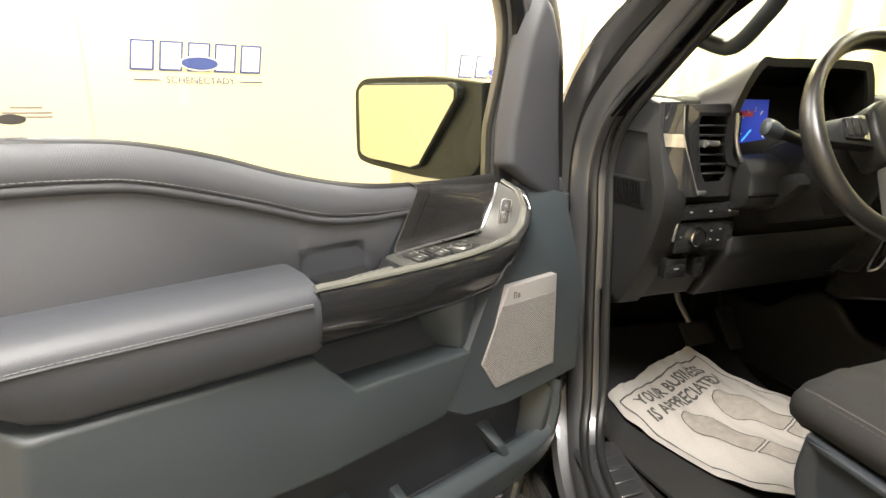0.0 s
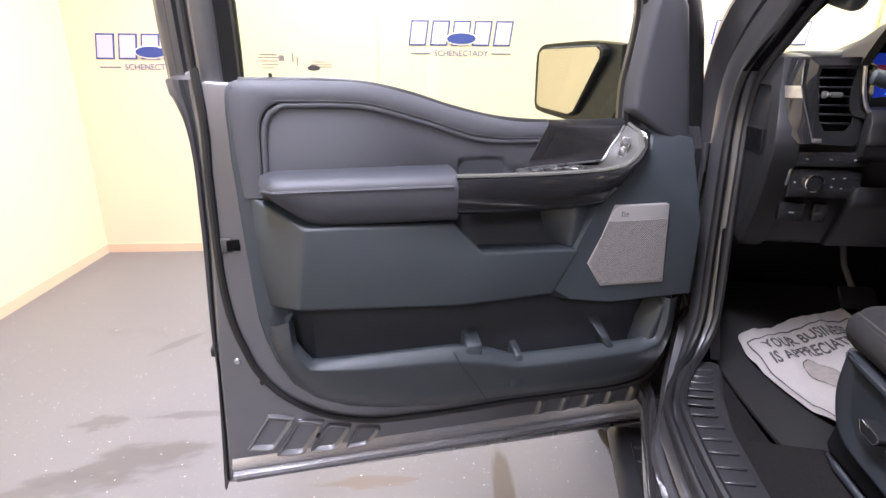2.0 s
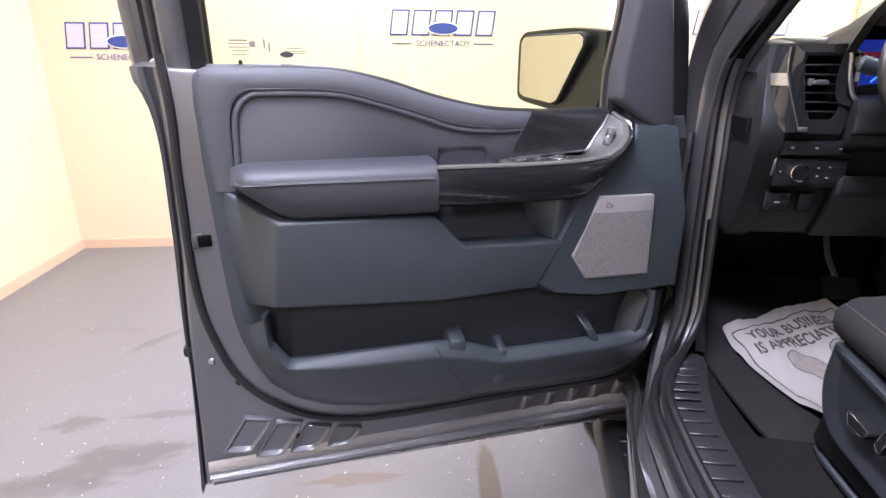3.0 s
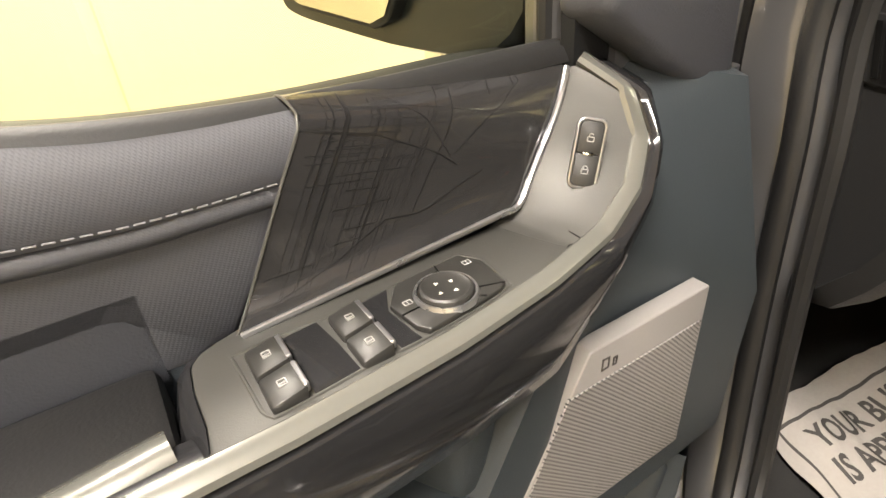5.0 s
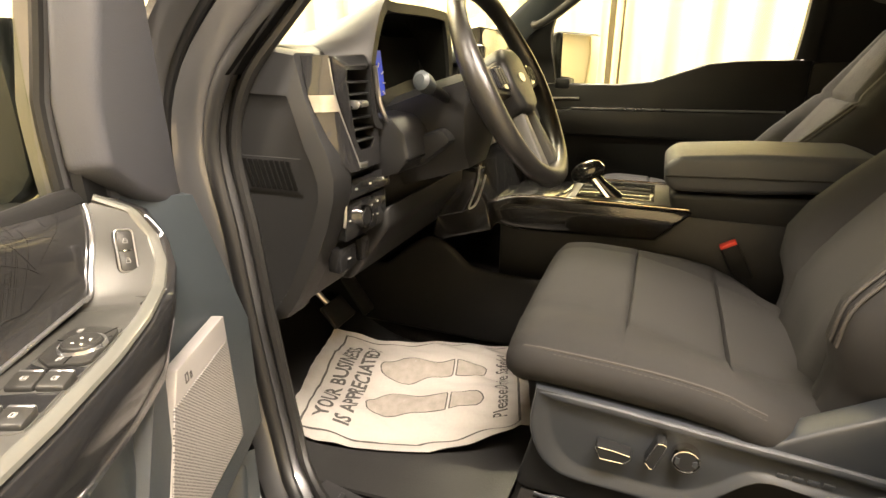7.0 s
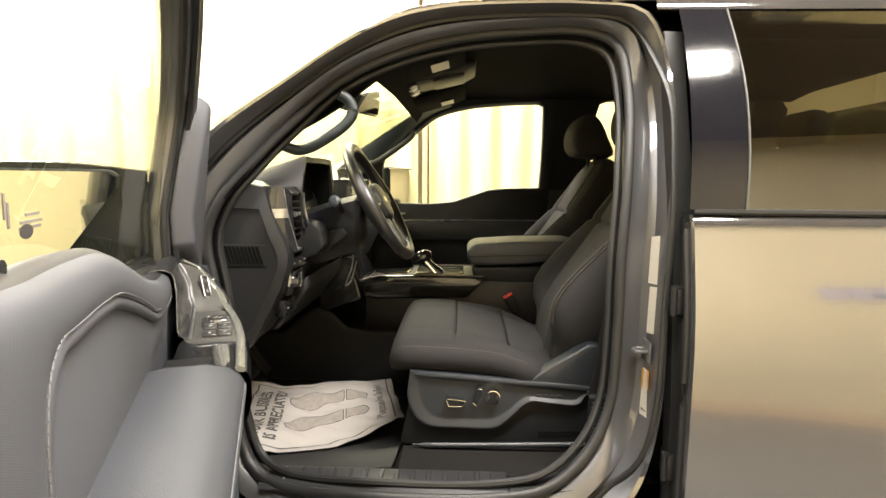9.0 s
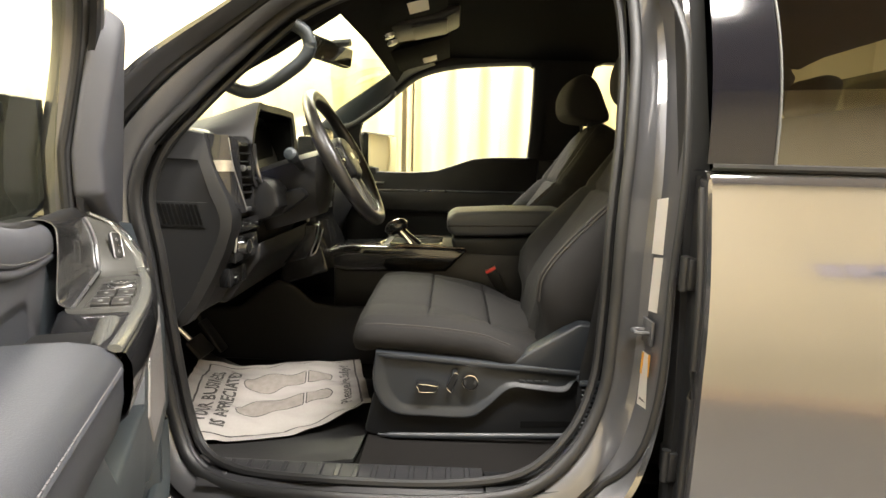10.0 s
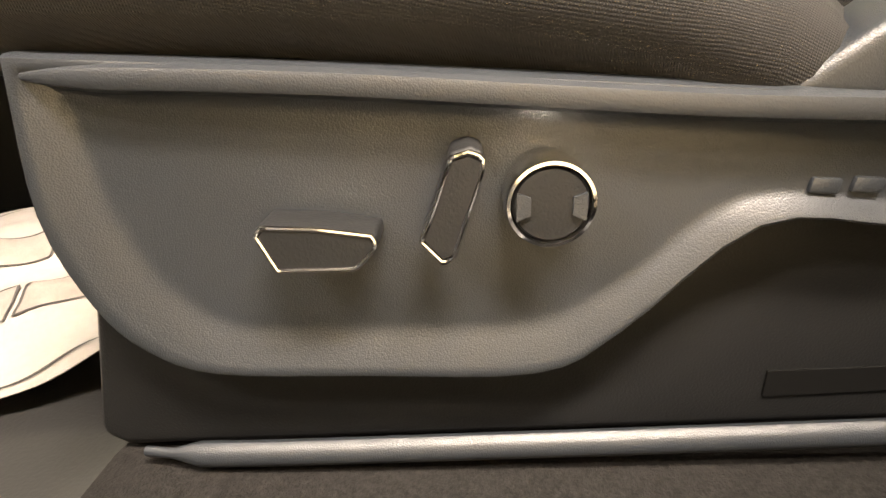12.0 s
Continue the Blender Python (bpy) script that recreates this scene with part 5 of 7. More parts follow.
TRIM_B = [(0.327, 0.038, 1.237), (0.311, 0.033, 1.254), (0.298, 0.030, 1.272), (0.284, 0.024, 1.286), (0.274, 0.018, 1.297), (0.265, 0.011, 1.306), (0.280, -0.004, 1.318)]
ta_, tb_ = spans(TRIM_A, 4, 0.8), spans(TRIM_B, 4, 0.8)
trim_rows = [[tuple(a + (b - a) * s) for a, b in zip(ta_, tb_)] for s in np.linspace(0, 1, 18)]
part("pattern_trim", rows_mesh(trim_rows), M_MAP, door, "dark trim panel with a fine street-map pattern")
edge_l, edge_r, edge_b = trim_rows[0], trim_rows[-1], [r[0] for r in trim_rows]
part("chrome_bezel", tube(spline([p for p in edge_b[:-1]] + edge_r[:21:4], 60) + np.array((0, 0.002, 0)), 0.0021, 8), M_SATIN, door, "chrome trim bezel")
part("trim_edge", tube(spline(edge_l, 20) + np.array((0.001, 0.000, 0)), 0.0009, 6), M_PEWTER, door)
rng = random.Random(11)


def trim_at(s, t):
    f, g = min(max(s, 0.0), 0.999) * 17, min(max(t, 0.0), 0.999) * 24
    i, j = int(f), int(g)
    p = np.array([[trim_rows[i + a][j + b] for b in (0, 1)] for a in (0, 1)])
    return (p[0, 0] * (1 - g + j) + p[0, 1] * (g - j)) * (1 - f + i) + (p[1, 0] * (1 - g + j) + p[1, 1] * (g - j)) * (f - i)


def street(pts, w):
    """A fine flat line over the trim through (s, t) shares."""
    q = poly(pts, 22)
    d = np.gradient(q, axis=0)
    n_ = np.stack([-d[:, 1] * 0.5, d[:, 0]], 1)
    n_ /= np.linalg.norm(n_, axis=1)[:, None] + 1e-9
    up = np.array((0, 0.00035, 0.00035))
    return rows_mesh([[trim_at(*(a - b * w)) + up, trim_at(*(a + b * w)) + up] for a, b in zip(q, n_)])


lines = []
for k in range(40):
    s0, t0 = rng.uniform(0.06, 0.46), rng.uniform(0.0, 0.35)
    lines.append(street([(s0, t0), (s0 + 0.01, t0 + rng.uniform(0.25, 0.5))], 0.0007))
for k in range(34):
    t0, s0 = rng.uniform(0.05, 0.62), rng.uniform(0.02, 0.25)
    lines.append(street([(s0, t0), (s0 + rng.uniform(0.10, 0.28), t0 - 0.01)], 0.0007))
for pts in (((0.0, 0.47), (0.25, 0.44), (0.5, 0.36), (0.62, 0.30)), ((0.02, 0.62), (0.2, 0.57), (0.34, 0.58), (0.7, 0.50)), ((0.2, 0.78), (0.36, 0.55), (0.58, 0.33)), ((0.05, 0.85), (0.22, 0.80), (0.34, 0.74)), ((0.3, 0.86), (0.46, 0.76), (0.47, 0.62)), ((0.48, 0.92), (0.58, 0.82), (0.66, 0.80), (0.68, 0.62)), ((0.72, 0.92), (0.80, 0.74), (0.74, 0.55), (0.60, 0.34)), ((0.10, 0.10), (0.4, 0.22), (0.55, 0.20), (0.75, 0.26)), ((0.62, 0.93), (0.74, 0.86), (0.78, 0.70)), ((0.52, 0.70), (0.53, 0.40), (0.50, 0.2)), ((0.15, 0.9), (0.45, 0.9), (0.7, 0.95))):
    lines.append(street(pts, 0.0014))
part("map_lines", joined(*lines), M_ETCH, door, "fine dark etched street lines")


def key(parent, x, y, z, w, d, icon=True, tip=True):
    """One window switch: a sloped cap with a chrome lip and a small printed sign."""
    cap = prism([(y - d / 2, z - 0.004), (y + d / 2, z - 0.004), (y + d / 2, z + 0.0035), (y - d / 2, z + 0.0035)], x - w / 2, x + w / 2, "x", 0.0015, 2)
    for v in cap.verts:
        if v.co.z > z:
            v.co.z += 0.0035 * (x - v.co.x) / w
    k = part("switch", cap, M_KEY, parent, "black window switch")
    if tip:
        part("chrome_lip", box(x - w / 2 - 0.001, x - w / 2 + 0.0018, y - d / 2 + 0.001, y + d / 2 - 0.001, z + 0.0005, z + 0.0052, 0.0006, 1), M_SATIN, k)
    if icon:
        part("icon", joined(*[box(x + a - 0.0018, x + a + 0.0018, y + b - 0.00022, y + b + 0.00022, z + 0.0030, z + 0.0041) for a, b in ((0, 0.0018), (0, -0.0018), (0, 0.0005))] + [box(x + a - 0.00022, x + a + 0.00022, y - 0.0018, y + 0.0018, z + 0.0030, z + 0.0041) for a in (-0.0018, 0.0018)]), M_PRINT, k)
    return k


# the switches sit in a shallow tray; all of these are in the plate's own place
TRAY = [(0.5100, 0.0640), (0.4877, 0.0622), (0.4686, 0.0642), (0.4455, 0.0636), (0.4257, 0.0610), (0.3960, 0.0590), (0.3800, 0.0575), (0.3715, 0.0700), (0.3740, 0.0985), (0.394, 0.1040), (0.4323, 0.1070), (0.4637, 0.1075), (0.5050, 0.1112), (0.5085, 0.1060)]
well = part("switch_well", prism(TRAY, 1.234, 1.2367, "z", 0.0004, 1), M_PEWTER, plate, "satin switch tray")
part("tray_edge", tube([(x, y, 1.2366) for x, y in poly(TRAY + [TRAY[0]], 90)[:-1]], 0.0009, 6, True), M_PEWTER, well)
for ky, kw in ((0.0790, 0.0160), (0.0999, 0.0160)):
    key(plate, 0.4973, ky, 1.2388, kw, 0.0192)
    key(plate, 0.4563, ky - 0.0012, 1.2388, kw, 0.0192)
for tri in ([(0.4885, 0.0670), (0.4690, 0.0655), (0.4665, 0.0860), (0.4655, 0.1070), (0.4870, 0.1085)], [(0.4475, 0.0660), (0.4290, 0.0630), (0.4365, 0.0790), (0.4335, 0.1060), (0.4445, 0.1070)]):
    part("scoop", prism(tri, 1.2360, 1.2372, "z"), M_PIANO, well, "gloss dark finger scoop")
    part("scoop_shine", prism([tri[0], tri[1], tuple(np.array(tri[0]) * 0.35 + np.array(tri[2]) * 0.65)], 1.2370, 1.2375, "z"), M_PIANO, well, "gloss black scoop corner")
KX, KY = 0.4075, 0.0875
knob_m = pose(KX, KY, 0)
CLUSTER = [(0.3968, 0.0626), (0.383, 0.0616), (0.3752, 0.0740), (0.3776, 0.0979), (0.3838, 0.1015), (0.394, 0.1027), (0.4129, 0.1049), (0.4289, 0.1066), (0.4330, 0.1006), (0.4358, 0.0790), (0.4253, 0.0650), (0.4117, 0.0634)]
base_sw = part("mirror_switch_base", prism(CLUSTER, 1.2365, 1.2404, "z", 0.0014, 2), M_KEY, plate, "black mirror switch cluster")
for x0, y0, x1, y1 in ((0.3995, 0.0640, 0.4020, 0.0745), (0.3785, 0.0985, 0.3945, 0.0930), (0.4345, 0.0900, 0.4215, 0.0895), (0.3930, 0.1020, 0.4000, 0.0975)):
    part("gap_line", tube([(x0, y0, 1.2404), (x1, y1, 1.2406)], 0.0005, 5), M_VOID, base_sw)
for ix, iy in ((0.3835, 0.0715), (0.4275, 0.0830), (0.4130, 0.1005)):
    part("icon", joined(*[tube([(ix + a * 0.0022, iy + b * 0.0016, 1.2405), (ix + c * 0.0022, iy + d * 0.0016, 1.2405)], 0.00028, 4) for a, b, c, d in ((-1, -1, 1, -1), (1, -1, 1, 1), (1, 1, -1, 1), (-1, 1, -1, -1), (0, -1, 0, 1))]), M_PRINT, base_sw)
part("mirror_knob", lathe([(0.0, 1.2434), (0.0105, 1.2438), (0.0125, 1.2448), (0.0138, 1.2440), (0.0147, 1.241), (0.0147, 1.239)], 40, knob_m), M_KEY, plate, "round black mirror knob")
part("knob_ring", lathe([(0.0148, 1.2395), (0.0151, 1.2424), (0.0162, 1.2426), (0.0174, 1.2395)], 40, knob_m), M_SATIN, plate, "chrome ring")
for a in range(4):
    t = a * math.pi / 2 + 0.5
    part("arrow", prism([(KX + 0.0058 * math.cos(t) + 0.0013 * math.cos(t + k), KY + 0.0058 * math.sin(t) + 0.0013 * math.sin(t + k)) for k in (0, 2.09, 4.19)], 1.2432, 1.2441, "z"), M_LABEL, plate)
# lock buttons on the sloped plate
ly_ = Vector((-0.463, -0.075, 0.883)).normalized()
lx_ = Vector((-0.82, 0.57, -0.09))
lx_ = (lx_ - ly_ * lx_.dot(ly_)).normalized()
lk = Matrix((lx_, ly_, lx_.cross(ly_))).transposed().to_4x4()
lk.translation = Vector((0.2826, 0.0562, 1.2657)) - 0.0032 * lx_ - 0.0018 * ly_ + 0.0018 * lx_.cross(ly_)
lk = lk @ pose(0, 0, 0, 0, 0, 9)


def rounded(w, h, r, n=5):
    """A rectangle with round corners, as (x, y) points."""
    out = []
    for cx, cy, a0 in ((w - r, h - r, 0), (r - w, h - r, 90), (r - w, r - h, 180), (w - r, r - h, 270)):
        out += [(cx + r * math.cos(radians(a0 + 90 * k / n)), cy + r * math.sin(radians(a0 + 90 * k / n))) for k in range(n + 1)]
    return out


lock_sw = part("lock_switch", moved(prism(rounded(0.0086, 0.0208, 0.0042), -0.004, 0.0008, "z", 0.0004, 1), lk), M_RUBBER, door, "chrome-framed door lock switch")
part("lock_ring", moved(tube([(x, y, 0.0012) for x, y in rounded(0.0082, 0.0204, 0.0040)], 0.0010, 8, True), lk), M_SATIN, lock_sw, "chrome ring")
for s in (1, -1):
    face_ = [(x, y) for x, y in rounded(0.0072, 0.0194, 0.0034) if y * s > 0.0001] + ([(-0.0072, 0.0005), (0.0072, 0.0005)] if s > 0 else [(0.0072, -0.0005), (-0.0072, -0.0005)])
    b = part("button", moved(prism(face_, -0.001, 0.0022, "z", 0.0005, 2), lk), M_KEY, lock_sw, "black lock button")
    bow = [(-0.0012, 0.0004), (-0.0012, 0.0018), (-0.0006, 0.0024), (0.0006, 0.0024), (0.0012, 0.0018)] + ([(0.0012, 0.0004)] if s < 0 else [])
    part("icon", moved(joined(*[tube([(p[0], p[1], 0.0023), (q[0], q[1], 0.0023)], 0.0003, 4) for p, q in list(zip(bow, bow[1:])) + [((-0.0019, 0.0004), (0.0019, 0.0004)), ((0.0019, 0.0004), (0.0019, -0.0022)), ((0.0019, -0.0022), (-0.0019, -0.0022)), ((-0.0019, -0.0022), (-0.0019, 0.0004))]]), lk @ pose(0, s * 0.0096, 0)), M_PRINT, b)
part("centre_tab", moved(box(-0.0032, 0.0032, -0.0011, 0.0011, 0.001, 0.0028, 0.0006, 2), lk), M_CHROME, lock_sw)
part("plate_seam", tube([(0.3160, 0.0300, 1.2312), (0.3162, 0.0920, 1.2305)], 0.0004, 5), M_VOID, door)
# the dark reflection on the sloped plate end is painted as black gloss
part("plate_end", rows_mesh([[(0.502, 0.037, 1.2265), (0.513, 0.0405, 1.2265), (0.522, 0.0445, 1.2265), (0.5275, 0.051, 1.2265), (0.5295, 0.068, 1.2265), (0.5295, 0.091, 1.2265), (0.531, 0.104, 1.2265)],
                             [(0.504, 0.031, 1.222), (0.517, 0.0345, 1.222), (0.5275, 0.040, 1.222), (0.534, 0.050, 1.222), (0.536, 0.068, 1.222), (0.536, 0.091, 1.222), (0.537, 0.104, 1.222)],
                             [(0.508, 0.020, 1.196), (0.522, 0.024, 1.196), (0.534, 0.032, 1.196), (0.541, 0.046, 1.196), (0.543, 0.068, 1.196), (0.543, 0.091, 1.196), (0.544, 0.104, 1.196)]]), M_PIANO, plate, "sloped switch plate end, blackened for its dark reflection").location = (0, 0.0075, 0.009)
# black cup and darker notch sheet put the pull pocket's shade into colour
cup = part("pull_cup", box(0.541, 0.632, 0.016, 0.1, 1.180, 1.212, 0.006), M_RUBBER, door, "pull cup blackened for its shaded hollow")
part("shaded_notch", box(0.538, 0.640, 0.0122, 0.0135, 1.196, 1.250), M_SOFT, cup)
part("release_lever", joined(tube([(0.543, 0.088, 1.219), (0.60, 0.094, 1.218), (0.655, 0.100, 1.216)], [0.012, 0.013, 0.012], 10, flat=0.7), box(0.648, 0.664, 0.085, 0.114, 1.19, 1.220, 0.004)), M_RIM, door, "satin silver door release lever")

# sail trim and lock knob
SAIL_A = [(0.268, 1.335), (0.268, 1.40), (0.266, 1.545), (0.240, 1.625), (0.205, 1.60), (0.168, 1.546), (0.118, 1.385), (0.104, 1.268), (0.150, 1.266), (0.20, 1.294)]
SAIL_B = [(0.258, 1.340), (0.256, 1.40), (0.252, 1.54), (0.236, 1.60), (0.212, 1.585), (0.180, 1.54), (0.132, 1.385), (0.114, 1.276), (0.152, 1.274), (0.205, 1.302)]
sail = frustum(SAIL_A, 0.0, SAIL_B, 0.040, 0.010, 3)
for v in sail.verts:
    v.co.y += lean(v.co.z)
part("sail_trim", sail, M_SAIL, door, "dark grey triangular mirror sail trim")
part("lock_knob", lathe([(0.0, 0.0140), (0.0026, 0.0138), (0.0035, 0.011), (0.0032, 0.003), (0.0055, 0.0), (0.0055, -0.01)], 14, pose(0.993, -0.003, 1.398)), M_BLACK, door, "black lock knob")

# wing mirror
# housing outline in the mirror's own plane: a to the outside, b up
H_OUT = [(-0.02, 0.080), (0.10, 0.092), (0.245, 0.090), (0.268, 0.080), (0.278, 0.06), (0.278, -0.055), (0.268, -0.075), (0.235, -0.083), (0.12, -0.095), (0.02, -0.095), (-0.02, -0.06)]
G_OUT = [(0.045, 0.077), (0.245, 0.077), (0.258, 0.068), (0.262, 0.05), (0.262, -0.05), (0.255, -0.062), (0.235, -0.068), (0.125, -0.076), (0.105, -0.068), (0.030, 0.052), (0.030, 0.068)]
MIR = Matrix.Translation((0.246, -0.058, 1.393)) @ Matrix(((0.217, 0.0, 0.976, 0), (-0.976, 0.0, 0.217, 0), (0, 1, 0, 0), (0, 0, 0, 1)))


H_OUT, G_OUT = ([(a * 1.06 if a > 0.1 else a, b) for a, b in q] for q in (H_OUT, G_OUT))


GLASS_AIM = MIR @ pose(0.15, 0, 0.009) @ pose(0, 0, 0, 0, 5) @ pose(-0.15, 0, 0)  # the glass is turned a little inside its housing


def in_mirror(outline, lo, hi, bevel):
    bm = prism([(0.15 + (a - 0.15) * 1.05, b) for a, b in outline], lo, hi, "z", bevel, 3)
    return moved(bm, GLASS_AIM)


hb = []
for s, dpt in ((0.985, 0.018), (1.0, 0.015), (1.015, 0.008), (1.025, -0.004), (1.03, -0.02), (1.015, -0.042), (0.97, -0.066), (0.88, -0.095), (0.74, -0.115), (0.52, -0.128)):
    cx, cy = 0.13, 0.005
    hb.append([MIR @ Vector((cx + (a - cx) * s, cy + (b - cy) * s, dpt)) for a, b in spans(H_OUT + H_OUT[:1], 3, 0.7)[:-1]])
mirror = part("wing_mirror", rows_mesh(hb, False, True, True), M_GLOSSHOUSING, door, "black wing mirror housing")
part("bezel", in_mirror([(0.146 + (a - 0.146) * 1.05, 0.005 + (b - 0.005) * 1.06) for a, b in G_OUT], -0.004, 0.0185, 0.003), M_RUBBER, mirror)
part("mirror_glass", in_mirror(G_OUT, 0.018, 0.0205, 0.0), M_MIRROR, mirror, "silvered mirror glass")
part("mirror_arm", frustum([(0.10, 1.33), (0.22, 1.33), (0.22, 1.43), (0.12, 1.43)], -0.25, [(0.12, 1.31), (0.25, 1.31), (0.25, 1.40), (0.14, 1.42)], -0.05, 0.015), M_BLACK, mirror)
# ---- the cabin: floor mat and paper ----


def floor_z(x, y):
    return 0.738 + max(0.0, y - 0.62) ** 1.5 * 0.9 + 0.006 * math.sin(7 * x + 5 * y)


def sheet(fn, nu, nv, thick):
    bm = rows_mesh([[fn(u, v) for v in np.linspace(0, 1, nv)] for u in np.linspace(0, 1, nu)])
    bmesh.ops.recalc_face_normals(bm, faces=bm.faces)
    bmesh.ops.solidify(bm, geom=bm.faces[:], thickness=thick)
    return bm


def mat_at(u, v):
    x, y = 0.205 + 0.50 * u - 0.02 * math.sin(3 * v), 0.258 + 0.62 * v - 0.02 * u
    lift = 0.007 * max(0, 0.10 - u) / 0.10
    return (x, y, floor_z(x, y) + 0.010 + lift + 0.004 * math.exp(-((v - 0.02) / 0.05) ** 2))


lone("floor_mat", sheet(mat_at, 26, 30, 0.006), M_MAT, None, "black rubber floor mat on the cab carpet", "floor mat")

PA, PB, PC, PD = (Vector(p) for p in ((0.500, 0.728, 0.858), (0.264, 0.708, 0.776), (0.395, 0.246, 0.800), (0.640, 0.318, 0.830)))


def paper_at(u, v):
    """u from the outboard to the inboard edge, v from the front to the rear edge."""
    p = PB.lerp(PA, u).lerp(PC.lerp(PD, u), v)
    bulge = max(0.0, math.sin(math.pi * min(1, v * 1.05))) ** 0.6 * (1 - u) ** 2
    wave = 0.007 * math.sin(9 * v + 2.5 * u) + 0.005 * math.sin(13 * u - 4 * v) + 0.0025 * math.sin(31 * v + 17 * u) + 0.0015 * math.sin(53 * u + 29 * v)
    x, y, z = p.x - 0.030 * bulge, p.y, p.z - 0.036 * bulge - 0.012 * math.sin(math.pi * v) * u + wave
    return Vector((x, y, max(z, floor_z(x, y) + 0.019)))


def on_paper(h):
    """Bends flat lettering (x along u, y forward, in shares of the sheet) onto the paper."""
    def f(co):
        p = paper_at(co.x, co.y)
        return p + Vector((0, 0, h))
    return f


def paper_strip(pts, w, h=0.0012):
    """A printed line through (u, v) points."""
    p = poly(pts, 60)
    t = np.gradient(p, axis=0)
    n_ = np.stack([-t[:, 1], t[:, 0]], 1)
    n_ /= np.linalg.norm(n_, axis=1)[:, None]
    return rows_mesh([[paper_at(*(q - m_ * w / 2)) + Vector((0, 0, h)), paper_at(*(q + m_ * w / 2)) + Vector((0, 0, h))] for q, m_ in zip(p, n_)])


def sole(cu, cv, length, width, side, heel=False):
    """A shoe sole outline filled on the paper; u across, v along."""
    out = []
    if heel:
        prof = [(0.0, 0.62), (0.15, 0.66), (0.5, 0.70), (0.8, 0.60), (0.94, 0.38), (1.0, 0.0)]
    else:
        prof = [(0.0, 0.0), (0.03, 0.45), (0.12, 0.80), (0.28, 1.0), (0.45, 0.98), (0.65, 0.78), (0.85, 0.64), (1.0, 0.62)]
    rows = []
    for a in np.linspace(0, 1, 26):
        w = np.interp(a, [p[0] for p in prof], [p[1] for p in prof]) * width / 2
        c = cu + side * 0.018 * math.sin(a * 3.0)
        rows.append([(c - w, cv + a * length), (c - w * 0.5, cv + a * length), (c, cv + a * length), (c + w * 0.5, cv + a * length), (c + w, cv + a * length)])
    fill = rows_mesh([[paper_at(*q) + Vector((0, 0, 0.0014)) for q in r] for r in rows])
    left, right = [r[0] for r in rows], [r[-1] for r in rows]
    return fill, [left + right[::-1] + [left[0]]]


paper = lone("paper_mat", sheet(paper_at, 40, 46, 0.0006), M_PAPER, None, "wrinkled printed white paper mat over the rubber mat", "paper mat")


def letters(text, size, cu, cv, bold=0.0):
    """Lettering across the sheet; size is in shares of its width."""
    m = pose(cu, cv, 0) @ Matrix.Diagonal((1, -0.95, 1, 1))
    return words(text, size, m, 0.0, "CENTER", on_paper(0.0016), bold)


part("lettering", letters("YOUR BUSINESS", 0.100, 0.49, 0.150, 0.0026), M_INK, paper, "bold black capitals")
part("lettering", letters("IS APPRECIATED!", 0.100, 0.49, 0.245, 0.0026), M_INK, paper, "bold black capitals")
part("lettering", letters("Please Drive Safely!", 0.085, 0.50, 0.885, 0.001), M_INK, paper, "black script line")
part("border", joined(paper_strip([(0.05, 0.075), (0.95, 0.075)], 0.010), paper_strip([(0.95, 0.075), (0.95, 0.955)], 0.008), paper_strip([(0.95, 0.955), (0.06, 0.955)], 0.010), paper_strip([(0.06, 0.955), (0.05, 0.075)], 0.010)), M_INK, paper, "black printed border")
for cu, side in ((0.32, 1), (0.66, -1)):
    f1, o1 = sole(cu, 0.305, 0.35, 0.20, side)
    part("sole_print", f1, M_INKGREY, paper, "grey shoe-sole print")
    part("outline", paper_strip(o1[0], 0.006, 0.0018), M_INK, paper)
    f2, o2 = sole(cu + side * 0.004, 0.67, 0.14, 0.20, side, True)
    part("sole_print", f2, M_INKGREY, paper, "grey shoe-heel print")
    part("outline", paper_strip(o2[0], 0.006, 0.0018), M_INK, paper)

# ---- driver's seat ----


def cushion_ring(y, k, zc, zs, w):
    """A ring across the seat: k narrows it towards the front lip, zc and zs are the middle and bolster heights."""
    cx = 0.572
    half = [(0.0, zc), (0.07, zc + 0.001), (0.13, zc + 0.004), (0.150, zc - 0.002), (0.165, zc + 0.002 + (zs - zc) * 0.2), (0.205, zs - 0.026), (0.228, zs - 0.032), (0.240, zs - 0.039), (0.246, zs - 0.046), (0.2500, zs - 0.0495), (0.2560, zs - 0.054), (0.2615, zs - 0.066), (0.2620, zs - 0.082), (0.2560, zs - 0.099), (0.238, zs - 0.115), (0.10, zs - 0.122)]
    half = [(a * w, 0.99 + (b - 0.99) * k if k < 1 else b) for a, b in half]
    def low(a):
        return 0.014 * min(1.0, a / 0.11) * min(1.0, max(0.0, (0.245 - a) / 0.075)) * (1.0 if k == 1.0 else 0.6)
    return [(cx + a, y, b) for a, b in half] + [(cx - a, y, b - low(a)) for a, b in half[::-1][:-1]]


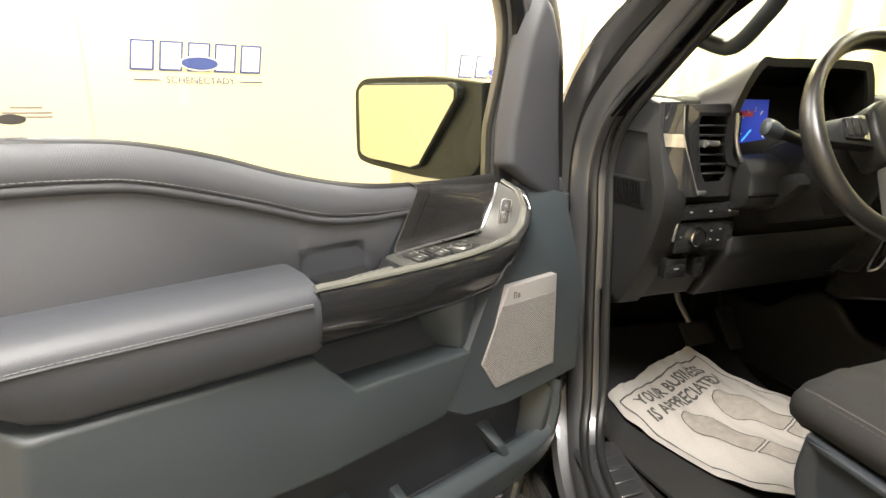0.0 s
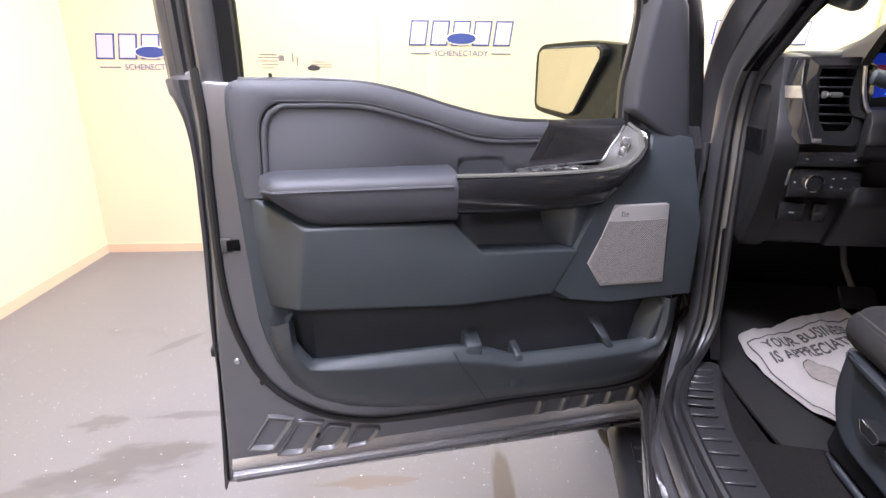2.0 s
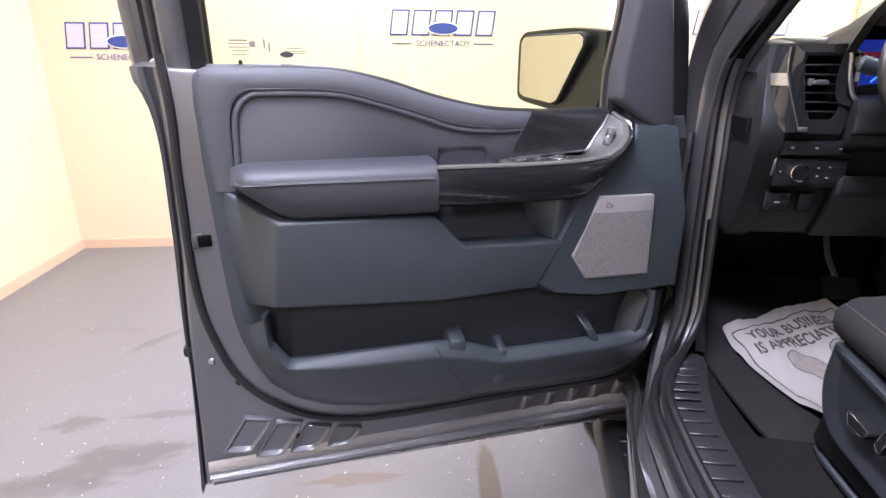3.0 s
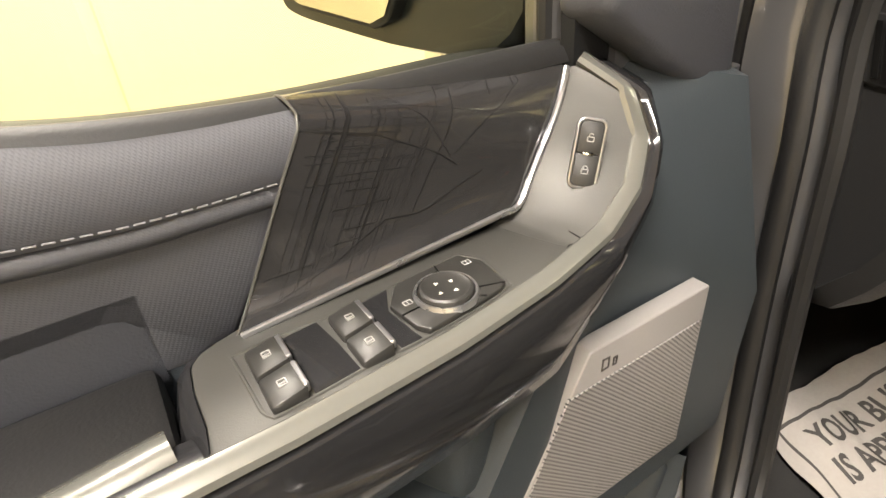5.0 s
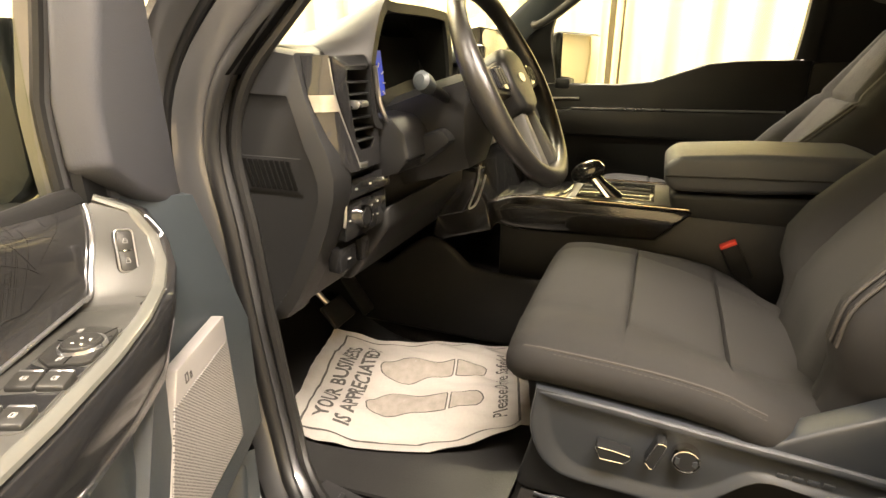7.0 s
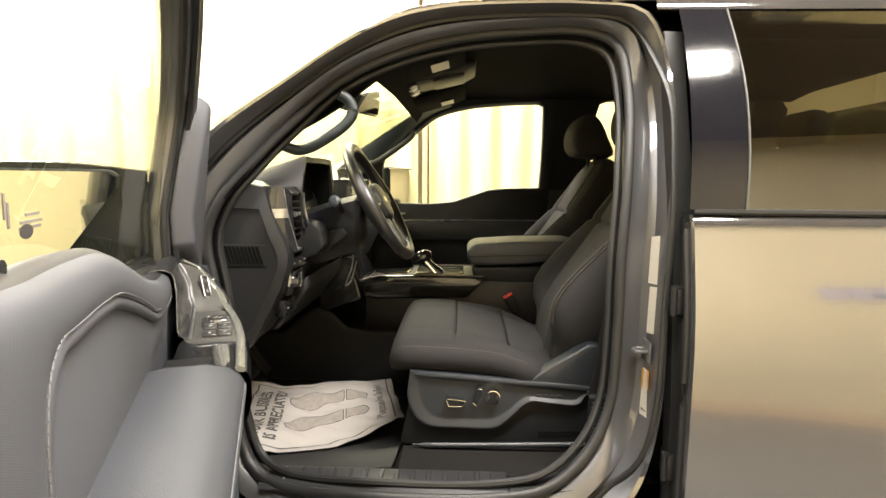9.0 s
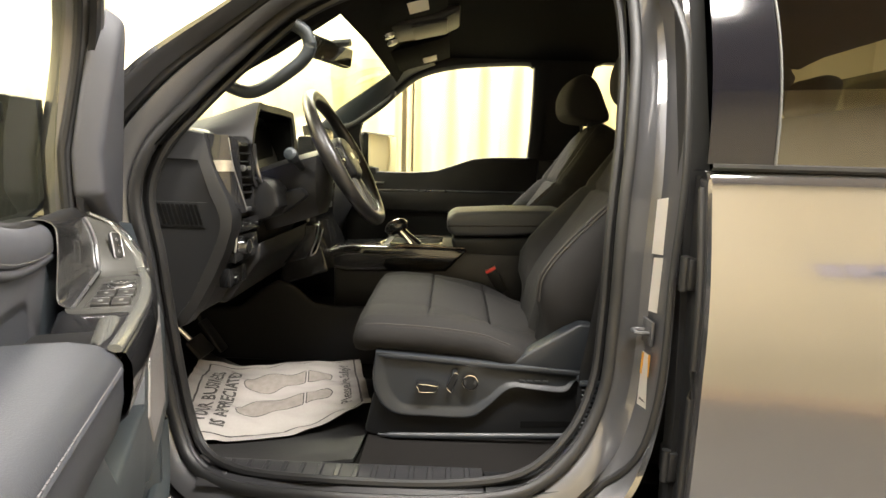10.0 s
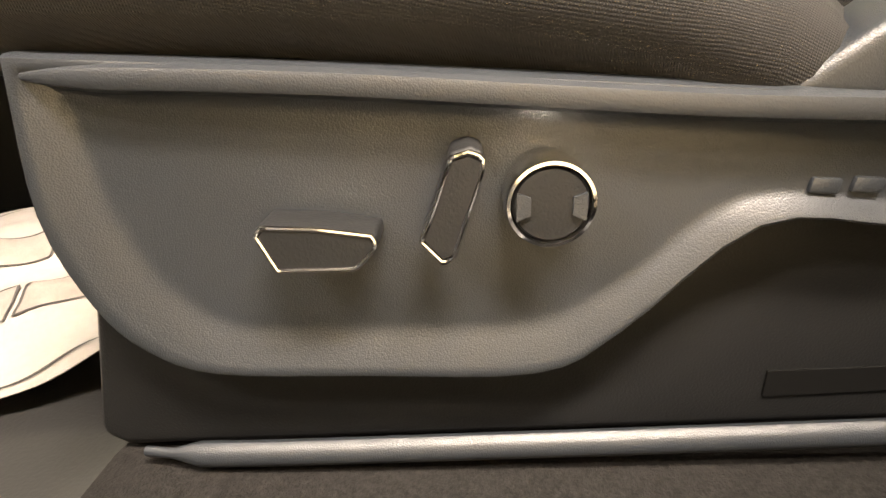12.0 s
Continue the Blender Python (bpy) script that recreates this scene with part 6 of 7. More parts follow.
rows = [cushion_ring(y, k, zc, zs, w) for y, k, zc, zs, w in (
    (0.284, 0.25, 1.025, 1.045, 0.700), (0.282, 0.45, 1.035, 1.053, 0.800), (0.277, 0.66, 1.043, 1.062, 0.870), (0.266, 0.85, 1.052, 1.071, 0.930), (0.249, 1.00, 1.059, 1.077, 0.970), (0.228, 1.00, 1.063, 1.081, 0.992), (0.200, 1.00, 1.066, 1.082, 1.000),
    (0.118, 1.00, 1.063, 1.079, 1.000), (0.109, 1.00, 1.061, 1.0785, 1.000), (0.105, 1.00, 1.052, 1.077, 1.000), (0.101, 1.00, 1.059, 1.0775, 1.000), (0.090, 1.00, 1.058, 1.0770, 1.000), (0.020, 1.00, 1.042, 1.0710, 1.000), (-0.034, 1.00, 1.025, 1.0610, 1.000), (-0.041, 1.00, 1.021, 1.0590, 1.000), (-0.045, 1.00, 1.009, 1.0570, 1.000), (-0.049, 1.00, 1.018, 1.0560, 1.000), (-0.060, 1.00, 1.016, 1.0510, 1.000), (-0.085, 1.00, 1.008, 1.0410, 0.990), (-0.110, 1.00, 1.001, 1.0290, 0.955), (-0.135, 0.97, 0.993, 1.016, 0.890), (-0.165, 0.94, 0.986, 1.004, 0.84), (-0.200, 0.90, 0.980, 0.998, 0.82))]


def build_seat(name, label, m, drop):
    s = thing(name, m, label, "car seat", "front seats")
    cush = part("cushion", rows_mesh(rows, False, True, True), M_FABRIC, s, "charcoal cloth seat cushion", smooth=60)
    part("stitching", dashes(spline([(x, y, z) for x, y, z in ((0.3160, 0.200, 1.0285), (0.3158, 0.118, 1.0255), (0.3158, 0.09, 1.0233), (0.3158, 0.02, 1.0172), (0.3158, -0.034, 1.0072), (0.3158, -0.06, 0.9972), (0.3184, -0.085, 0.9873))], 50), 0.0045, 0.003, 0.0006), M_FABRIC2, cush)
    # backrest along its recline
    base, ax_, fw = np.array((0.572, -0.205, 1.02)), np.array((0, -0.50, 0.866)), np.array((0, 0.866, 0.50))
    br = []
    for a, w, d, b in ((-0.07, 0.84, 0.02, 0.005), (-0.03, 0.87, 0.035, 0.020), (0.0, 0.90, 0.045, 0.036), (0.03, 0.99, 0.055, 0.068), (0.08, 1.03, 0.058, 0.092), (0.134, 1.04, 0.056, 0.092), (0.20, 1.04, 0.050, 0.080), (0.27, 1.03, 0.044, 0.062), (0.335, 1.02, 0.040, 0.044), (0.348, 1.01, 0.028, 0.034), (0.362, 1.01, 0.039, 0.038), (0.46, 0.97, 0.040, 0.028), (0.545, 0.90, 0.038, 0.024), (0.60, 0.76, 0.028, 0.014), (0.628, 0.54, 0.010, 0.0), (0.635, 0.32, -0.02, -0.02)):
        half = [(0.0, d), (0.06, d), (0.105, d + 0.006), (0.124, d - 0.008), (0.140, b - 0.006), (0.162, b + 0.012), (0.184, b + 0.013), (0.190, b + 0.007), (0.197, b + 0.009), (0.212, b - 0.002), (0.224, b - 0.026), (0.228, b - 0.06), (0.215, -0.075), (0.17, -0.095), (0.0, -0.10)]
        ring_ = [(q * w, f) for q, f in half] + [(-q * w, f) for q, f in half[::-1][1:-1]]
        br.append([base + ax_ * a + np.array((q, 0, 0)) + fw * f for q, f in ring_])
    back = part("backrest", rows_mesh(br, False, True, True), M_FABRIC, s, "charcoal cloth seat backrest", smooth=60)
    for off, lift in ((0.183, 0.0145), (0.198, 0.0105)):
        part("stitching", dashes([base + ax_ * a + np.array((-off * w, 0, 0)) + fw * (b + lift) for a, w, b in ((0.03, 0.99, 0.068), (0.08, 1.03, 0.092), (0.134, 1.04, 0.092), (0.20, 1.04, 0.080), (0.27, 1.03, 0.062), (0.335, 1.02, 0.044))], 0.005, 0.003, 0.0006), M_FABRIC2, back)
        part("seam", tube(spline([base + ax_ * a + np.array((-(off + 0.004) * w, 0, 0)) + fw * (b + lift - 0.0026) for a, w, b in ((0.03, 0.99, 0.068), (0.08, 1.03, 0.092), (0.134, 1.04, 0.092), (0.20, 1.04, 0.080), (0.27, 1.03, 0.062), (0.335, 1.02, 0.044))], 40), 0.0022, 6), M_FABRIC2, back)
    part("seam", tube(spline([base + ax_ * a + np.array((-0.152 * w, 0, 0)) + fw * (b + 0.0035) for a, w, b in ((0.03, 0.99, 0.068), (0.08, 1.03, 0.092), (0.134, 1.04, 0.092), (0.20, 1.04, 0.080), (0.27, 1.03, 0.062), (0.335, 1.02, 0.044))], 40), 0.0018, 6), M_RUBBER, back)
    part("seam", tube(spline([(x, y, z) for x, y, z in ((0.3300, 0.247, 1.0270), (0.3245, 0.225, 1.0310), (0.3215, 0.200, 1.0320), (0.3215, 0.118, 1.0290), (0.3215, 0.02, 1.0210), (0.3215, -0.034, 1.0110), (0.3215, -0.06, 1.0010), (0.3242, -0.085, 0.9910))], 50), 0.0019, 6), M_FABRIC2, cush)
    side_prof = spline([(-0.362, 1.672), (-0.368, 1.628), (-0.392, 1.600), (-0.460, 1.588), (-0.526, 1.588), (-0.538, 1.604), (-0.515, 1.66), (-0.478, 1.735), (-0.450, 1.762), (-0.418, 1.766), (-0.388, 1.745), (-0.370, 1.712)], 30, True)
    hc = side_prof.mean(axis=0)
    hr = [[(0.572 + q, hc[0] + (y - hc[0]) * k, hc[1] + (z - hc[1]) * k2 + drop) for y, z in side_prof] for q, k, k2 in ((-0.138, 0.50, 0.60), (-0.135, 0.72, 0.80), (-0.126, 0.88, 0.91), (-0.105, 0.97, 0.98), (-0.06, 1.0, 1.0), (0.0, 0.985, 1.005), (0.06, 1.0, 1.0), (0.105, 0.97, 0.98), (0.126, 0.88, 0.91), (0.135, 0.72, 0.80), (0.138, 0.50, 0.60))]
    head = part("headrest", rows_mesh(hr, False, True, True), M_FABRIC, s, "charcoal cloth headrest", smooth=60)
    for sx in (-0.06, 0.06):
        part("post", tube([base + ax_ * 0.54 + np.array((sx, 0, 0)), np.array((0.572 + sx, -0.465, 1.60 + drop))], 0.006, 8), M_BLACK, head)
    part("riser", box(0.39, 0.76, -0.26, 0.20, 0.74, 0.95, 0.02), M_BLACK, s)
    return s


driver_seat = build_seat("driver_seat", "charcoal cloth driver's seat with power controls on its side", pose(0, 0, 0), -0.035)
passenger_seat = build_seat("passenger_seat", "charcoal cloth front passenger seat", pose(0.80, 0, 0), -0.016)

# side shield with its dish and controls: outlines are (y, z)
SO = [(0.222, 0.969), (0.10, 0.962), (-0.055, 0.9515), (-0.10, 0.9485), (-0.15, 0.945), (-0.22, 0.940), (-0.270, 0.936), (-0.272, 0.923), (-0.240, 0.916), (-0.216, 0.885), (-0.150, 0.888), (-0.090, 0.889), (-0.034, 0.836), (0.004, 0.8135), (0.090, 0.8135), (0.163, 0.8155), (0.196, 0.829), (0.216, 0.854), (0.229, 0.900)]
SI = [(0.203, 0.951), (0.10, 0.944), (-0.055, 0.933), (-0.085, 0.930), (-0.12, 0.926), (-0.20, 0.922), (-0.238, 0.918), (-0.236, 0.914), (-0.226, 0.908), (-0.208, 0.897), (-0.150, 0.899), (-0.083, 0.902), (-0.036, 0.863), (0.006, 0.840), (0.090, 0.838), (0.150, 0.840), (0.176, 0.858), (0.190, 0.880), (0.200, 0.915)]


def ring_at(o, i, s, x):
    return [(x, a[0] + (b[0] - a[0]) * s, a[1] + (b[1] - a[1]) * s) for a, b in zip(o, i)]


SO, SI = ([tuple(p) for p in spans(q + q[:1], 4)[:-1]] for q in (SO, SI))
shield_rows = [ring_at(SO, SI, s_, x_) for s_, x_ in ((-0.02, 0.372), (-0.02, 0.324), (0.02, 0.3172), (0.09, 0.3140), (0.18, 0.3134), (0.32, 0.3142), (0.80, 0.3192), (0.95, 0.3208), (1.06, 0.3214), (1.15, 0.3215))]
# the wedge behind the cushion stands proud above the dish
bm_s = rows_mesh(shield_rows, False, True, False)
bm_s.verts.ensure_lookup_table()
last = sorted([v for v in bm_s.verts if v.is_boundary and v.co.x < 0.33], key=lambda v: v.index)
bm_s.faces.new(last)
bmesh.ops.triangulate(bm_s, faces=[f for f in bm_s.faces if len(f.verts) > 4])
shield = part("side_shield", bm_s, M_SHIELD, driver_seat, "dark grey moulded side shield")
part("shield_wedge", prism([(-0.084, 0.944), (-0.137, 0.982), (-0.240, 1.048), (-0.272, 1.046), (-0.274, 0.932), (-0.15, 0.940)], 0.3165, 0.362, "x", 0.0065, 3), M_SHIELD, driver_seat)
part("shield_ridge", tube(spline([(0.3150, 0.215, 0.960), (0.3135, 0.10, 0.955), (0.3130, -0.06, 0.943), (0.3135, -0.16, 0.938), (0.3145, -0.255, 0.930)], 40), [0.0015, 0.0038, 0.0052] + [0.006] * 37, 8, False, 0.8, UPX), M_SHIELD, driver_seat)

part("lower_shield", prism([(0.228, 0.86), (0.250, 0.762), (0.235, 0.752), (-0.262, 0.768), (-0.262, 0.93), (0.0, 0.90)], 0.334, 0.378, "x", 0.008, 3), M_BLACK, driver_seat, "dark grey lower seat shield")
part("rail_cover", tube(spline([(0.322, 0.215, 0.762), (0.319, 0.19, 0.7625), (0.318, 0.0, 0.768), (0.318, -0.255, 0.777)], 30), [0.003] * 2 + [0.0074] * 26 + [0.006] * 2, 10, False, 0.85, UPX), M_SHIELD, driver_seat, "rounded seat rail cover")
part("rail_slot", prism([(-0.12, 0.786), (-0.235, 0.792), (-0.24, 0.806), (-0.12, 0.802)], 0.3325, 0.3345, "x"), M_VOID, driver_seat)


def chrome_switch(outline, x0, x1, nm):
    """A chrome-rimmed switch from an outline in (y, z)."""
    c = np.mean(outline, axis=0)

    def inset(ky, kz):
        return [tuple(c + (np.array(p) - c) * np.array((ky, kz))) for p in outline]
    sw = part(nm, prism(outline, x0 + 0.0012, x1, "x", 0.0018, 3), M_BLACK, driver_seat, "chrome-edged power seat switch")
    part("rim", tube([(x0 + 0.0008, y, z) for y, z in poly(inset(0.95, 0.90) + [inset(0.95, 0.90)[0]], 49)[:-1]], 0.0011, 8, True, 1.0, UPX), M_CHROME, sw)
    part("face", prism(inset(0.91, 0.84), x0 + 0.0004, x0 + 0.004, "x", 0.0004, 1), M_BLACK, sw, "black switch face")
    return sw


chrome_switch([(0.1265, 0.8965), (0.124, 0.9005), (0.098, 0.8990), (0.0755, 0.8955), (0.0745, 0.8900), (0.0835, 0.8795), (0.119, 0.8790)], 0.298, 0.322, "seat_switch")
chrome_switch([(0.0440, 0.9290), (0.0365, 0.9315), (0.0310, 0.9290), (0.0315, 0.9220), (0.0440, 0.8820), (0.0485, 0.8800), (0.0575, 0.8905), (0.0540, 0.8990)], 0.298, 0.322, "recline_switch")
KN = pose(0.3200, 0.0035, 0.9060, 0, -90)
knob = part("lumbar_knob", lathe([(0.0, 0.0185), (0.0148, 0.0180), (0.0160, 0.0160), (0.0160, 0.0)], 40, KN), M_BLACK, driver_seat, "round black lumbar knob")
part("ring", lathe([(0.0160, 0.0165), (0.0168, 0.0188), (0.0182, 0.0185), (0.0190, 0.0150), (0.0190, 0.0)], 48, KN), M_CHROME, knob, "chrome ring")
for s in (1, -1):
    part("mark", prism([(0.0035 + s * 0.0142, 0.9115), (0.0035 + s * 0.0085, 0.9095), (0.0035 + s * 0.0085, 0.9020), (0.0035 + s * 0.0142, 0.8995)], 0.3005, 0.3020, "x"), M_SHIELD, knob)
for a, w in ((-0.116, 0.013), (-0.134, 0.013), (-0.152, 0.013), (-0.170, 0.013)):
    part("raised_mark", prism([(a + w / 2, 0.9035), (a + w / 2 - 0.001, 0.9105), (a - w / 2 - 0.001, 0.9095), (a - w / 2, 0.9025)], 0.3188, 0.3220, "x", 0.0012, 2), M_SHIELD, driver_seat)

# belt, bellows and buckle
belt_ = thing("seat_belt", pose(0, 0, 0), "black seat belt strap running into a ribbed sleeve", "seat belt")
part("strap", tube(spline([(0.315, -0.335, 1.62), (0.30, -0.318, 1.40), (0.285, -0.29, 1.15), (0.275, -0.268, 1.0), (0.272, -0.258, 0.935), (0.275, -0.258, 0.80)], 30), 0.024, 10, False, 0.09, (1, 0, 0)), M_BLACK, belt_)
sleeve = part("sleeve", tube([(0.282, -0.262, z) for z in (0.745, 0.80, 0.86, 0.925)], 0.021, 14, False, 0.75, (1, 0, 0)), M_BLACK, belt_, "ribbed black belt sleeve")
for i in range(14):
    z0 = 0.768 + i * 0.0110
    part("rib", tube([(0.282 + 0.0165 * math.cos(a), -0.262 + 0.0225 * math.sin(a), z0) for a in np.linspace(0, 6.283, 18, endpoint=False)], 0.0028, 6, True), M_SHIELD, sleeve)
part("sleeve_cap", box(0.262, 0.302, -0.288, -0.236, 0.922, 0.934, 0.004), M_TRIM, belt_)
buckle = thing("belt_buckle", pose(0, 0, 0), "black belt buckle with a red release button", "belt buckle")
part("body", moved(box(-0.012, 0.012, -0.018, 0.018, -0.085, 0.0, 0.004), pose(0.866, -0.076, 1.058, -30)), M_BLACK, buckle)
part("button", moved(box(-0.0115, 0.0115, -0.0175, 0.0175, -0.004, 0.006, 0.003), pose(0.866, -0.076, 1.058, -30)), M_RED, buckle, "red release button")
part("stalk", tube([(0.860, -0.13, 0.94), (0.864, -0.108, 1.00)], 0.010, 8), M_BLACK, buckle)
# ---- dashboard ----
dash = thing("dashboard", pose(0, 0, 0), "charcoal moulded dashboard with gloss black vents", "dashboard")
DP = [(1.02, 1.375), (0.80, 1.430), (0.66, 1.460), (0.60, 1.460), (0.568, 1.445), (0.552, 1.40), (0.535, 1.34), (0.520, 1.28), (0.522, 1.215), (0.560, 1.13), (0.60, 1.062), (0.66, 1.045), (0.98, 1.06)]
part("body", prism(DP, 0.222, 1.72, "x", 0.012, 3), M_DASH, dash)
# end cap: a flat panel with slanted slots inside a wide chamfer
CAP = [(0.745, 1.25), (0.72, 1.438), (0.60, 1.455), (0.548, 1.447), (0.535, 1.392), (0.519, 1.349), (0.502, 1.315), (0.495, 1.285), (0.498, 1.255), (0.513, 1.211), (0.538, 1.158), (0.575, 1.093), (0.601, 1.056), (0.633, 1.044), (0.70, 1.06)]
CAPIN = [(0.715, 1.25), (0.70, 1.392), (0.62, 1.394), (0.557, 1.392), (0.551, 1.376), (0.536, 1.328), (0.524, 1.302), (0.517, 1.278), (0.518, 1.256), (0.531, 1.220), (0.551, 1.178), (0.584, 1.113), (0.612, 1.076), (0.640, 1.068), (0.69, 1.075)]
CO, CI = (spans(q + q[:1], 3, 0.25)[:-1] for q in (CAP, CAPIN))
CC = np.array((0.615, 1.245))
cap_rings = [ring_at(CO, CI, k, x) for k, x in ((0, 0.230), (0, 0.190), (0.06, 0.1845), (0.90, 0.1735), (0.97, 0.1730), (1.0, 0.1745))] + [[(0.1750, *(q + (CC - q) * f)) for q in CI] for f in (0.12, 0.25, 0.38, 0.5, 0.65, 0.8, 0.95)]
cap_ = part("end_cap", rows_mesh(cap_rings, False, True, True), M_DASH, dash, "charcoal dash end cap")
vb = part("side_vent", rows_mesh([[(x, y + d, z) for x, z in ((0.178, 1.312), (0.1722, 1.311), (0.1718, 1.286), (0.1722, 1.262), (0.178, 1.261))] for y, d in [(q, 0) for q in np.linspace(0.652, 0.543, 14)]]), M_DASH, cap_, "slotted side vent")
# slightly proud near-black bars put the slots' darkness onto the vent face
for i in range(9):
    y0 = 0.640 - i * 0.0092
    part("slot", prism([(y0, 1.307), (y0 - 0.0055, 1.307), (y0 - 0.0165, 1.267), (y0 - 0.0110, 1.267)], 0.1700, 0.178, "x"), M_VOID, vb)

# air vent: a faceted gloss band runs down its outer side to a point; (height, outer edge, arris)
BAND = [(1.444, (0.196, 0.546), (0.212, 0.511)), (1.420, (0.193, 0.540), (0.212, 0.508)), (1.393, (0.191, 0.533), (0.214, 0.505)), (1.371, (0.194, 0.526), (0.221, 0.503)), (1.335, (0.203, 0.512), (0.235, 0.498)), (1.303, (0.212, 0.499), (0.247, 0.493)), (1.288, (0.226, 0.493), (0.252, 0.491))]


def band_row(z, a, b, out):
    """Across the band at one height: from the cap, over the bowed face and the arris, to the front."""
    a, b = np.array(a), np.array(b)
    n = np.array((-(a - b)[1], (a - b)[0])) / np.linalg.norm(a - b) * (0.003 + out)
    pts = [a + (0.012, 0)] + [a + (b - a) * k + n * 4 * k * (1 - k) + (-out, 0) for k in (0, 0.25, 0.5, 0.75, 1)] + [b + (0.004, 0.0005), b + (0.022, 0.012)]
    return [(p[0], p[1], z) for p in pts]


def band_at(z):
    zs = [r[0] for r in BAND][::-1]
    return [tuple(np.interp(z, zs, [r[k][i] for r in BAND][::-1]) for i in (0, 1)) for k in (1, 2)]


air = part("air_vent", rows_mesh([band_row(z, *band_at(z), 0.0) for z in np.linspace(1.444, 1.288, 22)]), M_PIANO, dash, "gloss black air vent surround", smooth=30)
part("silver_band", rows_mesh([band_row(z, *band_at(z), 0.0012)[1:-2] for z in np.linspace(1.394, 1.372, 5)]), M_BRUSHED, air, "brushed silver band")
VH = [(0.242, 1.425), (0.304, 1.425), (0.312, 1.414), (0.312, 1.325), (0.303, 1.312), (0.268, 1.312), (0.256, 1.332), (0.240, 1.412)]
VO = [(0.220, 0.510, 1.443), (0.306, 0.510, 1.446), (0.338, 0.512, 1.430), (0.342, 0.506, 1.315), (0.326, 0.500, 1.285), (0.256, 0.491, 1.287), (0.240, 0.497, 1.330), (0.220, 0.506, 1.40)]
part("vent_frame", rows_mesh([[(x, 0.545, z) for x, y, z in VO], VO, [(x * 0.3 + a * 0.7, 0.4990, z * 0.3 + b * 0.7) for (x, y, z), (a, b) in zip(VO, VH)], [(a, 0.5005, b) for a, b in VH], [(a, 0.540, b) for a, b in VH]], False, True), M_PIANO, air, "gloss black vent frame")
part("vent_hole", frustum(VH, 0.545, VH, 0.530), M_VOID, air)
for i in range(6):
    z0 = 1.326 + i * 0.0165
    part("slat", box(0.241 + max(0, 1.39 - z0) * 0.3, 0.311, 0.500, 0.525, z0 - 0.0017, z0 + 0.0017, 0.0012, 1), M_BLACK, air)
part("thumb_tab", joined(box(0.258, 0.286, 0.492, 0.510, 1.374, 1.383, 0.003), box(0.251, 0.260, 0.494, 0.510, 1.372, 1.385, 0.003)), M_SATIN, air, "silver vent tab")
# the highlight along the arris is added as a thin silver tube
part("arris_highlight", tube([(b[0] - 0.0004, b[1] - 0.0006, z) for z, b in ((z, band_at(z)[1]) for z in np.linspace(1.440, 1.291, 20))], 0.0011, 6), M_SATIN, air, "thin silver line for the arris highlight")
part("foot_tab", moved(box(-0.008, 0.008, -0.002, 0.002, -0.004, 0.004, 0.001), pose(0.258, 0.490, 1.294, 20, 0, -15)), M_SATIN, air, "small silver tab")

# switch rows under the vent
row1 = part("switch_panel", moved(box(0.226, 0.362, -0.014, 0.006, 1.243, 1.273, 0.004), pose(0, 0.515, 0)), M_PIANO, dash, "gloss black switch row")
for i in range(3):
    part("icon", moved(box(0.247 + i * 0.043, 0.252 + i * 0.043, -0.0155, -0.0138, 1.2570, 1.2595), pose(0, 0.515, 0)), M_PRINT, row1)
row2 = part("headlight_panel", moved(box(0.226, 0.358, -0.014, 0.008, 1.180, 1.239, 0.004), pose(0, 0.522, 0)), M_PIANO, dash, "gloss black headlight switch panel")
part("headlight_knob", lathe([(0.0, 0.012), (0.012, 0.012), (0.0145, 0.009), (0.0145, 0.0)], 28, pose(0.272, 0.508, 1.211, 90)), M_BLACK, row2)
part("knob_ring", lathe([(0.0145, 0.0105), (0.0155, 0.0125), (0.0172, 0.0115), (0.0178, 0.0)], 32, pose(0.272, 0.508, 1.211, 90)), M_CHROME, row2, "chrome ring")
for a, b in ((0.238, 1.211), (0.306, 1.220), (0.306, 1.204), (0.326, 1.222), (0.324, 1.201)):
    part("icon", box(a - 0.002, a + 0.002, 0.5065, 0.5085, b - 0.001, b + 0.001), M_PRINT, row2)
row3 = part("brake_switch", box(0.222, 0.270, 0.519, 0.545, 1.128, 1.168, 0.004), M_PIANO, dash, "gloss black parking brake switch")
part("icon", box(0.241, 0.251, 0.5175, 0.5195, 1.146, 1.1485), M_PRINT, row3)
part("dimmer", box(0.286, 0.312, 0.519, 0.545, 1.128, 1.168, 0.004), M_PIANO, dash)
part("knee_panel", prism([(0.548, 1.165), (0.500, 1.21), (0.500, 1.17), (0.585, 1.060), (0.61, 1.062)], 0.345, 0.80, "x", 0.010, 3), M_DASH, dash, "charcoal knee panel")
part("bright_corner", tube([(0.226, 0.506, 1.245), (0.224, 0.506, 1.222), (0.222, 0.508, 1.205)], 0.0025, 8), M_SATIN, dash)

# instrument hood and display
H_IN = [(0.345, 1.340), (0.319, 1.36), (0.318, 1.425), (0.357, 1.502), (0.40, 1.508), (0.575, 1.510), (0.608, 1.496), (0.628, 1.42), (0.622, 1.340)]
H_RIM = [(0.335, 1.335), (0.304, 1.352), (0.303, 1.428), (0.347, 1.516), (0.395, 1.522), (0.58, 1.524), (0.620, 1.508), (0.644, 1.42), (0.636, 1.335)]
H_MID = [(0.29, 1.335), (0.275, 1.36), (0.278, 1.43), (0.325, 1.468), (0.385, 1.494), (0.59, 1.496), (0.65, 1.475), (0.69, 1.42), (0.69, 1.34)]
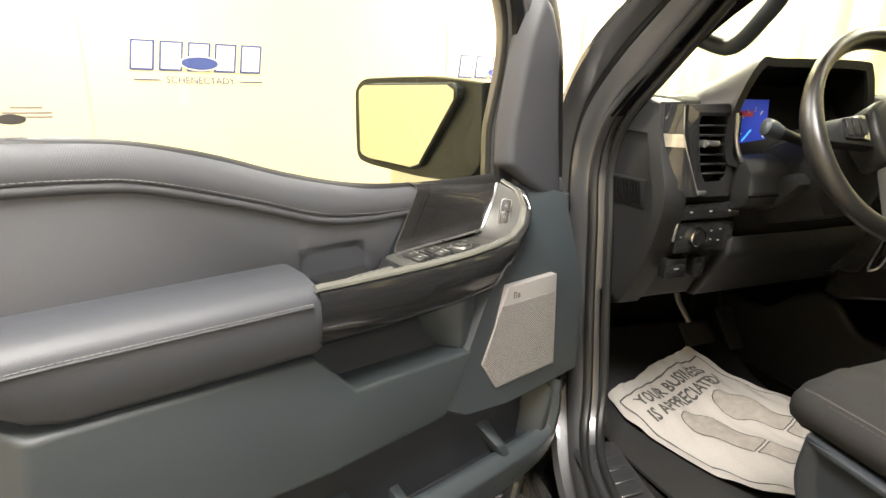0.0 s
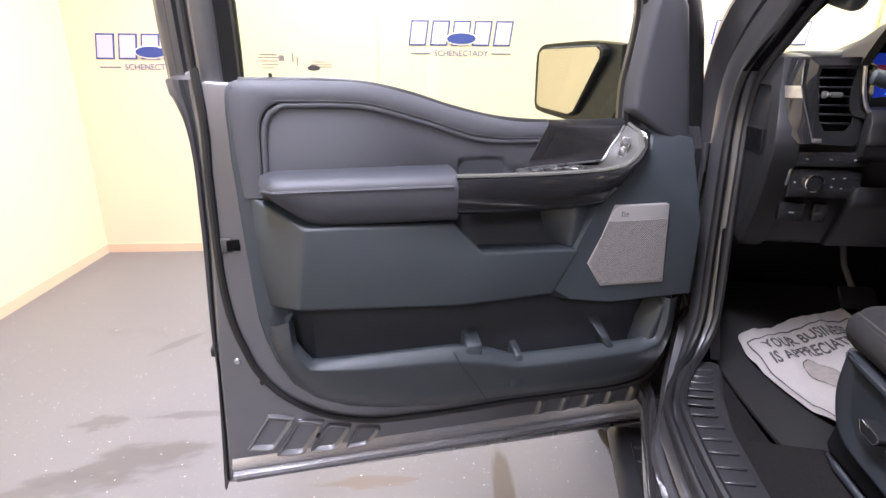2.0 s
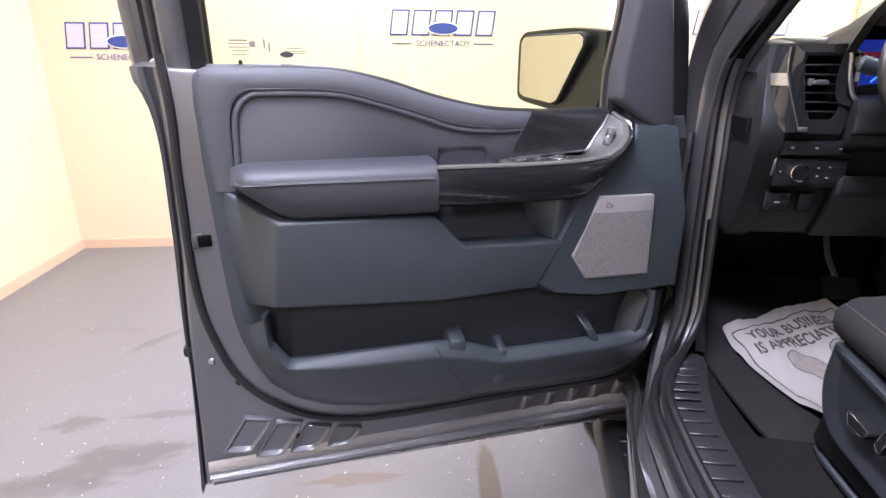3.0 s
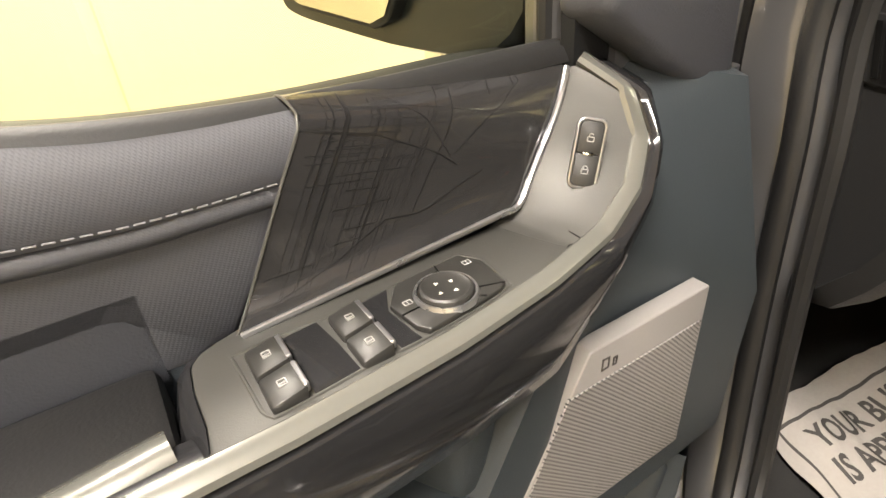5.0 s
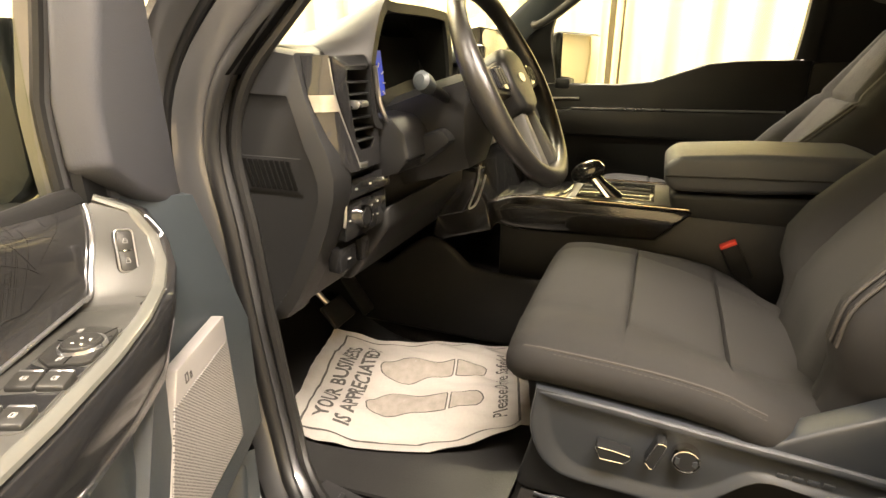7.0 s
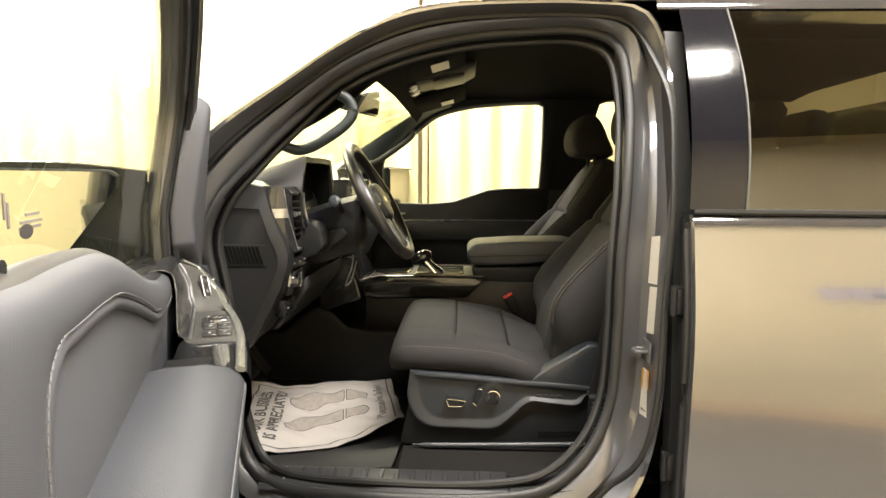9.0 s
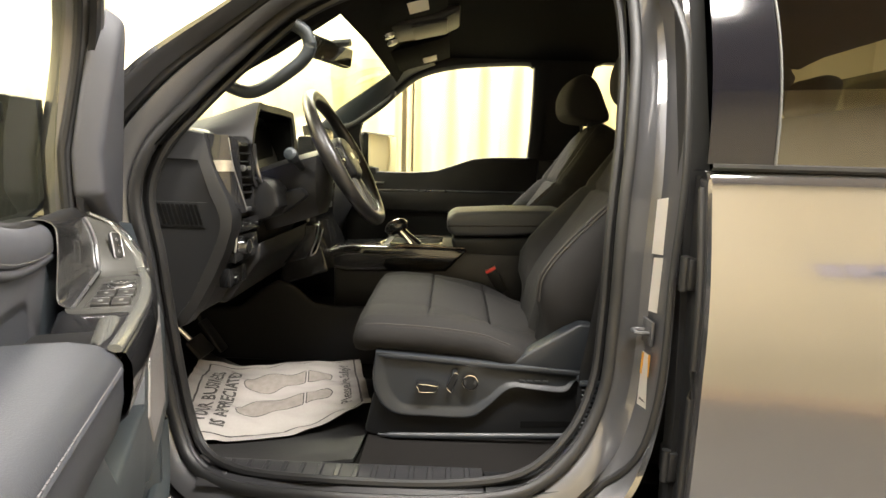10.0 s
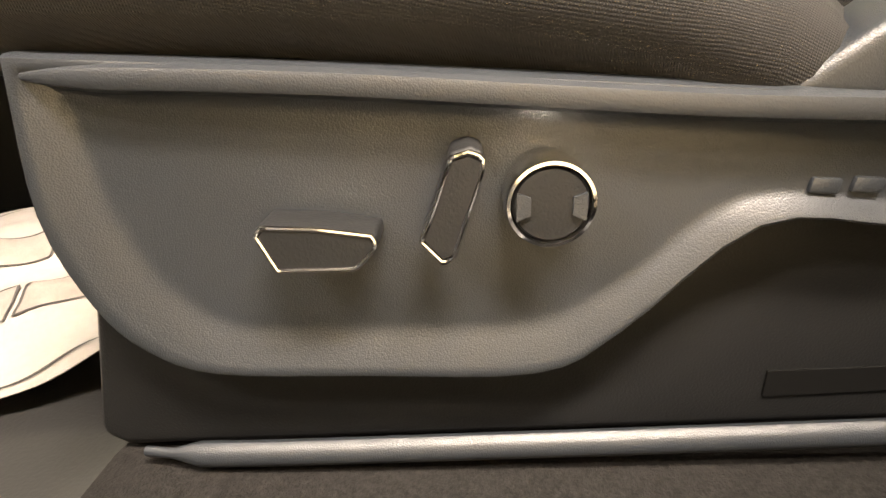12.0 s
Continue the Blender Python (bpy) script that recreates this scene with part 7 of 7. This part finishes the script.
H_END = [(0.25, 1.34), (0.25, 1.36), (0.255, 1.42), (0.30, 1.432), (0.39, 1.440), (0.62, 1.440), (0.72, 1.435), (0.78, 1.42), (0.80, 1.36)]
hood = part("instrument_hood", rows_mesh([[(x, y, z) for x, z in spans(q, 4)] for y, q in ((0.506, H_IN), (0.498, H_IN), (0.496, H_RIM), (0.508, H_RIM), (0.61, H_MID), (0.82, H_END))]), M_DASH, dash, "charcoal instrument hood")
part("hood_inside", rows_mesh([[(x, 0.505, z) for x, z in H_IN], [(0.48 + (x - 0.48) * 0.97, 0.568, 1.42 + (z - 1.42) * 0.94) for x, z in H_IN]]), M_VOID, hood)
DISP = pose(0.465, 0.552, 1.418, -6)
part("display", moved(box(-0.128, 0.128, -0.004, 0.004, -0.085, 0.060, 0.003), DISP), M_VOID, hood, "black instrument display")
part("blue_field", moved(box(-0.124, -0.034, -0.0055, -0.0035, -0.060, 0.035), DISP), M_SCREEN, hood, "lit blue display field")
part("red_field", moved(box(-0.116, -0.070, -0.0065, -0.0050, 0.004, 0.014), DISP), M_SCREENRED, hood)
for i in range(9):
    a = -0.6 + i * 0.52
    part("display_mark", moved(box(-0.004, 0.004, -0.0085, -0.0070, -0.0008, 0.0008), DISP @ pose(-0.070 + 0.032 * math.cos(a), 0, -0.015 + 0.032 * math.sin(a), 0, -math.degrees(a), 0)), M_LABEL, hood)
part("needle", moved(box(-0.014, 0.014, -0.0085, -0.0070, -0.0014, 0.0014), DISP @ pose(-0.084, 0, -0.030, 0, -45, 0)), M_NEEDLE, hood, "lit light blue needle")
part("bezel", tube(spline([(0.352, 0.492, 1.338), (0.333, 0.490, 1.352), (0.320, 0.494, 1.385), (0.312, 0.495, 1.43)], 20), 0.004, 8), M_SATIN, hood, "silver display bezel")
part("lower_fascia", prism([(0.53, 1.358), (0.480, 1.352), (0.456, 1.330), (0.450, 1.292), (0.470, 1.268), (0.53, 1.25)], 0.335, 0.78, "x", 0.008), M_DASH, dash, "charcoal panel round the steering column")
part("fascia_gap", tube([(0.336, 0.4535, 1.290), (0.78, 0.4485, 1.290)], 0.0022, 6), M_VOID, dash)

# column, stalk and wheel
WM = pose(0.514, 0.331, 1.402, -29) @ pose(0, 0, 0, 90)  # z towards the driver, y up in the wheel's plane
part("column_shroud", rows_mesh([[Vector((0.505 + a * w, y, z + b * h)) for a, b in ((-1, 0.2), (-0.9, 0.8), (-0.4, 1.0), (0.4, 1.0), (0.9, 0.8), (1, 0.2), (0.95, -0.6), (0.6, -1.0), (-0.6, -1.0), (-0.95, -0.6))] for y, z, w, h in ((0.375, 1.356, 0.060, 0.062), (0.388, 1.344, 0.078, 0.080), (0.46, 1.322, 0.088, 0.082), (0.56, 1.290, 0.092, 0.080))], False, True, True), M_DASH, dash, "charcoal steering column shroud")
part("column_lower", prism([(0.40, 1.315), (0.46, 1.27), (0.56, 1.235), (0.56, 1.29), (0.42, 1.335)], 0.40, 0.66, "x", 0.010), M_DASH, dash)
stalk = part("stalk", tube([(0.48, 0.425, 1.365), (0.39, 0.420, 1.390), (0.346, 0.417, 1.402)], [0.007, 0.009, 0.010], 10), M_BLACK, dash, "black turn-signal stalk")
part("stalk_end", tube([(0.349, 0.417, 1.401), (0.334, 0.417, 1.406), (0.316, 0.416, 1.411), (0.311, 0.416, 1.412)], [0.012, 0.0145, 0.014, 0.008], 14), M_TRIM, stalk, "grey stalk end")
wheel_ = thing("steering_wheel", WM, "black leather-wrapped steering wheel with silver lower spoke", "steering wheel")
R = 0.172
circle = [(R * math.cos(a), R * math.sin(a) * (1 if math.sin(a) > -0.86 else 0.985), 0) for a in np.linspace(0, 2 * math.pi, 72, endpoint=False)]
part("rim", tube(circle, [0.0155 + 0.0018 * math.cos(4 * a) for a in np.linspace(0, 2 * math.pi, 72, endpoint=False)], 14, True, 1.12, (0, 0, 1)), mat("black leather", (0.012, 0.0115, 0.011), 0.33, vary=0.15, scale=20, bump=0.3, bscale=1200), wheel_, "black leather rim")
part("hub", prism([(-0.062, 0.040), (-0.03, 0.056), (0.03, 0.056), (0.062, 0.040), (0.064, -0.01), (0.045, -0.052), (0.0, -0.062), (-0.045, -0.052), (-0.064, -0.01)], -0.045, 0.018, "z", 0.014, 4), M_DASH, wheel_, "charcoal hub pad")
badge = part("badge", prism([(0.017 * math.cos(a), 0.008 * math.sin(a)) for a in np.linspace(0, 6.283, 24, endpoint=False)], 0.0175, 0.0200, "z"), M_SATIN, wheel_, "plain oval badge")
for s in (1, -1):
    part("spoke", prism([(s * 0.055, 0.036), (s * 0.166, 0.018), (s * 0.166, -0.012), (s * 0.055, -0.024)], -0.018, 0.008, "z", 0.006), M_DASH, wheel_)
    pod = part("switch_pod", prism([(s * 0.070, 0.028), (s * 0.120, 0.022), (s * 0.122, -0.010), (s * 0.070, -0.016)], 0.006, 0.013, "z", 0.003), M_PIANO, wheel_, "gloss black switch pod")
    for i in range(3):
        part("button", box(*sorted((s * (0.076 + i * 0.015), s * (0.087 + i * 0.015))), -0.006, 0.020, 0.0125, 0.0145, 0.001, 1), M_BLACK, pod)
    part("lower_spoke", prism([(s * 0.018, -0.055), (s * 0.040, -0.052), (s * 0.062, -0.162), (s * 0.030, -0.170)], -0.016, 0.006, "z", 0.005), M_PEWTER, wheel_, "dark silver lower spoke")

# centre stack
part("center_panel", prism([(0.54, 1.34), (0.49, 1.32), (0.50, 1.20), (0.46, 1.12), (0.44, 1.05), (0.60, 1.0)], 0.80, 1.14, "x", 0.010), M_PIANO, dash)
part("touchscreen", moved(box(-0.135, 0.135, -0.010, 0.03, -0.092, 0.092, 0.006), pose(1.02, 0.500, 1.420, -10)), M_PIANO, dash, "gloss black centre touchscreen")
part("silver_frame", moved(box(-0.140, 0.140, -0.006, 0.01, -0.098, -0.090, 0.002), pose(1.02, 0.500, 1.420, -10)), M_SATIN, dash)
for s in (0.84, 1.20):
    v_ = part("air_vent", box(s - 0.022, s + 0.022, 0.478, 0.54, 1.33, 1.47, 0.006), M_PIANO, dash, "gloss black centre vent")
    for i in range(5):
        part("slat", box(s - 0.016, s + 0.016, 0.470, 0.49, 1.35 + i * 0.022, 1.354 + i * 0.022), M_SATIN, v_)
part("dash_pad", prism([(0.80, 1.43), (0.60, 1.47), (0.565, 1.46), (0.545, 1.43), (0.58, 1.42)], 0.80, 1.70, "x", 0.010), M_DASH, dash)
part("pocket_edge", tube(spline([(0.690, 0.446, 1.222), (0.705, 0.455, 1.18), (0.728, 0.478, 1.125), (0.745, 0.484, 1.110), (0.765, 0.474, 1.118), (0.768, 0.462, 1.15), (0.760, 0.45, 1.19)], 24), 0.0022, 8), M_SATIN, dash, "thin silver pocket edge")
part("knee_pocket", prism([(0.55, 1.21), (0.458, 1.205), (0.468, 1.15), (0.490, 1.108), (0.56, 1.09)], 0.71, 0.80, "x", 0.004), M_PIANO, dash)
for i in range(4):
    part("stack_button", box(0.86 + i * 0.05, 0.90 + i * 0.05, 0.484, 0.50, 1.235, 1.255, 0.002), M_SATIN, dash)

# pedals
ped = thing("brake_pedal", pose(0, 0, 0), "black rubber brake pedal on a bare steel arm", "pedal")
part("pad", moved(box(-0.042, 0.042, -0.03, 0.03, -0.006, 0.006, 0.005), pose(0.535, 0.740, 0.885, 48)), M_TREAD, ped)
part("arm", tube([(0.535, 0.75, 0.885), (0.52, 0.80, 0.95), (0.515, 0.85, 1.06)], 0.007, 8), M_SATIN, ped)
ped2 = thing("accelerator_pedal", pose(0, 0, 0), "black plastic accelerator pedal on its arm", "pedal")
part("pad", moved(box(-0.024, 0.024, -0.055, 0.055, -0.005, 0.005, 0.004), pose(0.66, 0.76, 0.875, 55)), M_TREAD, ped2)
part("arm", tube([(0.66, 0.79, 0.90), (0.66, 0.85, 1.05)], 0.007, 8), M_BLACK, ped2)

# ---- centre console ----
con = thing("center_console", pose(0, 0, 0), "charcoal centre console with gloss black sides and padded armrest", "console")
part("body", prism([(0.44, 0.90), (0.44, 1.070), (0.36, 1.102), (0.03, 1.112), (-0.05, 1.110), (-0.40, 1.108), (-0.40, 0.76), (0.40, 0.76)], 0.874, 1.135, "x", 0.010), M_DASH, con)
side_ = part("side_panel", rows_mesh([[(x, *p) for p in spans(q + q[:1], 3, 0.12)[:-1]] for x, q in ((0.8890, [(0.46, 1.099), (0.40, 1.124), (0.20, 1.128), (0.012, 1.126), (0.004, 1.119), (0.070, 1.047), (0.40, 1.037), (0.45, 1.051)]), (0.8670, [(0.458, 1.098), (0.40, 1.122), (0.20, 1.126), (0.014, 1.124), (0.006, 1.118), (0.071, 1.049), (0.40, 1.039), (0.448, 1.053)]), (0.8600, [(0.452, 1.095), (0.398, 1.117), (0.20, 1.121), (0.020, 1.119), (0.012, 1.115), (0.073, 1.053), (0.398, 1.044), (0.444, 1.057)]), (0.8560, [(0.440, 1.086), (0.395, 1.101), (0.20, 1.103), (0.040, 1.101), (0.036, 1.099), (0.078, 1.061), (0.395, 1.055), (0.430, 1.063)]))], False, True, True), M_PIANO, con, "gloss black console side panel")
# pewter tube puts in the bright highlight under the panel's crease
part("crease_highlight", tube([(0.8575, 0.43, 1.089), (0.8565, 0.395, 1.099), (0.8565, 0.20, 1.101), (0.8570, 0.04, 1.099)], 0.0013, 6), M_PEWTER, side_)
part("side_trim", tube(spline([(0.8650, 0.475, 1.103), (0.8630, 0.44, 1.115), (0.8620, 0.40, 1.126), (0.8620, 0.20, 1.130), (0.8630, 0.012, 1.128)], 24), 0.0030, 8), M_CHROME, con, "thin chrome console edge")
part("front_tray", prism([(0.46, 1.0910), (0.44, 1.1090), (0.28, 1.1190), (0.28, 1.1010)], 0.885, 1.12, "x", 0.004), M_PIANO, con, "gloss black front tray")
plate_ = part("top_plate", prism([(0.290, 1.1090), (0.285, 1.1260), (0.035, 1.1290), (0.030, 1.1110)], 0.886, 1.115, "x", 0.004), M_PEWTER, con, "satin pewter console top")
part("tray", box(0.908, 1.092, 0.085, 0.262, 1.1260, 1.1315, 0.003), M_PIANO, plate_, "gloss black shifter surround")
for i in range(3):
    part("tray_rail", tube([(0.926 + i * 0.042, 0.255, 1.1320), (0.926 + i * 0.042, 0.095, 1.1330)], 0.0035, 8), M_PEWTER, plate_)
part("chrome_rail", tube(spline([(0.878, 0.325, 1.1210), (0.905, 0.296, 1.1300), (0.95, 0.286, 1.1310), (1.09, 0.284, 1.1310)], 16), 0.0035, 8), M_CHROME, plate_, "chrome rail across the console")
part("chrome_rail", tube([(1.108, 0.285, 1.1310), (1.108, 0.035, 1.1330)], 0.0030, 8), M_CHROME, plate_)
part("rear_body", prism([(0.042, 1.095), (0.058, 1.160), (-0.35, 1.172), (-0.36, 1.08)], 0.878, 1.115, "x", 0.014, 3), M_BLACK, con)
arm_lid = part("armrest", prism([(0.070, 1.182), (0.074, 1.220), (0.048, 1.243), (-0.10, 1.254), (-0.30, 1.258), (-0.345, 1.245), (-0.35, 1.19), (-0.10, 1.168), (0.048, 1.165)], 0.868, 1.110, "x", 0.020, 4), M_SOFT, con, "dark padded console armrest")
part("seam", tube([(0.8675, 0.070, 1.199), (0.8670, -0.10, 1.205), (0.8675, -0.34, 1.212)], 0.0022, 6), M_RUBBER, arm_lid)
part("shifter", joined(tube([(0.929, 0.168, 1.120), (0.932, 0.207, 1.155), (0.934, 0.229, 1.174)], [0.022, 0.015, 0.018], 12), moved(lathe([(0.0, 0.028), (0.014, 0.026), (0.026, 0.016), (0.031, 0.0), (0.027, -0.016), (0.015, -0.026), (0.0, -0.028)], 24), pose(0.934, 0.242, 1.184, -25) @ Matrix.Diagonal((0.9, 1.35, 0.9, 1)))), M_PIANO, con, "gloss black and chrome gear shifter")
part("shifter_trim", tube([(0.916, 0.182, 1.122), (0.920, 0.213, 1.156), (0.924, 0.228, 1.172)], 0.008, 8), M_CHROME, con)
part("tunnel_side", prism([(0.98, 0.76), (0.98, 0.92), (0.72, 0.93), (0.66, 0.985), (0.60, 1.022), (0.545, 1.005), (0.49, 0.952), (0.40, 0.943), (-0.30, 0.94), (-0.30, 0.75)], 0.775, 0.806, "x", 0.014, 3), M_BLACK, con, "dark grey moulded tunnel side")

# ---- overhead: mirror, console, visors ----
rv = thing("rear_view_mirror", pose(0, 0, 0), "black rear-view mirror on the windscreen", "mirror")
part("housing", moved(box(-0.12, 0.12, -0.004, 0.03, -0.034, 0.034, 0.014, 3), pose(0.907, 0.451, 1.735, 10, 0, -20)), M_BLACK, rv)
part("mirror_glass", moved(box(-0.112, 0.112, -0.0060, -0.0035, -0.028, 0.028, 0.001, 1), pose(0.907, 0.451, 1.735, 10, 0, -20)), M_MIRROR, rv, "silvered mirror glass")
part("mount", tube([(0.913, 0.475, 1.745), (0.93, 0.45, 1.765), (0.95, 0.40, 1.775)], 0.012, 8), M_BLACK, rv)
oc = thing("overhead_console", pose(0, 0, 0), "dark overhead console with map lamps", "overhead console")
part("body", prism([(0.33, 1.79), (0.31, 1.835), (0.05, 1.878), (0.05, 1.86), (0.10, 1.835)], 0.86, 1.08, "x", 0.012), M_DASH, oc)
part("tray_lid", prism([(0.20, 1.808), (0.09, 1.832), (0.09, 1.838), (0.20, 1.815)], 0.885, 1.055, "x", 0.003), M_PEWTER, oc)
for s in (0.92, 1.02):
    part("lamp_lens", lathe([(0.0, 0.012), (0.016, 0.010), (0.02, 0.0)], 20, pose(s, 0.275, 1.795, 158)), M_SATIN, oc, "clear map lamp lens")
for nm, x0 in (("sun_visor", 0.40), ("sun_visor", 1.14)):
    vis = thing(nm, pose(0, 0, 0), "black cloth sun visor folded up with a white label", "sun visor", "sun visors")
    part("panel", prism([(0.30, 1.782), (0.29, 1.80), (0.09, 1.862), (0.085, 1.848), (0.12, 1.832)], x0, x0 + 0.40, "x", 0.006), M_HEAD, vis)
    part("label", moved(box(-0.05, 0.05, -0.028, 0.028, -0.001, 0.001), pose(x0 + 0.27, 0.165, 1.8135, 0, 0, 0) @ pose(0, 0, 0, -15.5)), M_LABEL, vis, "white warning label")

# ---- passenger side ----
pside = thing("passenger_door", pose(0, 0, 0), "closed black-trimmed front passenger door with clear window", "car door")


def px_(z):
    return 1.865 - max(0.0, z - 1.40) * 0.42


def leaned(bm, x0=0.0):
    for v in bm.verts:
        v.co.x += px_(v.co.z) + x0
    return bm


def fine(pts, per=3):
    return [tuple(p) for p in poly(pts + [pts[0]], len(pts) * per)][:-1]


P_BELT = [(0.72, 1.350), (0.444, 1.351), (0.261, 1.350), (0.14, 1.363), (0.049, 1.394), (-0.04, 1.425), (-0.13, 1.435), (-0.305, 1.440)]
part("trim_panel", leaned(prism(P_BELT + [(-0.36, 1.44), (-0.36, 0.76), (0.72, 0.76)], -0.02, 0.05, "x", 0.010)), M_BLACK, pside, "black moulded door trim")
part("door_ledge", leaned(prism([(0.60, 1.235), (0.42, 1.262), (-0.30, 1.268), (-0.33, 1.24), (-0.33, 1.16), (0.55, 1.16)], -0.075, -0.015, "x", 0.012)), M_DASH, pside)
part("bright_trim", leaned(tube([(-0.078, 0.42, 1.263), (-0.079, 0.1, 1.266), (-0.078, -0.30, 1.270)], 0.004, 6)), M_SATIN, pside, "thin silver trim line")
part("bright_trim", leaned(tube([(-0.03, 0.56, 1.295), (-0.03, 0.40, 1.297)], 0.005, 6)), M_SATIN, pside)
FO = [(0.80, 1.345), (0.72, 1.44), (0.66, 1.50), (0.56, 1.60), (0.44, 1.70), (0.32, 1.785), (0.22, 1.835), (0.12, 1.865), (-0.03, 1.880), (-0.26, 1.888), (-0.36, 1.885), (-0.39, 1.84), (-0.40, 1.60), (-0.40, 1.43)]
FI = [(0.50, 1.353), (0.520, 1.50), (0.505, 1.575), (0.49, 1.592), (0.402, 1.653), (0.313, 1.725), (0.227, 1.784), (0.115, 1.818), (-0.024, 1.837), (-0.245, 1.849), (-0.287, 1.839), (-0.298, 1.813), (-0.309, 1.57), (-0.309, 1.440)]
fo2, fi2 = spans(FO, 5), spans(FI, 5)
part("window_frame", leaned(rows_mesh([[(h, a[0] + (b[0] - a[0]) * s, a[1] + (b[1] - a[1]) * s) for s, h in ((0, 0.05), (0, -0.01), (0.3, -0.02), (0.8, -0.02), (1, -0.005), (1, 0.04))] for a, b in zip(fo2, fi2)])), M_BLACK, pside, "black window frame")
pg = part("window_glass", leaned(rows_mesh([[(0.02, y, z) for z in np.linspace(1.33, 1.86, 6)] for y in np.linspace(-0.32, 0.64, 5)])), M_GLASS, pside, "clear window glass")
pg.visible_shadow = False
# outside mirror on the far side
PM = pose(1.995, 0.435, 1.440, 0, 0, -29)
pm = part("wing_mirror", moved(frustum([(0.14, 0.085), (-0.12, 0.095), (-0.12, -0.10), (0.13, -0.10)], 0.10, [(0.155, 0.105), (-0.13, 0.11), (-0.13, -0.115), (0.145, -0.11)], 0.005, 0.02, 3), PM), M_BLACK, pside, "black wing mirror housing")
part("mirror_glass", moved(prism([(0.140, 0.092), (-0.112, 0.097), (-0.112, -0.102), (0.128, -0.098)], -0.0015, 0.0025, "y", 0.001), PM), M_MIRROR, pm, "silvered mirror glass")
part("mirror_arm", box(1.84, 1.96, 0.44, 0.50, 1.33, 1.37, 0.01), M_BLACK, pm)

far = thing("rear_passenger_door", pose(0, 0, 0), "closed black-trimmed rear passenger door", "car door")
part("trim_panel", leaned(prism([(-0.36, 1.43), (-1.46, 1.45), (-1.46, 0.76), (-0.36, 0.76)], -0.01, 0.05, "x", 0.01)), M_BLACK, far)
part("window_frame", leaned(joined(prism(fine([(-0.36, 1.43), (-0.557, 1.43), (-0.552, 1.79), (-0.557, 1.838), (-0.575, 1.862), (-0.62, 1.866), (-0.62, 1.89), (-0.36, 1.89)]), -0.02, 0.05, "x"), prism(fine([(-1.30, 1.43), (-1.46, 1.43), (-1.46, 1.88), (-1.30, 1.88)]), -0.02, 0.05, "x"), prism(fine([(-0.60, 1.864), (-1.30, 1.862), (-1.30, 1.90), (-0.60, 1.90)]), -0.02, 0.05, "x"))), M_BLACK, far)
part("window_glass", leaned(rows_mesh([[(0.02, y, z) for z in np.linspace(1.42, 1.86, 6)] for y in np.linspace(-0.48, -1.32, 5)])), glass("light tinted glass", (0.62, 0.60, 0.42)), far, "tinted rear side glass")
rs = thing("rear_bench", pose(0, 0, 0), "charcoal cloth rear bench seat", "car seat")
part("cushion", box(0.28, 1.68, -1.15, -0.72, 0.95, 1.10, 0.05, 4), M_FABRIC, rs)
part("backrest", moved(box(0.28, 1.68, -0.08, 0.08, 0.0, 0.58, 0.05, 4), pose(0, -1.22, 1.05, 12)), M_FABRIC, rs)
for x0 in (0.55, 1.40):
    part("headrest", moved(box(-0.12, 0.12, -0.05, 0.05, 0.0, 0.16, 0.04, 4), pose(x0, -1.36, 1.62, 10)), M_FABRIC, rs)
part("riser", box(0.34, 1.62, -1.15, -0.78, 0.735, 0.955, 0.02), M_BLACK, rs)
part("far_side_skin", rows_mesh([[(x, y, z) for x, z in ((1.91, 0.55), (1.935, 0.7), (1.94, 1.2), (1.93, 1.30), (1.91, 1.325))] for y in (0.95, 0.3, -0.4, -1.5)]), M_PAINT, truck)
# ---- rear and far truck parts scaled towards a camera position to fit its views ----
EYE_HUB = Vector((-1.05, 0.10, 1.45))
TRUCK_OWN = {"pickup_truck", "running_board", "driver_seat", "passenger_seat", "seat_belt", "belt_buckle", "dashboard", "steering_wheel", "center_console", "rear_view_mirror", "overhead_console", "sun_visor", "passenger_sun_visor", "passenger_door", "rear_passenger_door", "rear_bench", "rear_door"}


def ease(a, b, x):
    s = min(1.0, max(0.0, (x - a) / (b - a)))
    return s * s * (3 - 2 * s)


def pull_to_eye(p):
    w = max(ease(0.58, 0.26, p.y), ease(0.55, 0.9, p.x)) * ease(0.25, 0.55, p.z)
    return EYE_HUB + (p - EYE_HUB) * (1 - 0.066 * w)


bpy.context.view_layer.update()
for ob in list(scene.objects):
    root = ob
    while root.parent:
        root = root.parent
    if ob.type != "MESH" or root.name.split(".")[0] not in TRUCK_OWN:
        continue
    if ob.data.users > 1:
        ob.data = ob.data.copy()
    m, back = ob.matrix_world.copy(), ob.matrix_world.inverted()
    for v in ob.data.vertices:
        v.co = back @ pull_to_eye(m @ v.co)
